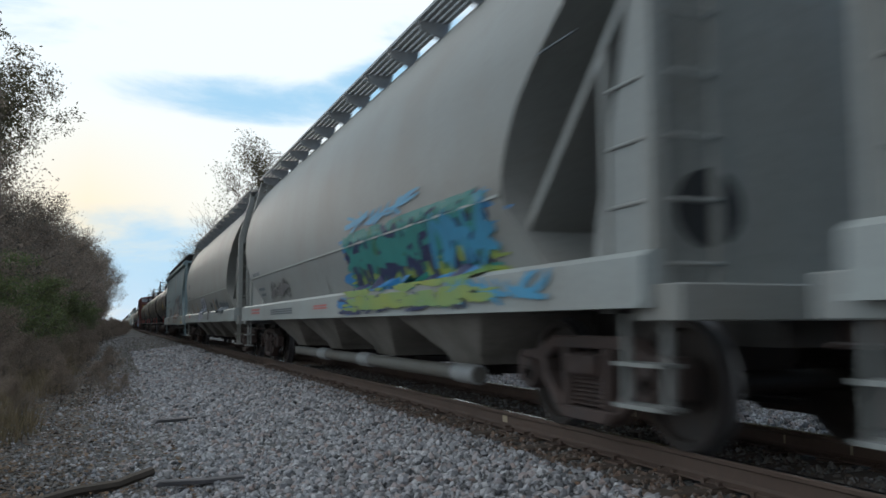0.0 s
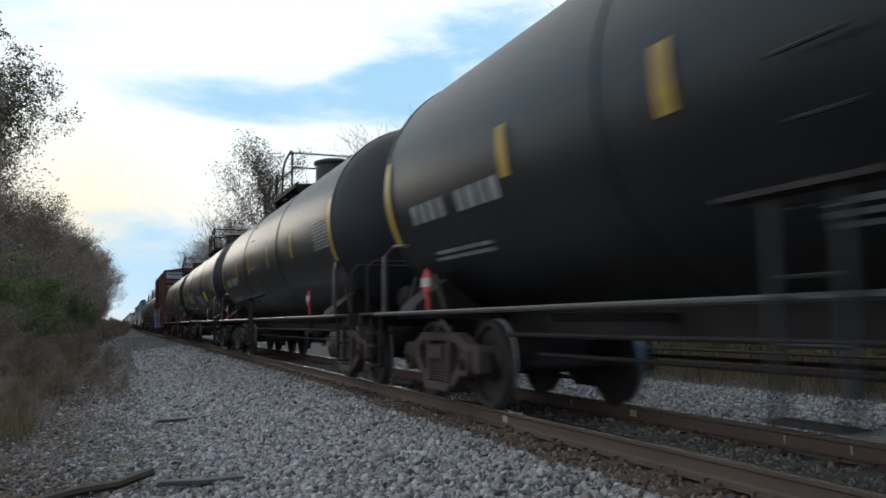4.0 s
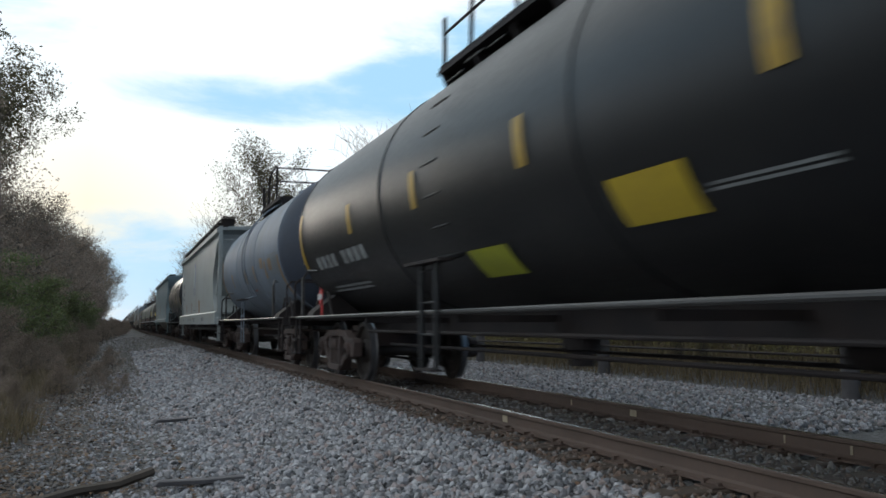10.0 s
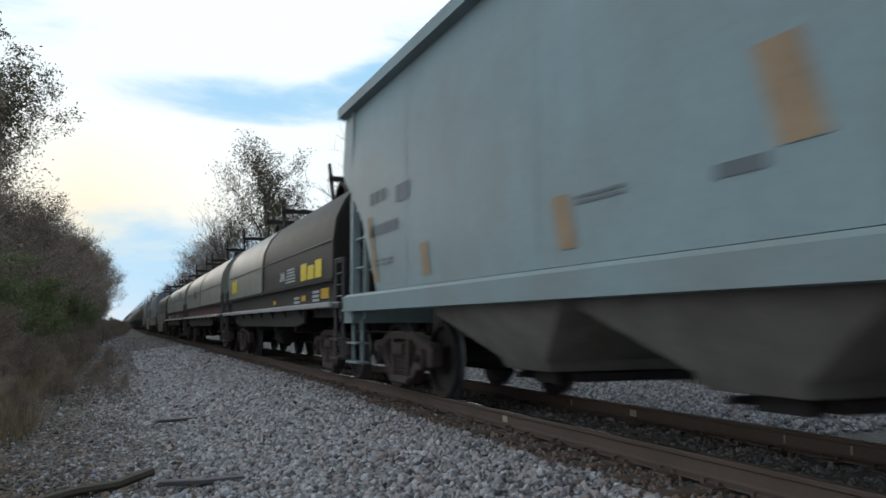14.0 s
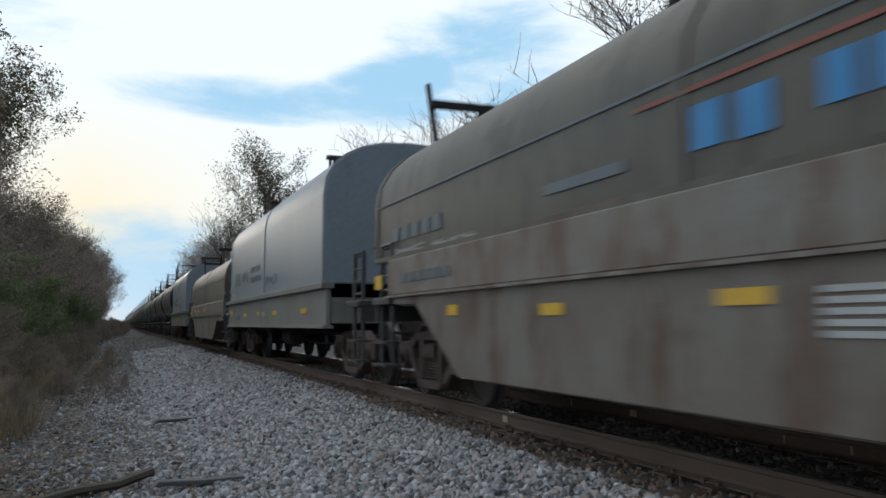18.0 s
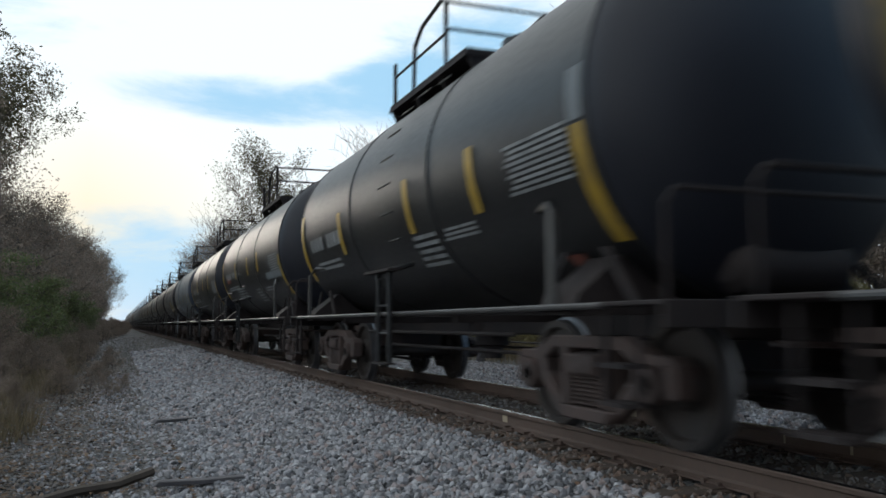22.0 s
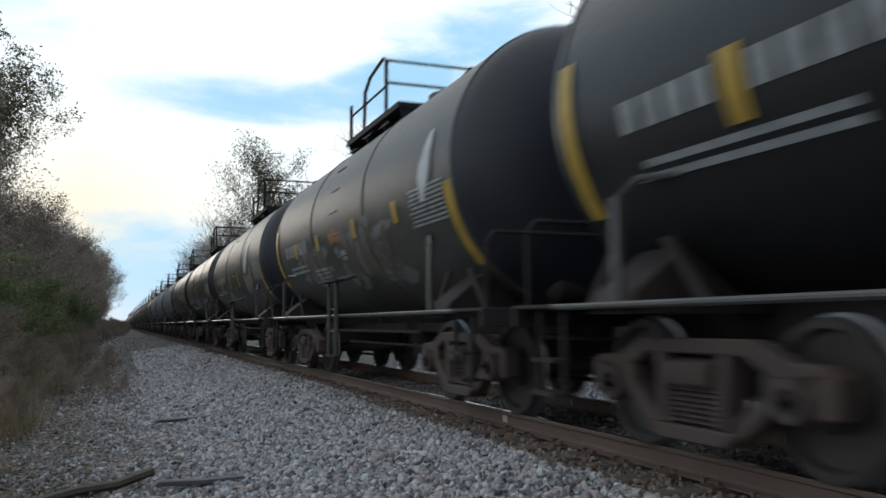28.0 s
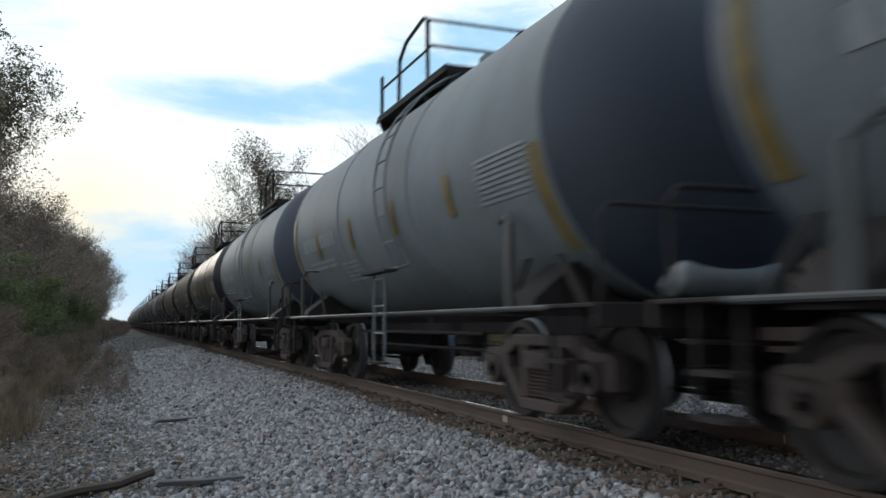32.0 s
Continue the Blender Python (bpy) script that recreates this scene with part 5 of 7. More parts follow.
    for s in (-1, 1):
        part("slope_sheet", (key, "slope", s), lambda s=s: Geo().prism([(s * (half - 3.0), 1.28), (s * (half - 1.10), 3.1), (s * (half - 1.14), 3.16), (s * (half - 3.05), 1.36)], "x", -1.40, 1.40).box(-1.40, 1.40, *sorted((s * (half - 3.6), s * (half - 2.95))), 1.10, 1.30), spec["paint"], car)
    coupler(car, half)
    trucks(car, half, place, (2.35, 1.65))

    def on_side(y, z, lift):
        return (-((1.604 if z < zs1 else side_x(z)) + lift), y, z)
    for layer, mk in enumerate(spec.get("marks", ())):
        kind, mat, y0, y1, z0, z1 = mk[:6]
        if kind in ("spray", "cloud"):
            part("sprayed_lettering", (key, mk), lambda: (cloud if kind == "cloud" else splash)(on_side, y0, y1, z0, z1, mk[6], mk[7] if len(mk) > 7 else 26, min(layer, 8)), mat, body, smooth=0)
        else:
            def bars():
                g = Geo()
                rows = mk[6] if len(mk) > 6 else 1
                lean = mk[8] if len(mk) > 8 else 0.0
                for k in range(rows):
                    h = (z1 - z0) / rows
                    za, zb = z0 + k * h, z0 + k * h + h * (0.6 if rows > 1 else 1.0)
                    if kind == "sill":
                        g.box(-1.607, -1.60, y0, y1, za, zb)
                        continue
                    cuts = mk[7] if len(mk) > 7 else 1
                    for c in range(cuts):
                        w = (y1 - y0) / cuts
                        ya, yb = y0 + c * w, y0 + (c + (0.7 if cuts > 1 else 1.0)) * w
                        m = 4
                        for i in range(m):
                            p, q = za + (zb - za) * i / m, za + (zb - za) * (i + 1) / m
                            la, lb = lean * (p - za), lean * (q - za)
                            g.add([on_side(ya + la, p, 0.007), on_side(yb + la, p, 0.007), on_side(yb + lb, q, 0.007), on_side(ya + lb, q, 0.007)], [(0, 1, 2, 3)])
                return g
            part({"sill": "reflective_patch"}.get(kind, "stencil"), (key, mk), bars, mat, body, smooth=0)
    if spec.get("logo"):
        ly, lz, c1, c2 = spec["logo"]
        def oval():
            g = Geo()
            v = [on_side(ly + 0.50 * math.cos(w) * (1 - 0.25 * math.sin(w)), lz + 0.55 * math.sin(w), 0.007) for w in (2 * math.pi * i / 20 for i in range(20))]
            return g.add([on_side(ly, lz, 0.007)] + v, [(0, 1 + i, 1 + (i + 1) % 20) for i in range(20)])
        part("painted_emblem", (key, "oval", ly, lz), oval, c1, body, smooth=0)
        def core():
            g = Geo()
            v = [on_side(ly + 0.12 + 0.30 * math.cos(w), lz - 0.06 + 0.46 * math.sin(w), 0.011) for w in (2 * math.pi * i / 16 for i in range(16))]
            return g.add([on_side(ly, lz, 0.011)] + v, [(0, 1 + i, 1 + (i + 1) % 16) for i in range(16)])
        part("painted_emblem", (key, "core", ly, lz), core, c2, body, smooth=0)
    return car


def box_car(place, L, spec):
    half = L / 2
    e = half - 0.95
    car = new("box_car")
    tagged(car, spec["label"], "railway car", "freight cars of the train")
    z0, z1 = 0.98, 4.62
    body = part("body", "box_body", lambda: Geo().box(-1.44, 1.44, -e, e, z0, z1), "box_red", car)

    def roof():
        g = Geo()
        g.prism([(-1.50, z1), (1.50, z1), (1.50, z1 + 0.12), (0, z1 + 0.34), (-1.50, z1 + 0.12)], "y", -e - 0.03, e + 0.03)
        for k in range(12):
            y = -e + 2 * e * (k + 0.5) / 12
            g.prism([(-1.48, z1 + 0.12), (0, z1 + 0.335), (1.48, z1 + 0.12), (1.48, z1 + 0.16), (0, z1 + 0.375), (-1.48, z1 + 0.16)], "y", y - 0.05, y + 0.05)
        return g
    part("roof", "box_roof", roof, "box_red", car)
    doors = ((-0.9, 1.2), (1.2, 3.3))
    posts = [y for y in [(-e + 0.12) + 0.74 * k for k in range(21)] if abs(y - 1.2) > 2.3 and abs(y) < e - 0.1]
    for s in (-1, 1):
        for y in posts:
            part("side_post", "box_post", lambda: Geo().prism([(-0.0, -0.10), (-0.10, -0.055), (-0.10, 0.055), (0.0, 0.10)], "z", z0 + 0.02, z1), "box_red", car, (s * 1.44, y, 0), turn=0 if s < 0 else 180)
        for y in (-e, e):
            part("corner_post", "box_corner", lambda: Geo().box(-0.075, 0.075, -0.09, 0.09, z0 - 0.2, z1 + 0.1, 0.0), "box_red", car, (s * 1.46, y * 0.995, 0), bevel=0.01)

        def side_sill(s=s):
            g = Geo()
            g.box(*sorted((s * 1.36, s * 1.52)), -e, e, 0.80, 1.0)
            g.prism([(-e + 1.9, 0.80), (e - 1.9, 0.80), (e - 2.3, 0.63), (-e + 2.3, 0.63)], "x", *sorted((s * 1.47, s * 1.52)))
            return g
        part("side_sill", ("box_sill", s), side_sill, "box_red", car, bevel=0.006)
        for i, (ya, yb) in enumerate(doors):
            def door(s=s, ya=ya, yb=yb):
                g = Geo()
                g.box(*sorted((s * 1.455, s * 1.50)), ya + 0.03, yb - 0.03, z0 + 0.05, z1 - 0.10)
                return g
            d = part("door", ("box_door", s, i), door, "box_red", car)
            for k in range(7):
                part("door_rib", ("box_drib", s), lambda s=s: Geo().prism([(s * 1.50, -0.06), (s * 1.55, -0.025), (s * 1.55, 0.025), (s * 1.50, 0.06)], "y", -0.97, 0.97), "box_red", d, (0, (ya + yb) / 2, z0 + 0.3 + 0.5 * k))
            part("lock_rod", ("box_rod", s, i), lambda s=s, ya=ya, yb=yb: Geo().tube((s * 1.57, yb - 0.3, z0 + 0.1), (s * 1.57, yb - 0.3, z1 - 0.15), 0.022).tube((s * 1.57, ya + 0.3, z0 + 0.1), (s * 1.57, ya + 0.3, z1 - 0.15), 0.022).box(*sorted((s * 1.55, s * 1.62)), yb - 0.45, yb - 0.2, 1.75, 1.95), "frame_black", d)
        part("door_track", ("box_track", s), lambda s=s: Geo().box(*sorted((s * 1.44, s * 1.56)), -3.1, 3.5, z0 - 0.02, z0 + 0.04).box(*sorted((s * 1.44, s * 1.54)), -3.1, 3.5, z1 - 0.09, z1 - 0.02), "box_red", car)

        def steps(s=s):
            g = Geo()
            for y in (-e, e):
                d = 1 if y < 0 else -1
                for k in range(5):
                    z = 1.2 + 0.42 * k
                    g.tube((s * 1.56, y + d * 0.08, z), (s * 1.56, y + d * 0.56, z), 0.014)
                    g.tube((s * 1.45, y + d * 0.08, z), (s * 1.56, y + d * 0.08, z), 0.012)
                    g.tube((s * 1.45, y + d * 0.56, z), (s * 1.56, y + d * 0.56, z), 0.012)
                for q in (0.1, 0.52):
                    g.box(*sorted((s * 1.44, s * 1.48)), *sorted((y + d * q, y + d * (q + 0.05))), 0.40, 0.90)
                g.box(*sorted((s * 1.38, s * 1.54)), *sorted((y + d * 0.1, y + d * 0.57)), 0.40, 0.43)
            return g
        part("grab_iron_set", ("box_steps", s), steps, "box_red", car)

        for k in range(8):
            part("end_rib", ("box_rib", s), lambda s=s: Geo().prism([(0, -0.15), (s * 0.06, -0.09), (s * 0.085, 0), (s * 0.06, 0.09), (0, 0.15)], "x", -1.36, 1.36), "box_red", car, (0, s * e, 1.25 + k * 0.37), smooth=50)
        part("end_panel", ("box_white", s), lambda s=s: Geo().box(-1.36, 1.36, *sorted((s * (e + 0.0), s * (e + 0.05))), 4.16, 4.60), "white", car, label="white painted panel at the end's top")
        part("end_lettering", ("box_letters", s), lambda s=s: letters_bar(s, e), "black", car)
        part("end_stripe", ("box_yel", s), lambda s=s: Geo().box(-1.25, -0.75, *sorted((s * (e + 0.09), s * (e + 0.096))), 3.52, 3.68), "yellow", car)

    def under():
        g = Geo()
        g.box(-0.25, 0.25, -half + 0.5, half - 0.5, 0.70, 0.98)
        for y in (-4.2, -2.1, 0, 2.1, 4.2):
            g.box(-1.4, 1.4, y - 0.06, y + 0.06, 0.84, 0.97)
        g.lathe([(0.0, -0.5), (0.18, -0.45), (0.18, 0.45), (0.0, 0.5)], 14, "y", (-0.8, 1.0, 0.66))
        g.tube((-0.5, -e + 2.5, 0.58), (-0.5, e - 2.5, 0.58), 0.022)
        g.tube((0.6, -e + 2.5, 0.62), (0.6, e - 2.5, 0.62), 0.022)
        return g
    part("underframe", "box_under", under, "frame_black", car)
    coupler(car, half)
    trucks(car, half, place, (3.0, 1.95))

    def flat(y, z, lift):
        return (-(1.575 + lift), y, z)
    for layer, mk in enumerate(spec["marks"]):
        kind, mat, y0, y1, za, zb = mk[:6]
        if kind in ("spray", "cloud"):
            part("sprayed_lettering", ("box", mk), lambda: (cloud if kind == "cloud" else splash)(flat, y0, y1, za, zb, mk[6], mk[7], min(layer, 12)), mat, body, smooth=0)
        else:
            part("stencil", ("box", mk), lambda: bar_rows(-1.578, y0, y1, za, zb, *mk[6:]), mat, body, smooth=0)
    return car


def letters_bar(s, e):
    g = Geo()
    for k in range(13):
        if k not in (6, 10):
            g.box(-1.2 + 0.17 * k, -1.2 + 0.17 * k + 0.11, *sorted((s * (e + 0.05), s * (e + 0.056))), 4.40, 4.50)
    return g


def bar_rows(x, y0, y1, z0, z1, rows=1, cuts=1):
    g = Geo()
    for k in range(rows):
        h = (z1 - z0) / rows
        for c in range(cuts):
            w = (y1 - y0) / cuts
            g.box(x - 0.006, x, y0 + c * w, y0 + (c + (0.7 if cuts > 1 else 1.0)) * w, z0 + k * h, z0 + (k + (0.6 if rows > 1 else 1.0)) * h)
    return g


def hood_ring(hw, zb, zk, zt, p=0.95, n=12):
    """Half-round cover outline: upright to zk, then an arch up to zt."""
    pts = [(-hw, zb), (-hw, zk)]
    for i in range(1, n):
        w = math.pi * i / n
        pts.append((-hw * math.copysign(abs(math.cos(w)) ** p, math.cos(w)), zk + (zt - zk) * math.sin(w) ** p))
    return pts + [(hw, zk), (hw, zb)]


def coil_car(place, L, spec):
    """A steel-coil car: trough body, removable covers with lifting gear, deck and end platforms."""
    half = L / 2
    kind = spec["kind"]
    key = ("coil", kind, round(L, 1))
    car = new("coil_car")
    tagged(car, spec["label"], "railway car", "freight cars of the train")
    e = half - 0.95
    body_mat = spec["body"]
    if kind == "trough":
        for s in (-1, 1):
            part("deck_edge", (key, "deck", s), lambda s=s: Geo().prism([(s * 1.28, 1.14), (s * 1.58, 1.14), (s * 1.58, 1.22), (s * 1.28, 1.22)], "y", -e - 0.2, e + 0.2), "galv", car, bevel=0.006)
            # red cars' beam takes dark brown, the deck's shade put into its colour
            part("side_beam", (key, "beam", s), lambda s=s: Geo().prism([(-e + 2.1, 1.14), (e - 2.1, 1.14), (e - 2.1, 0.92), (e - 2.9, 0.84), (-e + 2.9, 0.84), (-e + 2.1, 0.92)], "x", *sorted((s * 1.42, s * 1.48))), "coil_brown", car, bevel=0.006)
            part("trough_side", (key, "trough", s), lambda s=s: Geo().box(*sorted((s * 1.30, s * 1.38)), -e + 0.2, e - 0.2, 1.22, 1.62), body_mat, car, bevel=0.006)

            for k in range(9):
                y = -e + 0.9 + (2 * e - 1.8) * k / 8
                part("deck_bracket", (key, "brack", s), lambda s=s: Geo().prism([(s * 1.48, 1.14), (s * 1.56, 1.14), (s * 1.48, 0.99)], "y", -0.03, 0.03), body_mat, car, (0, y, 0))
        part("floor_trough", (key, "floor"), lambda: Geo().box(-1.32, 1.32, -e + 0.2, e - 0.2, 1.0, 1.24).box(-1.28, 1.28, -e + 0.2, -e + 0.28, 1.2, 1.6).box(-1.28, 1.28, e - 0.28, e - 0.2, 1.2, 1.6), body_mat, car)
        zb, zk, zt, hw, squareness = 1.56, 2.19, 3.40, 1.42, 0.95
        spans = ((-e + 0.2, 0.38), (0.48, e + 0.28))
    elif kind == "tub":
        prof = [(-e, 1.22), (e, 1.22), (e, 1.12), (e - 0.85, 1.10), (e - 2.1, 0.38), (-e + 3.1, 0.38), (-e + 1.9, 1.0), (-e, 1.02)]
        for s in (-1, 1):
            part("side_plate", (key, "plate", s), lambda s=s: Geo().prism(prof, "x", *sorted((s * 1.40, s * 1.48))), body_mat, car, bevel=0.008)
            part("top_chord", (key, "chord", s), lambda s=s: Geo().box(*sorted((s * 1.41, s * 1.50)), -e - 0.1, e + 0.1, 1.225, 1.645), "coil_chord", car, bevel=0.01)
            part("chord_lip", (key, "lip", s), lambda s=s: Geo().box(*sorted((s * 1.41, s * 1.53)), -e - 0.1, e + 0.1, 1.195, 1.222), "coil_chord", car)
        part("floor_trough", (key, "floor"), lambda: Geo().prism([(y, z - 0.02) for y, z in prof], "x", -1.39, 1.39), body_mat, car)
        zb, zk, zt, hw, squareness = 1.65, 2.33, 3.32, 1.44, 0.95
        spans = ((-e, e + 0.8),)
    else:
        for s in (-1, 1):
            part("side_plate", (key, "plate", s), lambda s=s: Geo().box(*sorted((s * 1.44, s * 1.52)), -half + 2.3, e + 0.15, 0.86, 1.44), body_mat, car, bevel=0.008)
            part("top_chord", (key, "chord", s), lambda s=s: Geo().box(*sorted((s * 1.40, s * 1.60)), -half + 2.25, e + 0.2, 1.44, 1.53), body_mat, car, bevel=0.006)
            part("bottom_chord", (key, "bchord", s), lambda s=s: Geo().box(*sorted((s * 1.40, s * 1.56)), -half + 2.3, e + 0.15, 0.82, 0.87), body_mat, car, bevel=0.004)

        part("floor_trough", (key, "floor"), lambda: Geo().box(-1.43, 1.43, -half + 2.3, e + 0.15, 0.9, 1.3), body_mat, car)
        zb, zk, zt, hw, squareness = 1.54, 2.95, 3.90, 1.46, 0.85
        spans = ((-half + 2.75, e + 0.15),)
    for i, (ya, yb) in enumerate(spans):
        hm = spec["hoods"][i % len(spec["hoods"])]
        hood = part("cover", (key, "hood", i), lambda: Geo().prism(hood_ring(hw, zb, zk, zt, squareness), "y", ya, yb), hm, car, smooth=40, bevel=0.02)

        for s in (-1, 1):
            part("cover_flange", (key, "flange", i, s), lambda s=s: Geo().box(*sorted((s * hw, s * (hw + 0.03))), ya + 0.02, yb - 0.02, zb, zb + 0.05), "frame_black" if kind == "trough" else hm, hood)
            if kind != "tall":
                part("cover_seam", (key, "seam", i, s), lambda s=s: Geo().box(*sorted((s * (hw - 0.02), s * (hw + 0.012))), ya + 0.02, yb - 0.02, zk, zk + 0.022), "coil_dark", hood)
        for y in ([ya, yb] if kind == "trough" else [ya, (ya + yb) / 2, yb]):
            def strip():
                g = Geo()
                ring = hood_ring(hw + 0.015, zb, zk, zt + 0.015, squareness)
                return g.prism(ring, "y", -0.05, 0.05)
            part("cover_band", (key, "strip"), strip, hm, hood, (0, max(ya + 0.06, min(yb - 0.06, y)), 0), smooth=40)

        gear = "frame_black"
        lift_at = {"trough": (0.27, 0.95), "tub": (0.93,), "tall": (0.33, 0.93)}[kind]
        bx = {"trough": 1.0, "tub": 0.95, "tall": 0.45}[kind]
        bar = zt + {"trough": 0.02, "tub": 0.2, "tall": 0.42}[kind]
        for f in lift_at:
            def bracket():
                g = Geo()
                for x in (-bx, bx):
                    g.prism([(-0.16, zt - 0.45), (-0.06, zt - 0.45), (0.30, bar + 0.36), (0.24, bar + 0.36)] if kind != "tall" else [(-0.14, zt - 0.1), (-0.06, zt - 0.1), (0.02, bar + 0.06), (-0.06, bar + 0.06)], "x", x - 0.025, x + 0.025)
                for x in (-0.35, 0.35):
                    g.box(x - 0.025, x + 0.025, -0.02, 0.06, zt - 0.14, bar + 0.02)
                return g.box(-bx - 0.06, bx + 0.06, -0.02, 0.08, bar, bar + 0.09)
            part("lifting_bracket", (key, "bracket"), bracket, gear, hood, (0, ya + (yb - ya) * f, 0))
        if kind == "trough":
            def arch():
                ring = [(r * math.cos(w), zt - 0.30 + r * math.sin(w)) for r, ws in ((0.50, range(13)), (0.43, range(12, -1, -1))) for w in (math.pi * k / 12 for k in ws)]
                return Geo().prism(ring, "x", -0.60, -0.36)
            part("lifting_arch", (key, "arch"), arch, gear, hood, (0, ya + (yb - ya) * 0.27 + 1.05, 0))
        elif kind == "tub":
            def trestle():
                g = Geo()
                for x in (-0.8, 0.8):
                    g.prism([(-0.85, zt - 0.3), (-0.72, zt - 0.3), (0.12, zt + 0.42), (-0.02, zt + 0.42)], "x", x - 0.04, x + 0.04)
                    g.prism([(0.85, zt - 0.3), (0.72, zt - 0.3), (-0.06, zt + 0.40), (0.08, zt + 0.40)], "x", x - 0.035, x + 0.035)
                return g.box(-0.95, 0.95, -0.05, 0.15, zt + 0.40, zt + 0.50)
            part("lifting_frame", (key, "trestle"), trestle, gear, hood, (0, (ya + yb) / 2 + 0.3, 0))
    for s in (-1, 1):
        part("end_platform", (key, "end", s), lambda s=s: Geo().box(-1.54, 1.54, *sorted((s * (e - 0.05), s * (half - 0.35))), 1.12, 1.20), "sill_steel", car, bevel=0.006)
        part("end_beam", (key, "endbeam", s), lambda s=s: Geo().box(-1.50, 1.50, *sorted((s * (half - 0.42), s * (half - 0.35))), 0.92, 1.118), "sill_steel", car)
        part("draft_sill", (key, "draft", s), lambda s=s: Geo().box(-0.3, 0.3, *sorted((s * (e - 2.5), s * (half - 0.45))), 0.72, 1.05), "frame_black", car)
        for x in (-1.44, 1.44):
            def end_ladder(s=s):
                g = Geo().pipe([(0, s * (half - 0.44), 0.38), (0, s * (half - 0.44), 1.85), (0, s * (half - 0.88), 1.85), (0, s * (half - 0.88), 0.38)], 0.024)
                for k in range(4):
                    g.tube((0, s * (half - 0.44), 1.3 + 0.17 * k), (0, s * (half - 0.88), 1.3 + 0.17 * k), 0.014)
                return g
            lad = part("end_ladder", (key, "endladder", s), end_ladder, "sill_steel", car, (x, 0, 0))
            for z in (0.38, 0.65):
                part("tread", (key, "tread", s), lambda s=s: Geo().box(-0.1, 0.1, *sorted((s * (half - 0.42), s * (half - 0.90))), 0.0, 0.03), "sill_steel", lad, (0, 0, z))

        def end_frame(s=s):
            g = Geo()
            y = s * (half - 0.42)
            g.tube((-1.3, y, 1.9), (1.3, y, 1.9), 0.022)
            g.lathe([(0.26, -0.02), (0.29, 0.0), (0.26, 0.02), (0.23, 0.0)], 18, "y", (-0.55, y + s * 0.05, 1.75), True)
            g.box(-0.62, -0.48, *sorted((y, y - s * 0.15)), 1.2, 1.9)
            return g
        part("hand_brake", (key, "hbrake", s), end_frame, "frame_black", car)

    def under():
        g = Geo()
        g.box(-0.28, 0.28, -half + 0.5, half - 0.5, 0.66, 0.98)
        if kind != "tub":
            for y in (-3.4, -1.2, 1.2, 3.4):
                g.box(-1.4, 1.4, y - 0.06, y + 0.06, 0.75, 1.0)
            g.lathe([(0.0, -0.5), (0.18, -0.45), (0.18, 0.45), (0.0, 0.5)], 14, "y", (-0.85, 0.6, 0.62))
            g.tube((-0.55, -e + 2.5, 0.5), (-0.55, e - 2.5, 0.5), 0.022)
        return g
    part("underframe", (key, "under"), under, "frame_black", car)
    coupler(car, half)
    trucks(car, half, place, {"trough": (2.9, 1.5), "tub": (2.95, 1.15), "tall": (2.4, 2.0)}[kind])
    for mk in spec.get("marks", ()):
        kd, mat, y0, y1, z0, z1, x = mk[:7]
        if kd == "spray":
            part("sprayed_lettering", (key, mk), lambda: splash(lambda y, z, l: (-(x + l), y, z), y0, y1, z0, z1, mk[7], mk[8]), mat, car, smooth=0)
        elif kd == "slant":
            def slant():
                g = Geo()
                n = mk[7]
                for k in range(n):
                    h = (z1 - z0) / n
                    a = z0 + k * h
                    sh = 0.16 * k / n
                    g.add([(-x - 0.008, y0 + 0.02 * k, a), (-x - 0.008, y1 - sh, a), (-x - 0.008, y1 - sh - 0.05, a + h * 0.6), (-x - 0.008, y0 + 0.02 * k, a + h * 0.6)], [(0, 1, 2, 3)])
                return g
            part("painted_emblem", (key, mk), slant, mat, car, smooth=0)
        else:
            part("reflective_patch" if "yellow" in mat else "stencil", (key, mk), lambda: bar_rows(-x, y0, y1, z0, z1, *mk[7:]), mat, car, smooth=0)
    return car


# ---- the cars in their order; each row: front coupling, rear coupling ----


def ends_marks(st, far=(-36, 9), near=(-44, -8), block=(-22, -4), words="stencil", mat="yellow"):
    """What every tank car carries: a reflective stripe at each end and the data block beside the leading one."""
    return [("band", mat, st - 0.20, st - 0.02, *far), ("band", mat, -st + 0.02, -st + 0.22, *near), ("lines", words, -st + 0.28, -st + 1.38, *block, 9)]


def reflectors(at, a0, a1, mat="yellow"):
    return [("band", mat, y - 0.09, y + 0.09, a0, a1) for y in at]


def sign_mark(y0, y1, a0, a1, mat="yellow_sign"):
    return [("panel", mat, y0, y1, a0, a1), ("lines", "sign_ink", y0 + 0.08, y1 - 0.12, a0 + 2, a1 - 2, 4)]


def big_marks(st, word=(4.1, 6.5, -21, -13), refl=(3.9, 1.6, -1.25, -3.97), angles=(-15, 2), near=(-26, 12)):
    y0, y1, a0, a1 = word
    return ends_marks(st, (-28, 11), near, (-16, 3)) + reflectors(refl, *angles) + [("word", "stencil", y0, y1, a0, a1, 9), ("lines", "stencil", y0 + 0.6, y1 - 0.2, a0 - 18, a1 - 20, 2)]


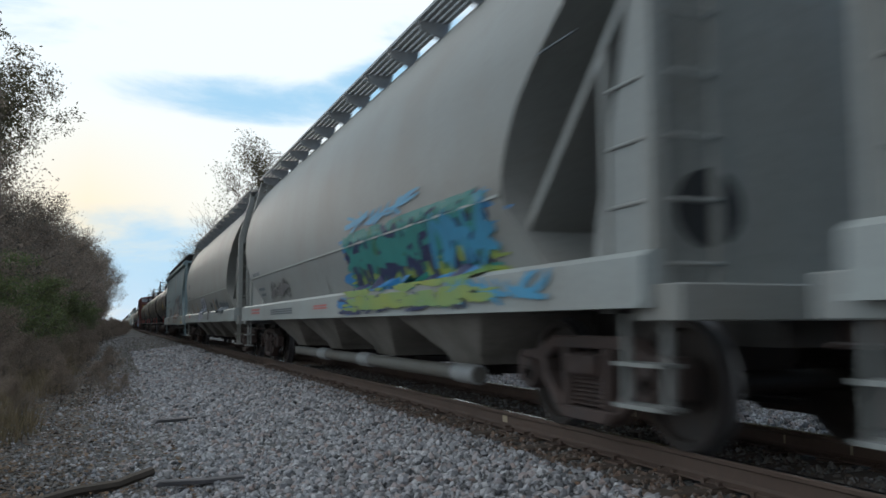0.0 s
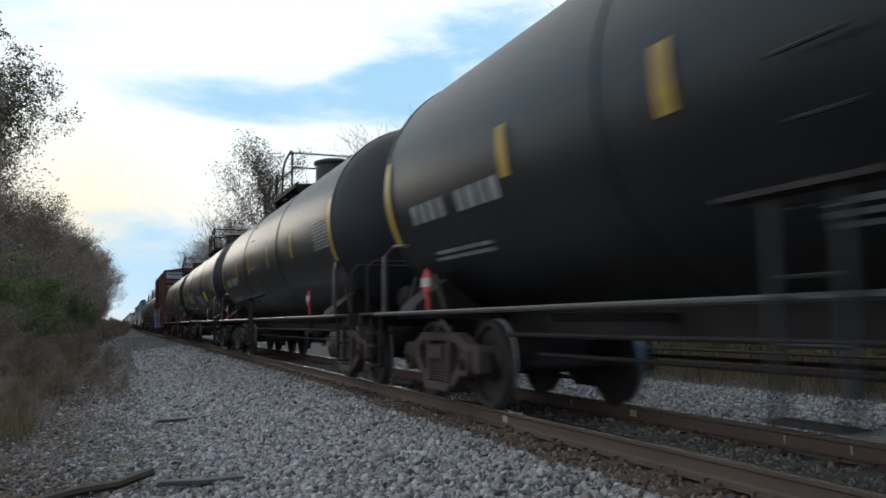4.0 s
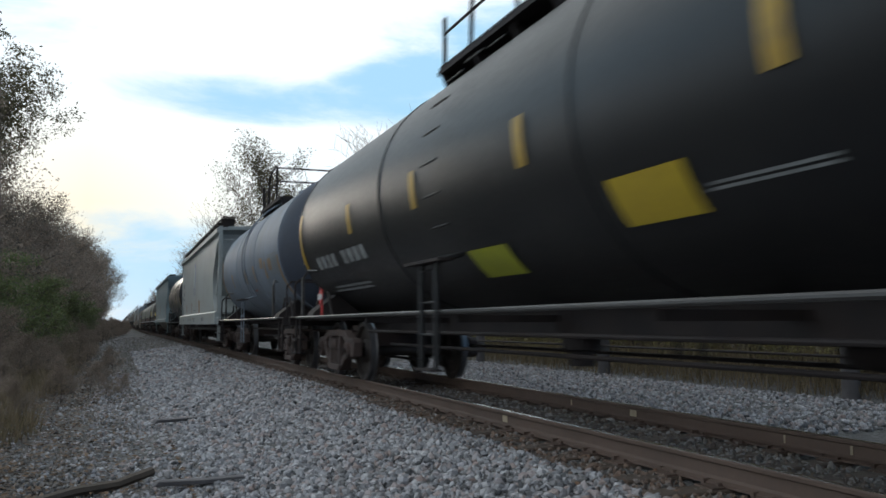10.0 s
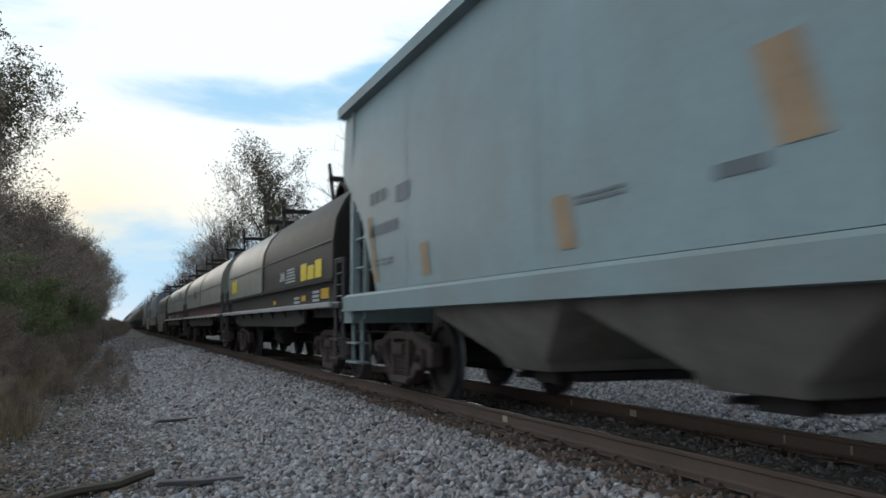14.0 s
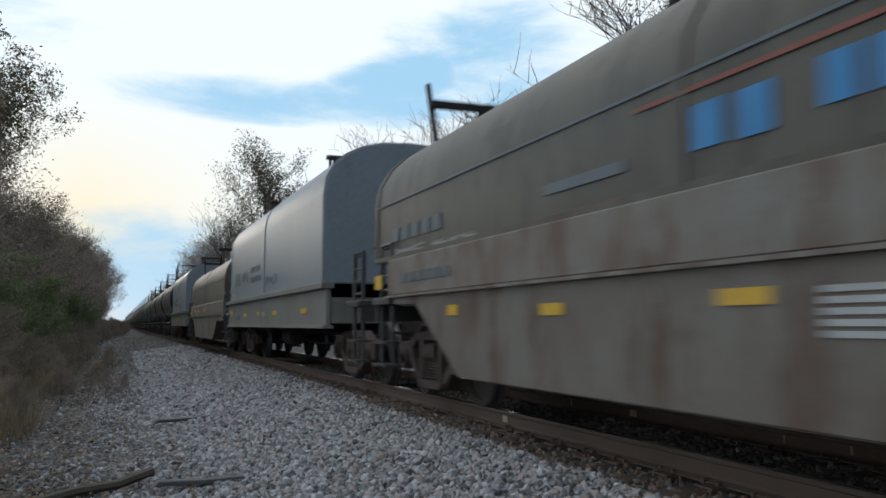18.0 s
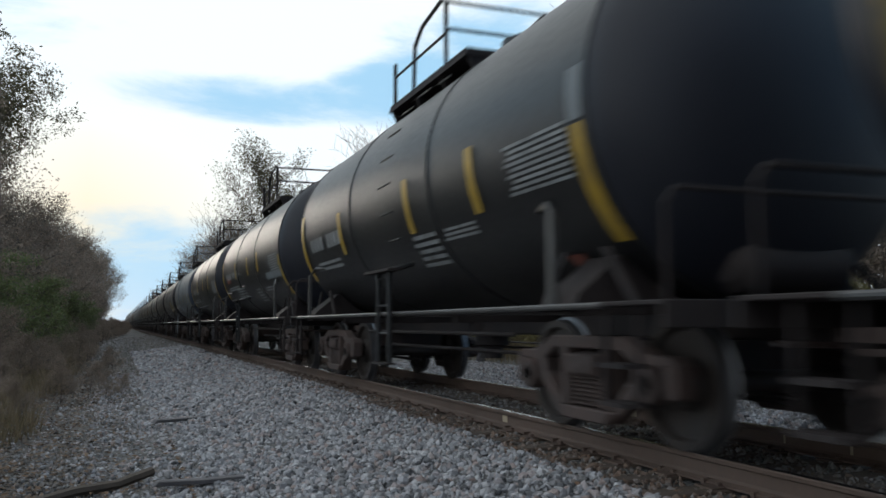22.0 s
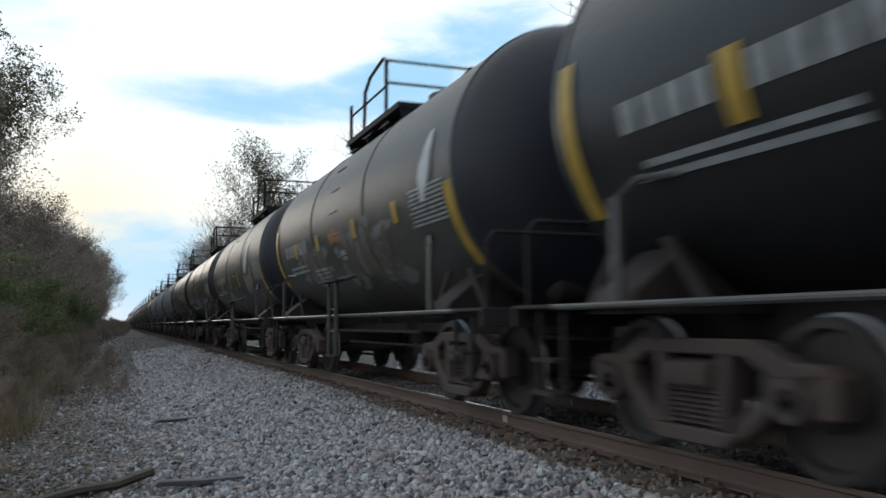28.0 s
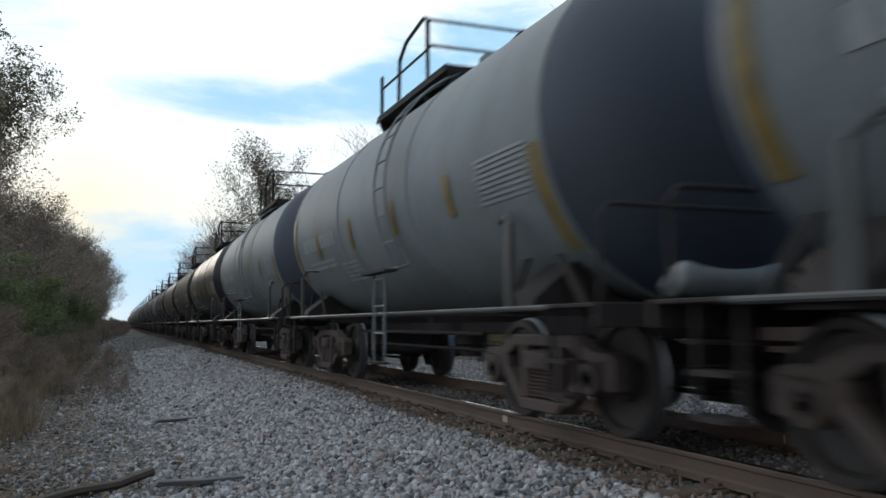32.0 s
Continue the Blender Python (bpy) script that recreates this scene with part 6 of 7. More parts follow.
def small_marks(st, word=(2.0, 4.2, -16, -8), refl=(3.05, 1.0, -1.0, -2.85), angles=(-22, -6), words="stencil", data=(1.1, 2.1, -41, -27, 5), mat="yellow", block=(-22, -5)):
    y0, y1, a0, a1 = word
    return ends_marks(st, block=block, words=words, mat=mat) + reflectors(refl, *angles, mat) + [("word", words, y0, y1, a0, a1, 9), ("lines", words, y0 + 0.3, y1 - 0.1, a0 - 13, a1 - 14, 2), ("lines", words, *data)]


BLACK_BIG = {"shell": "tank_black", "placard": True, "label": "black tank car with yellow reflectors and top platform"}


def build_train():
    def mid(a, b):
        return (a + b) / 2, b - a

    cars = []

    def put(kind, a, b, spec):
        place, L = mid(a, b)
        cars.append((kind(place, L, spec), place))

    pale = {"round": True, "paint": "hopper_pale", "sill_paint": "hopper_white", "galv": True, "bays": 4}
    put(hopper_car, -278.0, -259.0, dict(pale, pipe=True, label="pale grey round-sided covered hopper car", marks=[("sill", "red_paint", -1.0, 7.5, 1.08, 1.16), ("bars", "black", 4.0, 6.0, 2.7, 3.3, 2, 5)]))
    put(hopper_car, -259.0, -240.0, dict(pale, pipe=True, label="pale grey round-sided covered hopper with blue graffiti", marks=[
        ("cloud", "spray_blue", -6.5, -1.3, 1.34, 2.2, 11, 16), ("cloud", "spray_teal", -6.2, -1.7, 1.3, 2.15, 15, 18), ("cloud", "spray_lime", -6.4, -1.6, 1.27, 1.6, 18, 14), ("spray", "spray_green", -6.2, -1.6, 1.4, 2.1, 12, 34), ("spray", "spray_navy", -6.3, -1.5, 1.3, 2.1, 17, 40), ("spray", "spray_teal", -6.3, -1.5, 1.5, 2.1, 28, 30), ("spray", "spray_cyan", -6.4, -4.9, 1.38, 2.1, 19, 16), ("spray", "spray_cyan", -7.6, -5.4, 1.04, 1.3, 89, 14), ("cloud", "spray_lime", -6.6, -1.7, 1.06, 1.24, 13, 22), ("spray", "spray_navy", -6.2, -1.5, 1.0, 1.24, 16, 26), ("cloud", "spray_blue", -2.2, -1.4, 1.0, 1.24, 14, 4), ("spray", "spray_cyan", -4.6, -1.7, 2.1, 2.35, 29, 16),
        ("bars", "coil_dark", 6.3, 7.25, 2.1, 2.4, 1, 4), ("bars", "coil_dark", 6.2, 7.2, 1.98, 2.06, 1, 5), ("bars", "coil_dark", 5.9, 6.7, 1.64, 1.7), ("bars", "coil_dark", 5.9, 6.5, 1.52, 1.57), ("spray", "spray_smudge", 3.2, 5.2, 1.36, 1.8, 20, 12), ("sill", "red_paint", -0.55, 0.35, 1.12, 1.20, 2), ("sill", "red_paint", 5.9, 7.1, 1.12, 1.26, 2), ("sill", "coil_dark", 2.2, 4.4, 1.08, 1.2, 3)]))
    put(hopper_car, -239.9, -220.5, dict(pale, paint="hopper_tan", label="cream round-sided covered hopper with faded graffiti", marks=[
        ("bars", "coil_dark", 6.63, 7.36, 2.38, 2.62, 1, 4), ("bars", "coil_dark", 6.42, 7.36, 2.0, 2.24, 1, 5), ("bars", "coil_dark", 5.6, 5.9, 2.42, 2.44), ("bars", "coil_dark", 5.6, 5.9, 2.17, 2.19), ("bars", "coil_dark", 6.35, 6.7, 1.48, 1.62, 2),
        ("bars", "orange_rust", 5.65, 5.87, 1.35, 1.75, 1, 1, 0.9), ("bars", "orange_rust", 3.6, 3.85, 1.4, 1.75, 1, 1, 0.5), ("bars", "orange_rust", -0.15, 0.1, 1.36, 1.72, 1, 1, 0.9), ("bars", "orange_rust", -2.95, -2.7, 1.36, 1.74, 1, 1, 0.9),
        ("cloud", "spray_lilac", 0.0, 1.7, 1.08, 1.9, 21, 9), ("spray", "coil_dark", -0.2, 1.8, 1.1, 1.9, 23, 12), ("spray", "black", -2.15, -1.4, 1.36, 1.68, 24, 12), ("cloud", "spray_smudge", -2.45, -1.85, 1.05, 1.3, 25, 5), ("cloud", "coil_dark", -3.9, -3.25, 1.42, 1.72, 26, 5), ("spray", "black", -3.95, -3.2, 1.4, 1.74, 27, 10), ("cloud", "coil_dark", -5.1, -4.3, 1.36, 1.6, 22, 5), ("spray", "coil_dark", -6.5, -4.6, 1.15, 1.66, 30, 12), ("sill", "red_paint", 5.7, 6.55, 1.17, 1.30, 2)]))
    put(hopper_car, -220.2, -201.8, {"round": False, "low": True, "paint": "hopper_blue", "sill_paint": "hopper_white", "bays": 3, "label": "pale blue flat-sided covered hopper with brown graffiti", "logo": (-1.2, 3.15, "hopper_white", "hopper_tan"), "marks": [
        ("cloud", "hopper_white", -7.0, 4.3, 0.95, 1.36, 32, 30), ("cloud", "spray_brown", -4.8, -0.8, 1.0, 2.3, 31, 22), ("spray", "hopper_white", -4.7, -0.7, 1.3, 2.3, 36, 26), ("cloud", "spray_brown", -4.6, -1.0, 0.95, 1.22, 37, 16), ("spray", "hopper_white", -5.0, -0.9, 0.92, 1.25, 39, 26), ("cloud", "coil_dark", -5.3, -4.4, 1.3, 1.9, 40, 5), ("spray", "coil_dark", -5.5, -0.4, 1.4, 2.5, 63, 16), ("cloud", "spray_tan", 1.4, 3.9, 0.98, 1.85, 33, 14), ("spray", "hopper_tan", 1.4, 3.9, 1.0, 1.75, 38, 20), ("spray", "coil_dark", 1.3, 4.0, 0.96, 1.9, 34, 22),
        ("bars", "coil_dark", 4.1, 6.4, 2.24, 2.36, 1, 3), ("bars", "coil_dark", 5.2, 6.3, 1.9, 2.02, 2), ("bars", "coil_dark", -0.4, 0.5, 1.4, 2.0, 3, 2), ("bars", "black", -5.72, -5.3, 1.68, 1.98), ("bars", "coil_dark", -6.6, -6.0, 1.4, 1.95, 4), ("sill", "spray_smudge", 0.0, 0.36, 0.99, 1.17), ("sill", "yellow_refl", -7.95, -7.05, 0.93, 1.02), ("sill", "yellow_refl", 7.2, 7.6, 0.94, 1.02), ("sill", "yellow_refl", 4.8, 5.2, 0.94, 1.03), ("sill", "yellow_refl", 2.45, 2.95, 0.92, 1.03), ("sill", "yellow_refl", 0.4, 0.85, 0.93, 1.03), ("sill", "yellow_refl", -1.9, -1.5, 0.94, 1.03), ("sill", "yellow_refl", -3.9, -3.5, 0.94, 1.03)]})
    data = ("lines", "stencil", 0.2, 0.85, -50, -41, 3)
    put(tank_car, -201.9, -184.5, dict(BLACK_BIG, marks=big_marks(7.25) + sign_mark(-4.1, -3.3, -20, -4) + [data, ("lines", "stencil", -5.6, -4.5, -37, -29, 3)]))
    put(tank_car, -184.5, -167.1, dict(BLACK_BIG, marks=big_marks(7.25) + [data]))
    put(tank_car, -167.1, -149.8, dict(BLACK_BIG, ladder_y=0.75, marks=big_marks(7.2) + sign_mark(-3.85, -3.05, -29.5, -15) + [data, ("lines", "stencil", -5.65, -4.55, -37, -29, 3), ("lines", "stencil", -6.4, -5.7, -36, -25, 2),
        ("spray", "stencil", 2.0, 3.75, 1.75, 2.33, 41, 15), ("cloud", "tank_grey", 2.0, 3.4, 1.85, 2.2, 49, 5), ("spray", "stencil", -2.6, -0.25, 1.55, 2.15, 42, 20)]))
    put(tank_car, -149.8, -132.9, dict(BLACK_BIG, ladder_y=0.95, marks=big_marks(7.0, (4.0, 6.7, -19, -11), (4.6, 2.0, -0.75, -3.4), (-6, 11), (-30, 10)) + sign_mark(-3.5, -2.7, -20, -5) + [("lines", "stencil", -0.3, 0.5, -57, -47, 3), ("lines", "stencil", -1.7, -0.75, -34, -30, 1)]))
    put(box_car, -133.2, -116.3, {"label": "rusty red exterior-post box car with bright graffiti", "marks": [
        ("cloud", "spray_teal", 1.6, 5.95, 1.2, 2.12, 53, 26), ("cloud", "spray_blue", 1.15, 5.8, 0.68, 1.9, 51, 34), ("cloud", "spray_lilac", 1.3, 5.5, 0.98, 1.92, 52, 30), ("spray", "spray_cyan", 1.3, 5.7, 0.95, 1.9, 60, 60), ("spray", "spray_lilac", 1.3, 5.5, 1.0, 1.95, 45, 60), ("cloud", "spray_blue", 1.15, 5.6, 0.64, 0.86, 58, 26), ("spray", "spray_navy", 1.3, 5.2, 1.1, 1.8, 50, 14), ("spray", "spray_pink", 1.4, 5.4, 0.95, 1.3, 46, 30), ("cloud", "spray_teal", 1.7, 3.4, 1.92, 2.12, 44, 8),
        ("cloud", "spray_smudge", -5.0, -1.1, 0.66, 1.75, 54, 22), ("cloud", "spray_purple", -4.9, -3.6, 0.75, 1.9, 57, 9), ("cloud", "spray_purple", -2.6, -1.6, 0.8, 1.9, 64, 8), ("cloud", "spray_mustard", -2.0, -1.4, 0.7, 1.7, 55, 5), ("cloud", "spray_mustard", -3.5, -3.0, 0.8, 1.6, 67, 4), ("cloud", "spray_mustard", -4.6, -4.2, 0.8, 1.7, 68, 4), ("cloud", "spray_navy", -2.5, -2.1, 0.75, 1.2, 69, 4), ("cloud", "spray_navy", -3.9, -3.6, 0.9, 2.0, 70, 3), ("cloud", "spray_navy", -2.9, -2.6, 0.9, 1.8, 83, 3), ("spray", "spray_tan", -4.8, -1.2, 0.7, 1.3, 48, 45), ("spray", "spray_navy", -4.8, -1.2, 0.9, 1.85, 59, 50), ("spray", "spray_purple", -5.0, -1.0, 0.8, 1.95, 61, 50), ("spray", "spray_smudge", -4.9, -1.0, 1.7, 2.15, 56, 40), ("spray", "spray_smudge", -1.5, -0.8, 0.8, 1.7, 62, 10), ("bars", "spray_rust", -0.78, -0.5, 1.4, 1.86),
        ("bars", "stencil", 1.3, 1.7, 3.5, 3.66, 2, 3), ("bars", "stencil", -0.3, 0.3, 2.35, 2.5, 1, 2), ("bars", "stencil", -0.45, 0.05, 2.12, 2.2), ("bars", "stencil", -5.87, -5.16, 1.85, 2.43, 5), ("bars", "stencil", -0.2, 0.2, 1.4, 1.75, 4), ("bars", "stencil", 6.3, 7.1, 1.72, 1.92, 1, 3), ("bars", "stencil", 6.9, 7.2, 2.02, 2.18), ("bars", "yellow_refl", -6.6, -6.17, 1.02, 1.15)]})
    late = dict(BLACK_BIG, placard=True, gap=1.15)
    put(tank_car, -115.3, -97.8, dict(late, ladder_y=-0.55, marks=big_marks(7.6, (3.8, 6.7, -31, -23), (4.3, 1.6, -1.05, -3.8)) + sign_mark(-3.15, -2.35, -40, -25) + [("lines", "stencil", -4.5, -3.25, -34, -29, 2)]))
    put(tank_car, -97.8, -80.8, dict(late, ladder_y=0.3, marks=big_marks(7.35, (3.5, 6.5, -29, -21), (3.9, 1.1, -1.6, -4.5), (-14, 2)) + sign_mark(-3.55, -2.7, -40, -25.5) + [("panel", "sign_lime", -0.7, 0.2, -51, -37), ("lines", "stencil", -4.65, -3.65, -35, -32, 2)]))
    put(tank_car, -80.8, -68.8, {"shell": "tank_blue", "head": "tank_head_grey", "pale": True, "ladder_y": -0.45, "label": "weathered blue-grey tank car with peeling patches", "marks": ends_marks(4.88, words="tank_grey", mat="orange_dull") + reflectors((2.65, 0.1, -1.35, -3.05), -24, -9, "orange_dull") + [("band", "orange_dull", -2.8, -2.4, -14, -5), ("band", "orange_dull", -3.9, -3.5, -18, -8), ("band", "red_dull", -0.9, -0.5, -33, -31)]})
    put(hopper_car, -69.5, -51.3, {"round": False, "paint": "hopper_white", "bays": 3, "label": "off-white flat-sided covered hopper with faded emblem", "logo": (0.85, 2.95, "emblem_blue", "emblem_pale"), "marks": [
        ("bars", "orange_rust", 4.7, 4.95, 1.42, 1.78, 1, 1, 0.3), ("bars", "orange_rust", 1.85, 2.1, 1.4, 1.83, 1, 1, 0.3), ("bars", "orange_rust", -1.95, -1.3, 1.35, 1.85, 1, 1, 0.3), ("bars", "emblem_faded", 0.1, 1.34, 2.1, 2.42, 1, 6), ("bars", "coil_dark", 6.4, 6.95, 2.62, 2.82), ("bars", "coil_dark", 6.4, 6.95, 2.24, 2.4), ("bars", "coil_dark", 6.4, 6.95, 2.04, 2.14), ("bars", "coil_dark", 0.1, 1.06, 1.45, 1.48),
        ("sill", "coil_dark", 2.34, 2.76, 1.03, 1.16, 3), ("sill", "coil_dark", 1.1, 1.66, 1.03, 1.16, 4), ("sill", "orange_rust", 0.3, 0.56, 1.06, 1.17), ("sill", "coil_dark", -0.65, -0.08, 1.0, 1.16, 4), ("sill", "coil_dark", 5.4, 5.9, 1.08, 1.16, 2), ("sill", "coil_dark", -4.5, -3.6, 1.03, 1.16, 3)]})
    put(tank_car, -50.9, -38.8, {"shell": "tank_gloss", "ladder_y": 0.4, "label": "glossy black tank car with white stencils", "marks": small_marks(4.93, (2.15, 4.3, -17, -8), (1.8, -0.4, -1.8), (-26, -9), block=(-18, 2)) + [
        ("panel", "red_pale", -0.08, 0.32, -34, -30), ("panel", "frame_black", -3.9, -0.95, 14, 22), ("spray", "stencil", 0.8, 3.8, 1.35, 1.62, 43, 14), ("lines", "stencil", -1.0, -0.3, -44, -26, 5), ("lines", "stencil", -2.4, -1.5, -31, -26, 2)]})
    put(hopper_car, -39.2, -19.9, {"round": False, "paint": "hopper_blue", "sill_paint": "hopper_blue", "sill_low": 1.09, "angular": True, "bays": 4, "label": "light blue flat-sided covered hopper with tan patches", "marks": [
        ("bars", "orange_rust", 7.46, 7.66, 1.4, 2.25, 1, 1, 0.4), ("bars", "coil_dark", 7.2, 7.95, 2.4, 2.55, 1, 3), ("bars", "coil_dark", 6.7, 7.88, 1.98, 2.12, 1, 6), ("bars", "coil_dark", 6.9, 7.7, 1.6, 1.7, 2, 3), ("bars", "orange_rust", -7.42, -7.2, 1.5, 2.3, 1, 1, 0.1), ("bars", "orange_rust", 2.6, 2.85, 1.42, 1.82, 1, 1, 0.3), ("bars", "orange_rust", 5.6, 5.85, 1.4, 1.75, 1, 1, 0.3), ("bars", "orange_rust", 0.3, 0.62, 1.75, 2.3, 1, 1, 0.3), ("bars", "coil_dark", 6.3, 6.8, 2.3, 2.5, 1), ("bars", "coil_dark", 2.0, 2.6, 1.72, 1.8, 2), ("bars", "coil_dark", 0.7, 1.1, 1.66, 1.74), ("sill", "white", -1.2, -0.2, 1.05, 1.2)]})
    hoods2 = ["coil_brown", "coil_grey"]
    put(coil_car, -20.5, -5.2, {"kind": "trough", "body": "coil_brown", "hoods": hoods2, "label": "dirty brown coil car with one brown and one grey cover", "marks": [
        ("bars", "yellow_bright", -5.7, -5.2, 1.66, 1.96, 1.425), ("bars", "yellow_bright", -5.1, -4.6, 1.66, 1.90, 1.425), ("bars", "yellow_bright", -4.5, -4.0, 1.66, 1.96, 1.425), ("slant", "white", -3.5, -2.5, 1.68, 1.97, 1.425, 5), ("spray", "white", -2.4, -1.9, 1.7, 1.95, 1.425, 81, 5), ("bars", "yellow_refl", -6.05, -5.5, 1.30, 1.47, 1.385), ("bars", "white", -5.35, -4.85, 1.27, 1.48, 1.385, 3), ("bars", "yellow_refl", -4.25, -3.9, 1.3, 1.4, 1.385), ("bars", "white", -3.7, -3.2, 1.27, 1.42, 1.385, 2), ("bars", "yellow_refl", -1.2, -0.9, 1.3, 1.38, 1.385), ("slant", "white", 3.6, 4.4, 2.62, 2.8, 1.28, 4), ("bars", "yellow_bright", 4.9, 5.9, 1.75, 2.1, 1.425)]})
    put(coil_car, -5.2, 11.4, {"kind": "trough", "body": "coil_red", "hoods": ["coil_grey"], "label": "rust-red coil car with two dull grey covers", "marks": [("slant", "black", 2.0, 3.2, 2.0, 2.3, 1.44, 4)]})
    put(coil_car, 11.4, 28.8, {"kind": "trough", "body": "coil_red", "hoods": ["coil_grey"], "label": "red-bodied coil car with two pale grey covers", "marks": [
        ("bars", "yellow", 6.97, 7.5, 1.27, 1.43, 1.385), ("slant", "coil_dark", -5.4, -3.4, 2.30, 2.65, 1.412, 4), ("slant", "coil_dark", 3.0, 5.3, 2.30, 2.65, 1.412, 5), ("bars", "yellow", -0.68, -0.14, 1.69, 1.79, 1.425), ("bars", "yellow", 7.0, 7.3, 1.72, 1.80, 1.425), ("bars", "white", 4.4, 6.0, 1.27, 1.44, 1.385, 1, 7), ("bars", "coil_grey", 1.85, 2.9, 1.30, 1.47, 1.385, 1, 2), ("bars", "coil_grey", -2.6, -1.2, 1.30, 1.44, 1.385, 1, 2),
        ("bars", "yellow", -1.06, -0.58, 0.98, 1.06, 1.485), ("bars", "yellow", 1.09, 1.5, 0.98, 1.06, 1.485), ("bars", "yellow", 4.16, 4.6, 0.98, 1.06, 1.485), ("bars", "yellow", -3.6, -3.15, 0.98, 1.06, 1.485)]})
    tan = {"kind": "tub", "body": "coil_tub", "hoods": ["coil_tan"]}
    put(coil_car, 28.8, 42.6, dict(tan, label="tan deep-bellied coil car with rust-stained tub", marks=[
        ("bars", "spray_blue", 0.02, 0.28, 1.87, 2.13, 1.446), ("bars", "spray_blue", -0.36, -0.1, 1.86, 2.12, 1.446), ("bars", "spray_blue", -1.2, -0.6, 1.9, 2.14, 1.446, 1, 2), ("bars", "spray_blue", -3.6, -1.6, 1.9, 2.12, 1.446, 1, 5), ("bars", "coil_dark", 4.4, 6.1, 1.86, 2.02, 1.446, 1, 5), ("bars", "coil_dark", 1.0, 2.1, 1.87, 1.95, 1.446), ("bars", "red_dull", 1.0, 2.3, 1.68, 1.71, 1.446), ("bars", "red_dull", -2.6, 0.85, 2.22, 2.25, 1.446),
        ("spray", "hopper_pale", 4.9, 5.9, 1.68, 1.78, 1.446, 71, 8), ("spray", "hopper_pale", 3.5, 4.6, 1.68, 1.76, 1.446, 72, 8), ("bars", "yellow_refl", 3.84, 4.1, 0.97, 1.07, 1.485), ("bars", "yellow_refl", 1.78, 2.12, 0.95, 1.04, 1.485), ("bars", "yellow_refl", -0.34, 0.06, 0.98, 1.07, 1.485), ("bars", "white", -1.3, -0.68, 0.82, 1.08, 1.485, 5), ("bars", "yellow_refl", -2.4, -1.9, 0.95, 1.04, 1.485), ("bars", "yellow_refl", 6.26, 6.55, 1.31, 1.48, 1.505), ("bars", "coil_dark", 4.0, 5.6, 1.36, 1.46, 1.505, 1, 6)]))
    silver = {"kind": "tall", "body": "coil_side", "hoods": ["coil_silver"]}
    marks_silver = [("slant", "coil_dark", 4.85, 6.0, 1.93, 2.27, 1.466, 5), ("spray", "coil_dark", 3.35, 4.6, 1.92, 2.25, 1.466, 91, 10), ("bars", "coil_dark", 1.6, 3.07, 2.14, 2.27, 1.466, 1, 8), ("bars", "coil_dark", 1.46, 3.07, 1.9, 2.03, 1.466, 1, 8),
                    ("bars", "yellow_refl", 6.1, 6.4, 1.66, 1.73, 1.466), ("bars", "yellow_refl", 6.0, 6.4, 1.12, 1.26, 1.525), ("bars", "yellow_refl", 3.2, 3.7, 1.08, 1.16, 1.525), ("bars", "yellow_refl", 1.12, 1.5, 1.09, 1.17, 1.525), ("bars", "white", 0.4, 0.74, 1.07, 1.17, 1.525, 3), ("bars", "yellow_refl", -1.1, -0.62, 1.07, 1.16, 1.525), ("bars", "yellow_refl", -4.0, -3.5, 1.07, 1.16, 1.525), ("bars", "coil_dark", 4.4, 5.4, 1.0, 1.12, 1.525, 1, 5), ("spray", "coil_dark", -0.9, 0.9, 1.72, 1.95, 1.466, 92, 10)]
    put(coil_car, 42.6, 58.0, dict(silver, label="silver-grey coil car with one tall cover", marks=marks_silver))
    put(coil_car, 58.0, 71.9, dict(tan, label="tan coil car with striped cover and deep tub", marks=[
        ("slant", "coil_dark", 4.6, 5.7, 1.7, 1.97, 1.446, 5), ("spray", "coil_dark", 3.6, 4.5, 1.75, 2.05, 1.446, 73, 10), ("bars", "yellow_refl", 5.65, 6.0, 1.3, 1.43, 1.505), ("bars", "yellow_refl", 3.5, 3.9, 1.38, 1.46, 1.505), ("bars", "yellow_refl", 2.0, 2.45, 1.38, 1.46, 1.505), ("bars", "yellow_refl", -0.4, 0.1, 1.38, 1.46, 1.505), ("bars", "coil_dark", 4.2, 5.2, 1.3, 1.42, 1.505, 1, 5), ("bars", "yellow_dull", 5.6, 6.0, 1.7, 1.76, 1.446)]))
    put(coil_car, 71.9, 86.2, dict(silver, label="silver-grey coil car with tall smooth cover", marks=marks_silver))
    cuts = [87.1, 99.35, 111.6, 123.75, 135.65, 147.65, 159.75, 171.75, 183.8, 195.8, 207.85, 220.0, 232.0, 243.6, 255.5, 267.6, 279.7]
    looks = ["tank_dust", "tank_black", "tank_black", "tank_black", "tank_grey", "tank_dust", "tank_dust", "tank_black", "tank_black", "tank_dust", "tank_dust", "tank_black", "tank_black", "tank_grey", "tank_grey", "tank_grey"]
    while len(cuts) < 40:
        cuts.append(cuts[-1] + 12.03)
    rest = ["tank_dust", "tank_brown", "tank_grey", "tank_dust", "tank_black", "tank_brown"]
    labels = {"tank_dust": "grimy dark tank car with dust-streaked shell", "tank_black": "black tank car with white stencilling and yellow bands", "tank_brown": "brown dust-covered tank car with streaked shell", "tank_grey": "dusty grey tank car with faded yellow bands"}
    st, st_ = 4.9, "stencil"
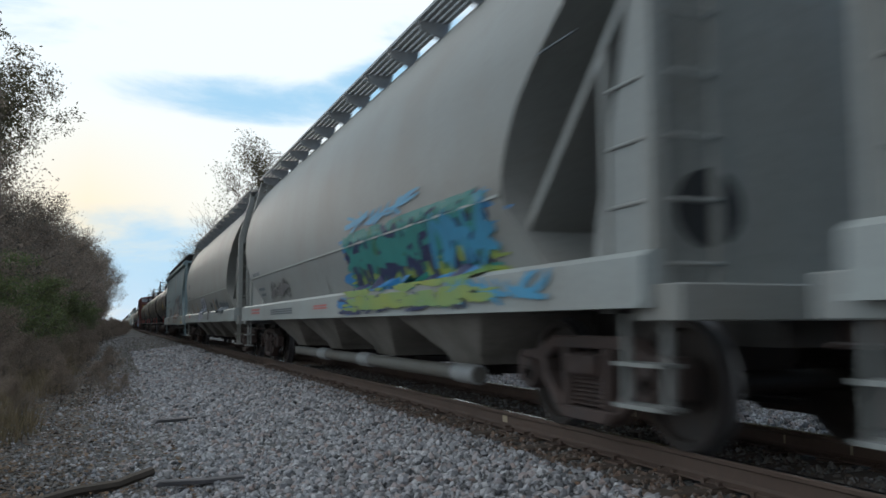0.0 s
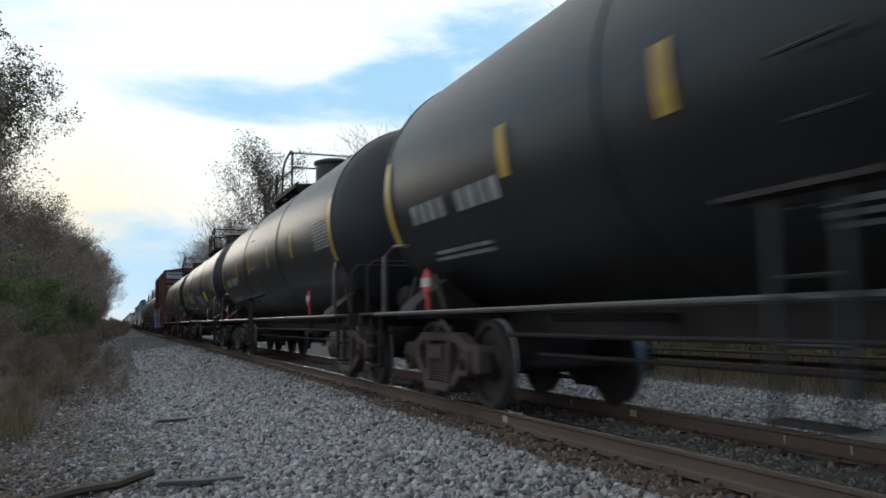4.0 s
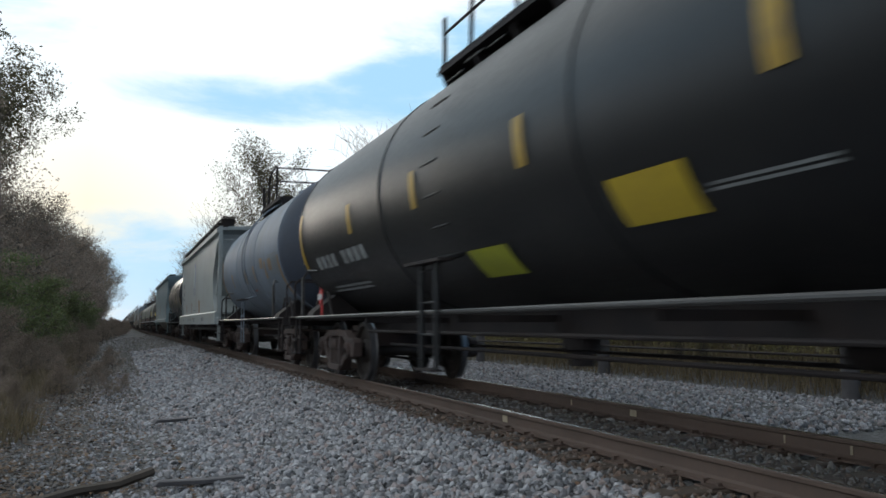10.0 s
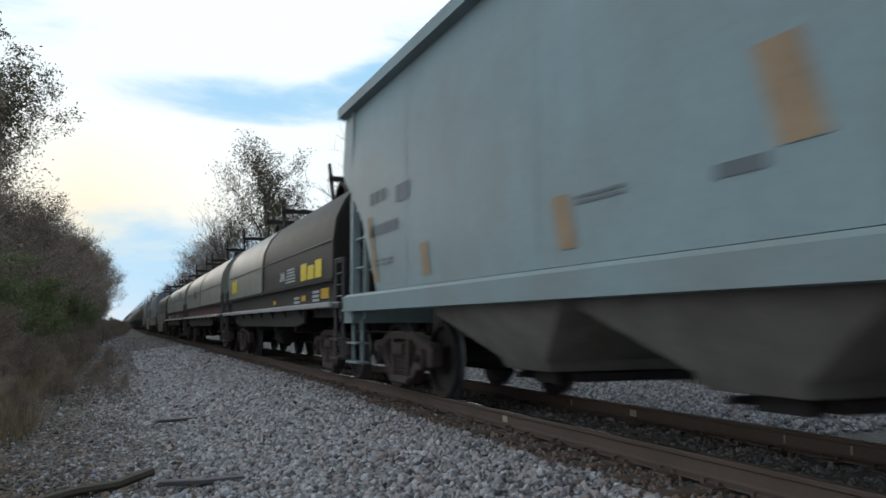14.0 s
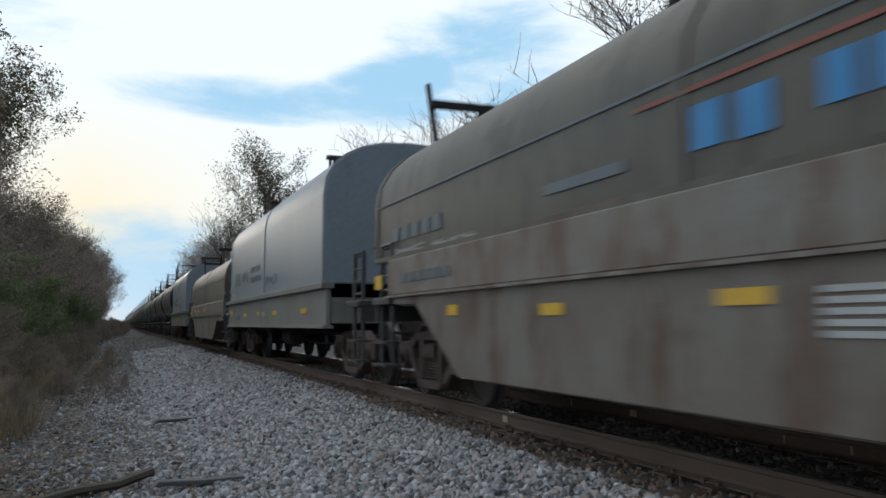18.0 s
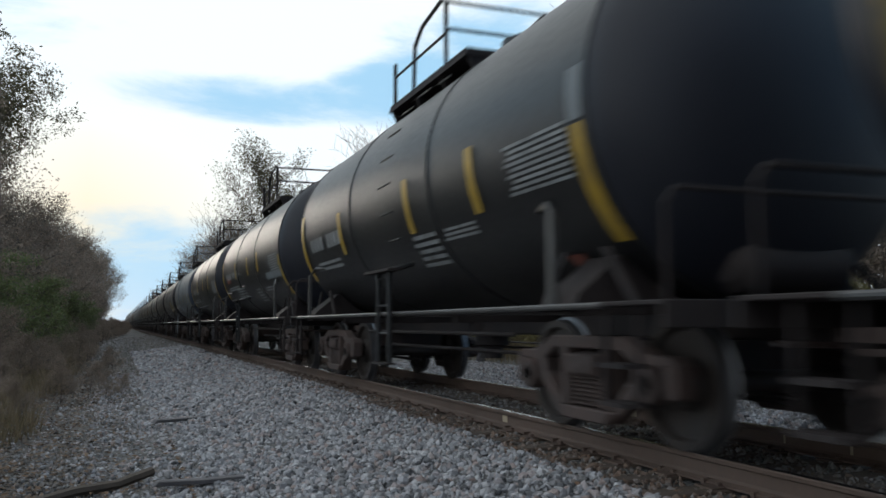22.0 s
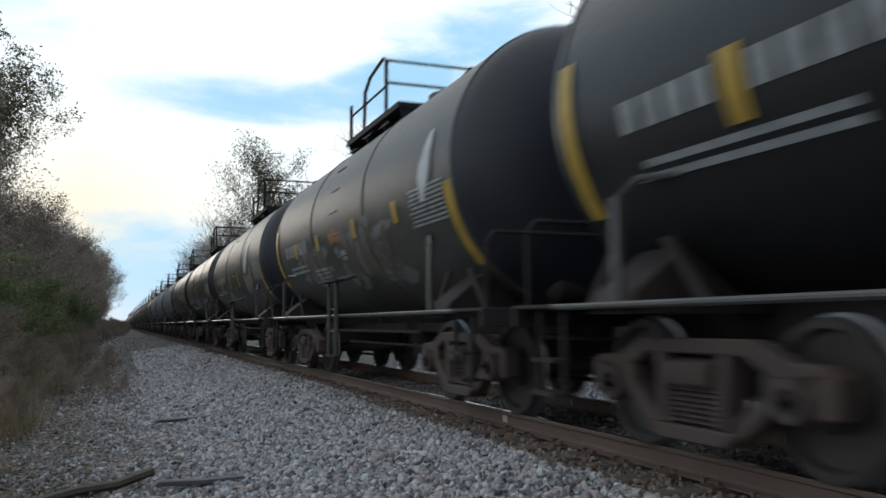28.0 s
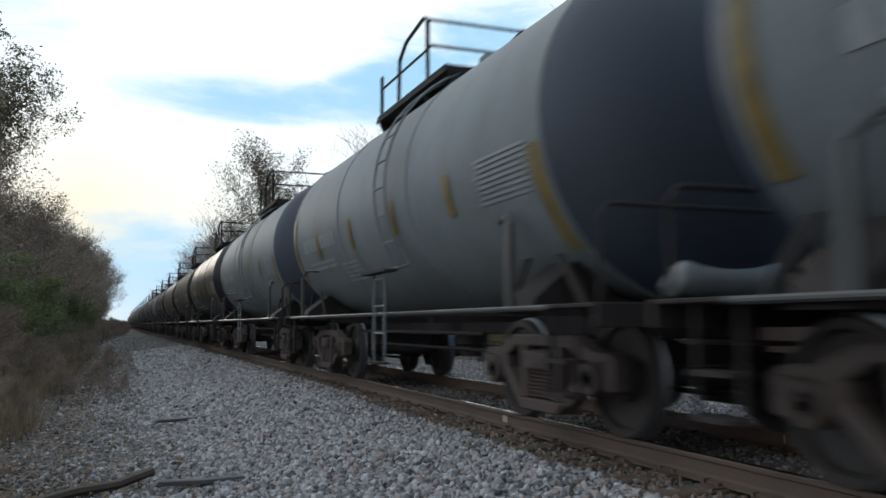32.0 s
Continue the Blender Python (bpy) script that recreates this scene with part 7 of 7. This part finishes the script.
    marks = {
        0: small_marks(st, mat="yellow_dull") + [("smear", "white", -2.25, -1.85, -8, 26), ("panel", "tank_grey", -2.3, -1.6, -27, -17)],
        1: small_marks(st, (2.3, 4.3, -17, -9), (2.2, -0.9, -2.8), (-24, 0), data=(-1.5, -0.7, -41, -24, 5)) + [("lines", st_, -2.6, -1.7, -31, -25, 3), ("band", "tank_grey", -st + 0.02, -st + 0.22, -7, 8), ("band", "red_dull", -4.1, -3.85, -52, -46)],
        2: small_marks(st, (1.6, 4.2, -13, -7), (1.95, -0.35, -2.0), (-15, 2), data=(-1.3, -0.6, -45, -29, 5)) + [("spray", "red_dull", 3.2, 4.0, 2.05, 2.3, 44, 8), ("panel", "tank_grey", -4.7, -2.9, -25, -19), ("lines", st_, -3.3, -2.1, -35, -30, 2), ("lines", st_, 1.0, 2.6, -36, -24, 4)],
        3: small_marks(st, (1.55, 3.95, -16, -8), (2.1, -0.3, -2.3), (-13, 4), data=(1.1, 2.1, -42, -26, 5)),
        5: small_marks(st, (2.4, 4.2, -16, -8), (2.35, 0.0, -2.2), (-25, -10), mat="yellow_dull") + [("cloud", "spray_mustard", -3.0, -1.7, 1.75, 2.3, 61, 4), ("spray", "spray_mustard", -3.9, -1.7, 1.45, 2.2, 68, 16), ("smear", "white", -2.75, -2.1, 2, 26), ("spray", "tank_grey", -1.6, -0.9, 2.3, 2.8, 67, 10), ("spray", "tank_grey", 0.45, 2.15, 1.9, 2.4, 64, 16), ("cloud", "tank_grey", 0.7, 1.9, 2.0, 2.3, 69, 4)],
        6: small_marks(st, mat="yellow_dull") + [("smear", "white", -1.1, -0.7, -14, 14), ("panel", "coil_tan", -2.4, -1.6, -18, -8), ("panel", "coil_tan", -4.2, -3.2, -20, -2)],
        7: small_marks(st) + [("spray", "tank_grey", -0.7, 1.3, 2.2, 3.1, 62, 16)],
        9: small_marks(st, (2.1, 4.0, -15, -7), (3.0, 1.2, -1.1, -3.0), (-17, -7)) + [("cloud", "spray_smudge", 0.9, 2.9, 1.6, 2.15, 65, 8), ("spray", "coil_tan", 1.0, 2.8, 1.6, 2.2, 66, 18), ("cloud", "spray_smudge", -2.6, 0.1, 1.45, 2.2, 76, 10), ("spray", "coil_tan", -2.5, 0.0, 1.45, 2.25, 77, 22), ("spray", "spray_rust", -0.2, 0.4, 2.1, 2.35, 78, 6), ("panel", "stencil", -0.4, -0.1, -27, -21), ("smear", "white", -4.4, -3.9, -12, 16)],
        10: small_marks(st, (2.1, 4.2, -14, -8), (3.0, 1.0, -0.8, -3.15), (-24, -8), block=(-22, -5)) + [("smear", "white", -3.0, -2.1, -12, 20), ("panel", "spray_smudge", -3.0, -1.95, -32, -15), ("spray", "tank_grey", -2.9, -2.1, 1.75, 2.1, 79, 8)],
        11: small_marks(st, (1.75, 4.15, -27, -19), (3.0, 0.5, -1.9), (-21, -4), data=(-2.3, -1.1, -42, -23, 6)) + [("lines", st_, -3.5, -2.4, -43, -33, 4), ("cloud", "tank_grey", 0.4, 1.5, 1.7, 2.0, 74, 4), ("spray", st_, 0.3, 1.5, 1.5, 2.0, 75, 12)],
        12: small_marks(st, (1.3, 3.8, -25, -16), (2.9, 0.9, -1.1, -2.9), (-23, -7), data=(1.3, 2.1, -53, -49, 1)) + [("lines", st_, -1.4, -0.4, -40, -30, 3)],
    }
    decks = {10: -0.75}
    ladders = {2: 0.45, 4: 0.4, 5: -0.6, 10: -0.8, 11: -0.65, 13: -0.3, 14: -0.9}
    for k in range(len(cuts) - 1):
        s = looks[k] if k < len(looks) else rest[k % len(rest)]
        a, b = cuts[k], cuts[k + 1]
        grey = s == "tank_grey"
        plain = small_marks(st, words="tank_pale_ink" if grey else st_, mat="yellow_dull" if grey else "yellow") if k < 20 else ()
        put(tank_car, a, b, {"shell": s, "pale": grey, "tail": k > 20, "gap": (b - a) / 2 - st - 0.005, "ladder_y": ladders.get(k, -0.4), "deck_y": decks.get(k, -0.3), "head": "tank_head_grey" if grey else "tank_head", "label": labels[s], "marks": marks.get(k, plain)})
    return cars


CARS = build_train()


def motions():
    """The whole train rolls past; wheels turn while their car is near."""
    times = [2.0 * k for k in range(17)]
    for car, place in CARS:
        walk(car, [(t, pose(TRACK_X, place - train_way(t), 0)) for t in times])
    step = 1.0 / FPS
    for w, place in SPINNING:
        x, y, z = w.location
        rows = []
        for k in range(int(SECONDS * FPS) + 1):
            t = k * step
            d = place - train_way(t)
            if -6.0 < d < 32.0:
                rows.append((t, pose(x, y, z, math.degrees(-d / WHEEL_R) % 360.0)))
        if len(rows) < 2:
            continue
        if rows[0][0] > 0:
            rows.insert(0, (0.0, rows[0][1]))
        if rows[-1][0] < SECONDS:
            rows.append((SECONDS, rows[-1][1]))
        walk(w, rows)


# ---- trees, brush and fence ----
LEAF_GREEN = stuff_mat("leaf_green", [(0.105, 0.14, 0.06), (0.13, 0.17, 0.07), (0.18, 0.185, 0.085), (0.11, 0.135, 0.065)], 0.7, 0.35)
LEAF_TAN = stuff_mat("leaf_tan", [(0.085, 0.08, 0.042), (0.12, 0.10, 0.055), (0.075, 0.075, 0.04), (0.14, 0.12, 0.065), (0.06, 0.062, 0.034)], 0.7, 0.25)
LEAF_BROWN = stuff_mat("leaf_brown", [(0.24, 0.18, 0.145), (0.30, 0.235, 0.185), (0.19, 0.15, 0.125), (0.26, 0.225, 0.18)], 0.8, 0.3)
GRASS = stuff_mat("dry_grass", [(0.20, 0.155, 0.10), (0.14, 0.11, 0.07), (0.25, 0.20, 0.13), (0.10, 0.085, 0.045)], 0.8, 0.3)
LEAF_YELLOW = stuff_mat("leaf_yellow", [(0.24, 0.20, 0.08), (0.30, 0.25, 0.11), (0.17, 0.18, 0.07), (0.34, 0.29, 0.14)], 0.7, 0.35)
LITTER = stuff_mat("leaf_litter", [(0.10, 0.065, 0.04), (0.15, 0.095, 0.06), (0.07, 0.05, 0.035), (0.19, 0.13, 0.085)], 0.8)
TWIG = surface("twig_bark", (0.095, 0.078, 0.068), 0.9, dirt=(0.15, 0.125, 0.11), dirt_amount=0.6, scale=3.0, bump=0.2)


def branches(rnd, height, trunk_r, lean=0.1, levels=4, spread=0.75, first=0.25, kids=(9, 5, 4, 3), fine=0.011):
    """Trunk, limbs and twigs; returns the wood and the twig ends."""
    wood, twigs, ends = Geo(), Geo(), []

    def grow(p, d, length, r, lv):
        segs = 4 if lv == 0 else 3
        pts = [p]
        dirs = [d]
        for k in range(segs):
            jit = 0.10 if lv == 0 else 0.28
            d = (d + Vector((rnd.uniform(-jit, jit), rnd.uniform(-jit, jit), rnd.uniform(-jit * 0.4, jit * 0.7)))).normalized()
            pts.append(pts[-1] + d * length / segs)
            dirs.append(d)
        g = wood if lv < 2 else twigs
        for k in range(segs):
            r0, r1 = r * (1 - 0.75 * k / segs), r * (1 - 0.75 * (k + 1) / segs)
            g.tube(pts[k], pts[k + 1], r0, 7 if lv == 0 else (5 if lv == 1 else 3), r1)
        if lv >= levels - 1:
            ends.append((pts[-1], dirs[-1]))
            ends.append(((pts[-1] + pts[-2]) / 2, dirs[-1]))
            return
        n = kids[lv]
        for k in range(n):
            f = (first if lv == 0 else 0.25) + (1 - (first if lv == 0 else 0.25)) * (k + rnd.random()) / n
            i = min(segs - 1, int(f * segs))
            q = pts[i].lerp(pts[i + 1], f * segs - i)
            a = rnd.uniform(0, 6.283)
            out = Vector((math.cos(a), math.sin(a), 0))
            up = 0.55 if lv == 0 else 0.25
            dd = (dirs[i] * (1 - spread) + out * spread + Vector((0, 0, up * rnd.random()))).normalized()
            ln = length * (0.52 if lv == 0 else 0.55) * (1.15 - 0.6 * f if lv == 0 else rnd.uniform(0.7, 1.1))
            grow(q, dd, ln, max(fine, r * (1 - 0.7 * f) * 0.5), lv + 1)

    grow(Vector((0, 0, 0)), Vector((rnd.uniform(-lean, lean), rnd.uniform(-lean, lean), 1)).normalized(), height, trunk_r, 0)
    return wood, twigs, ends


def leaves(rnd, ends, per, size, scatter):
    v, f = [], []
    for p, d in ends:
        for _ in range(per):
            c = p + Vector((rnd.gauss(0, scatter), rnd.gauss(0, scatter), rnd.gauss(0, scatter * 0.8)))
            a = Vector((rnd.uniform(-1, 1), rnd.uniform(-1, 1), rnd.uniform(-1, 1))).normalized()
            b = a.orthogonal().normalized()
            b.rotate(Matrix.Rotation(rnd.uniform(0, 6.28), 3, a))
            s = size * rnd.uniform(0.6, 1.3)
            k = len(v)
            e = a.cross(b)
            v += [c - b * s, c - e * s * 0.5 + a * s * 0.12, c + b * s, c + e * s * 0.5 + a * s * 0.12]
            f.append((k, k + 1, k + 2, k + 3))
    return Geo().add(v, f)


def tree(seed, height, trunk_r, leaf, per, size, scatter, label, name="tree", **kw):
    rnd = random.Random(seed)
    wood, twigs, ends = branches(rnd, height, trunk_r, **kw)
    t = new(name)
    tagged(t, label, "tree" if name == "tree" else "shrub", "trees and brush along the line")
    part("trunk", ("trunk", seed), lambda: wood, "bark", t)
    part("crown_wood", ("twigs", seed), lambda: twigs, TWIG, t, smooth=0)
    if per:
        part("crown", ("crown", seed), lambda: leaves(rnd, ends, per, size, scatter), leaf, t, smooth=0)
    return t


def plant(template, x, y, turn, scale, z=None):
    m = pose(x, y, ground_z(x) - 0.05 if z is None else z, 0, 0, turn)
    c = copy_thing(template, m)
    c.scale = (scale, scale, scale)
    return c


def build_trees():
    oak = tree(1, 15, 0.24, LEAF_TAN, 17, 0.10, 0.27, "tall thinning tree with olive-brown autumn leaves", kids=(15, 7, 5, 4), first=0.42, spread=0.55)
    thin = tree(2, 14, 0.20, LEAF_TAN, 7, 0.10, 0.26, "half-bare tree with a few yellow-brown leaves", kids=(15, 8, 5, 3), first=0.22, spread=0.45, fine=0.02)
    bare = tree(3, 11, 0.20, LEAF_BROWN, 0, 0.07, 0.3, "bare grey-brown tree with fine twigs", kids=(15, 8, 5, 4), first=0.25, spread=0.5, fine=0.016)
    russet = tree(4, 10, 0.12, LEAF_BROWN, 7, 0.085, 0.30, "reddish-brown tree with withered leaves", kids=(16, 7, 5, 3), first=0.04, spread=0.6)
    shrub = tree(5, 3.0, 0.05, LEAF_GREEN, 8, 0.05, 0.12, "leafy green shrub by the path", name="shrub", kids=(14, 7, 4, 3), first=0.0, spread=0.75)
    scrub = tree(6, 4.2, 0.05, LEAF_BROWN, 6, 0.05, 0.16, "leafless brown thicket shrub", name="shrub", kids=(16, 7, 5, 3), first=0.0, spread=0.65)
    olive = tree(7, 3.0, 0.05, LEAF_YELLOW, 6, 0.05, 0.14, "yellowing brush shrub behind the gravel", name="shrub", kids=(14, 7, 4, 3), first=0.0, spread=0.7)
    snag = tree(8, 9, 0.14, LEAF_BROWN, 0, 0.05, 0.1, "dead broken tree standing in the brush", kids=(7, 3, 2, 2), first=0.3, spread=0.7)
    rnd = random.Random(77)
    first = {}

    def put(t, x, y, turn, s):
        if t not in first:            # the template itself takes the first place
            t.matrix_basis = pose(x, y, ground_z(x) - 0.05, 0, 0, turn)
            t.scale = (s, s, s)
            first[t] = True
        else:
            plant(t, x, y, turn, s)

    # left side: a tall tree, then a wall of brown brush and trees down the line
    put(oak, -9.2, 57, 20, 1.04)
    put(oak, -10.8, 63, 140, 1.0)
    put(oak, -11.8, 68, 250, 0.9)
    put(bare, -8.4, 64, 60, 0.84)
    put(bare, -7.8, 74, 160, 0.84)
    put(bare, -7.4, 84, 60, 0.86)
    put(bare, -7.2, 96, 10, 0.9)
    put(bare, -6.6, 112, 200, 0.95)
    for x, y, turn, sc in ((-7.2, 104, 30, 1.15), (-6.6, 118, 80, 1.25), (-6.4, 130, 150, 1.3), (-6.0, 142, 220, 1.35), (-5.6, 154, 10, 1.4), (-5.2, 166, 75, 1.45), (-4.8, 178, 190, 1.5), (-4.6, 190, 300, 1.5), (-4.4, 202, 130, 1.5)):
        put(russet, x, y, turn, sc * 0.78)
        put(bare, x - 1.6, y + 5, turn + 40, sc * 0.80)
    put(snag, -3.0, 170, 130, 1.0)
    for k in range(60):
        y = 38 + 5.0 * k + rnd.uniform(-2, 2)
        put(russet, -6.0 - rnd.uniform(0, 5.5), y, rnd.uniform(0, 360), rnd.uniform(0.68, 0.98))
    for k in range(30):
        y = 60 + 7.0 * k + rnd.uniform(-2, 2)
        put(russet, -5.0 - rnd.uniform(0, 2.0), y, rnd.uniform(0, 360), rnd.uniform(0.55, 0.85))
    for k in range(56):
        y = 19 + 3.1 * k + rnd.uniform(-1.5, 1.5)
        put(scrub, -4.4 - rnd.uniform(0.0, 3.6), y, rnd.uniform(0, 360), rnd.uniform(0.7, 1.25))
    for k in range(60):            # low weeds and saplings that close in on the path
        y = 24 + 3.2 * k + rnd.uniform(-1.2, 1.2)
        edge = -2.2 + min(2.6, max(0.0, (y - 50) * 0.024))
        put(scrub, edge - rnd.uniform(0.2, 1.8), y, rnd.uniform(0, 360), rnd.uniform(0.14, 0.34) * (1.0 if y < 60 else 1.5))
    for k in range(70):            # sparse reddish weeds at the gravel's edge
        y = 17 + 2.2 * k + rnd.uniform(-1.0, 1.0)
        edge = -1.7 + min(2.8, max(0.0, (y - 30) * 0.032))
        put(scrub, edge - rnd.uniform(0.0, 1.3), y, rnd.uniform(0, 360), rnd.uniform(0.10, 0.24) * (1.0 if y < 50 else 1.7))
    for x, y, s in ((-5.0, 28, 1.0), (-5.6, 31, 1.15), (-4.7, 34, 0.9), (-5.2, 38, 1.1), (-4.5, 44, 0.9), (-6.0, 26, 1.0), (-5.4, 49, 1.0), (-4.6, 57, 0.9), (-4.4, 66, 0.8)):
        put(shrub, x, y, rnd.uniform(0, 360), s)
    for x, y, s in ((-3.5, 27, 0.75), (-3.9, 29, 0.95), (-3.2, 31.5, 0.8), (-3.0, 34.5, 0.85), (-4.2, 33, 1.05), (-2.9, 38, 0.8), (-3.6, 41, 0.95), (-2.6, 45, 0.8), (-2.4, 52, 0.75), (-2.0, 60, 0.7), (-4.3, 24.5, 0.7)):
        put(shrub, x, y, rnd.uniform(0, 360), s)
    for x, y, s in ((-2.5, 16, 0.2), (-2.2, 18.5, 0.22), (-2.0, 21, 0.2), (-2.9, 19.5, 0.32), (-3.4, 17.5, 0.36), (-1.7, 24, 0.2), (-2.6, 23, 0.34), (-1.5, 27.5, 0.22), (-1.2, 31, 0.22), (-3.2, 22, 0.4), (-0.9, 35, 0.2), (-0.5, 19.5, 0.13), (-0.2, 22.5, 0.14), (-0.15, 17.2, 0.10), (-0.9, 16.4, 0.14), (0.1, 18.4, 0.09), (-1.3, 13.2, 0.13), (-1.6, 12.0, 0.16), (-1.9, 14.6, 0.2), (-1.1, 18.2, 0.16), (-1.5, 11.0, 0.12), (-0.7, 25.0, 0.18), (-0.1, 27.5, 0.15)):
        put(scrub, x, y, rnd.uniform(0, 360), s)
    # right side, behind the train
    for x, y, t, s in ((12.6, 80, thin, 0.99), (14.4, 84, thin, 0.82), (15.6, 83, bare, 0.9), (14.4, 52, bare, 0.94), (15.6, 55, bare, 0.9), (14.8, 39, bare, 0.80), (15.0, 33.0, bare, 0.78), (16.8, 34.5, bare, 0.78), (14.8, 20.8, bare, 0.80),
                       (15.5, 15.2, thin, 1.05), (17.5, 17.5, bare, 1.25), (16.5, 13.2, russet, 1.2), (14.2, 12.4, bare, 1.25), (19, 14, thin, 1.1), (16.2, 19.0, russet, 0.9), (15.5, 128, bare, 1.35), (17, 134, russet, 1.3), (14.6, 140, bare, 1.25), (15.5, 148, russet, 1.25), (17, 156, bare, 1.3), (15, 166, russet, 1.2), (14.4, 178, bare, 1.15), (16, 190, russet, 1.15), (16, 215, russet, 1.1), (15.5, 245, bare, 1.1), (15, 280, russet, 1.1), (14, 320, russet, 1.0), (14, 360, russet, 1.0)):
        put(t, x, y, rnd.uniform(0, 360), s)
    for k in range(22):
        put(scrub, 14.5 + rnd.uniform(0, 4.5), 6.5 + 1.0 * k + rnd.uniform(-0.5, 0.5), rnd.uniform(0, 360), rnd.uniform(0.7, 1.2))
    for k in range(30):
        put(olive, 11.9 + rnd.uniform(0, 1.2), 8.0 + 1.1 * k + rnd.uniform(-0.5, 0.5), rnd.uniform(0, 360), rnd.uniform(0.3, 0.6))
    for k in range(44):
        put(olive, 13.0 + rnd.uniform(0, 3.5), 8.5 + 1.2 * k + rnd.uniform(-0.6, 0.6), rnd.uniform(0, 360), rnd.uniform(0.5, 0.95))


def build_grass():
    rng = random.Random(9)
    v, f = [], []

    def blade(x, y, hgt, w):
        z = ground_z(x)
        a = rng.uniform(0, 6.28)
        dx, dy = math.cos(a) * w, math.sin(a) * w
        bx, by = rng.gauss(0, hgt * 0.35), rng.gauss(0, hgt * 0.35)
        k = len(v)
        v.extend([(x - dx, y - dy, z - 0.02), (x + dx, y + dy, z - 0.02), (x + bx * 0.4 + dx * 0.6, y + by * 0.4 + dy * 0.6, z + hgt * 0.6), (x + bx, y + by, z + hgt), (x + bx * 0.4 - dx * 0.6, y + by * 0.4 - dy * 0.6, z + hgt * 0.6)])
        f.append((k, k + 1, k + 2, k + 3, k + 4))
    for _ in range(26000):
        y = 7 + 45 * rng.random() ** 1.5
        x = -1.25 - 4.4 * rng.random() ** 1.1 - 0.35 * math.sin(y * 0.9)
        blade(x, y, rng.uniform(0.12, 0.5), 0.006)
    for _ in range(12000):
        y = 8.5 + 35 * rng.random() ** 1.3
        x = 11.0 + 4.0 * rng.random()
        blade(x, y, rng.uniform(0.2, 0.9), 0.008)
    me = Geo().add(v, f)
    tagged(solo("dry_grass", me, GRASS, smooth=0), "dry straw-coloured grass and weeds along the gravel", "grass", kind="stuff")


def build_fence():
    fence = new("cable_fence")
    fence.location = (11.0, 0, 0)
    tagged(fence, "weathered grey posts with two dark rails", "fence")
    z0 = ground_z(11.0)
    for y in (10.55, 18.0, 25.5, 33.0, 40.5, 48.0):
        part("post", "fence_post", lambda: Geo().lathe([(0.0, -0.3), (0.14, -0.3), (0.15, 0.4), (0.14, 1.1), (0.12, 1.14), (0.0, 1.15)], 12, "z"), "post", fence, (0, y, z0), bevel=0.0)
    for z in (0.34, 0.64):
        part("rail_pipe", ("fence_rail", z), lambda: Geo().tube((-0.16, 2, 0), (-0.16, 60, 0), 0.025, 8), "frame_black", fence, (0, 0, z))


def build_debris():
    g = Geo()
    g.pipe([(0.42, 0.02, 0.03), (0.72, 0.30, 0.07), (1.0, 0.60, 0.06), (1.25, 0.9, 0.11)], 0.042, 7)
    b = solo("fallen_branch", g, "bark")
    b.matrix_basis = pose(-1.05, 7.3, ground_z(-0.6), 0, 0, -8)
    tagged(b, "dark fallen branch lying on the gravel", "branch")


def build_litter():
    rng = random.Random(14)
    v, f = [], []
    for _ in range(9000):
        y = 6 + 26 * rng.random() ** 1.4
        x = min(0.6, -0.9 + rng.gauss(0, 0.75))
        a, s = rng.uniform(0, 6.28), rng.uniform(0.018, 0.04)
        z = ground_z(x) + rng.uniform(0.015, 0.04)
        k = len(v)
        c, d = math.cos(a) * s, math.sin(a) * s
        v.extend([(x - c, y - d, z), (x - d * 0.45, y + c * 0.45, z + s * rng.uniform(-0.2, 0.5)), (x + c, y + d, z + s * rng.uniform(0, 0.5)), (x + d * 0.45, y - c * 0.45, z + s * rng.uniform(-0.2, 0.5))])
        f.append((k, k + 1, k + 2, k + 3))
    tagged(solo("leaf_litter", Geo().add(v, f), LITTER, smooth=0), "brown fallen leaves strewn over the path's edge", "leaves", kind="stuff")
    for x, y, turn, ln, w in ((0.92, 12.25, -60, 1.05, 0.10), (0.70, 7.5, -84, 0.80, 0.09)):
        g = Geo().prism([(-ln / 2, -0.012), (ln / 2 - 0.05, -0.02), (ln / 2, 0.01), (ln / 2 - 0.08, 0.03), (0.0, 0.022), (-ln / 2 + 0.04, 0.03)], "y", -w / 2, w / 2)
        b = solo("board", g, "post", bevel=0.006)
        b.matrix_basis = pose(x, y, ground_z(x) + 0.05, 2, 1, turn + 90)
        tagged(b, "weathered grey broken board lying on the gravel", "board")


build_trees()
build_litter()
build_grass()
build_fence()
build_debris()
motions()
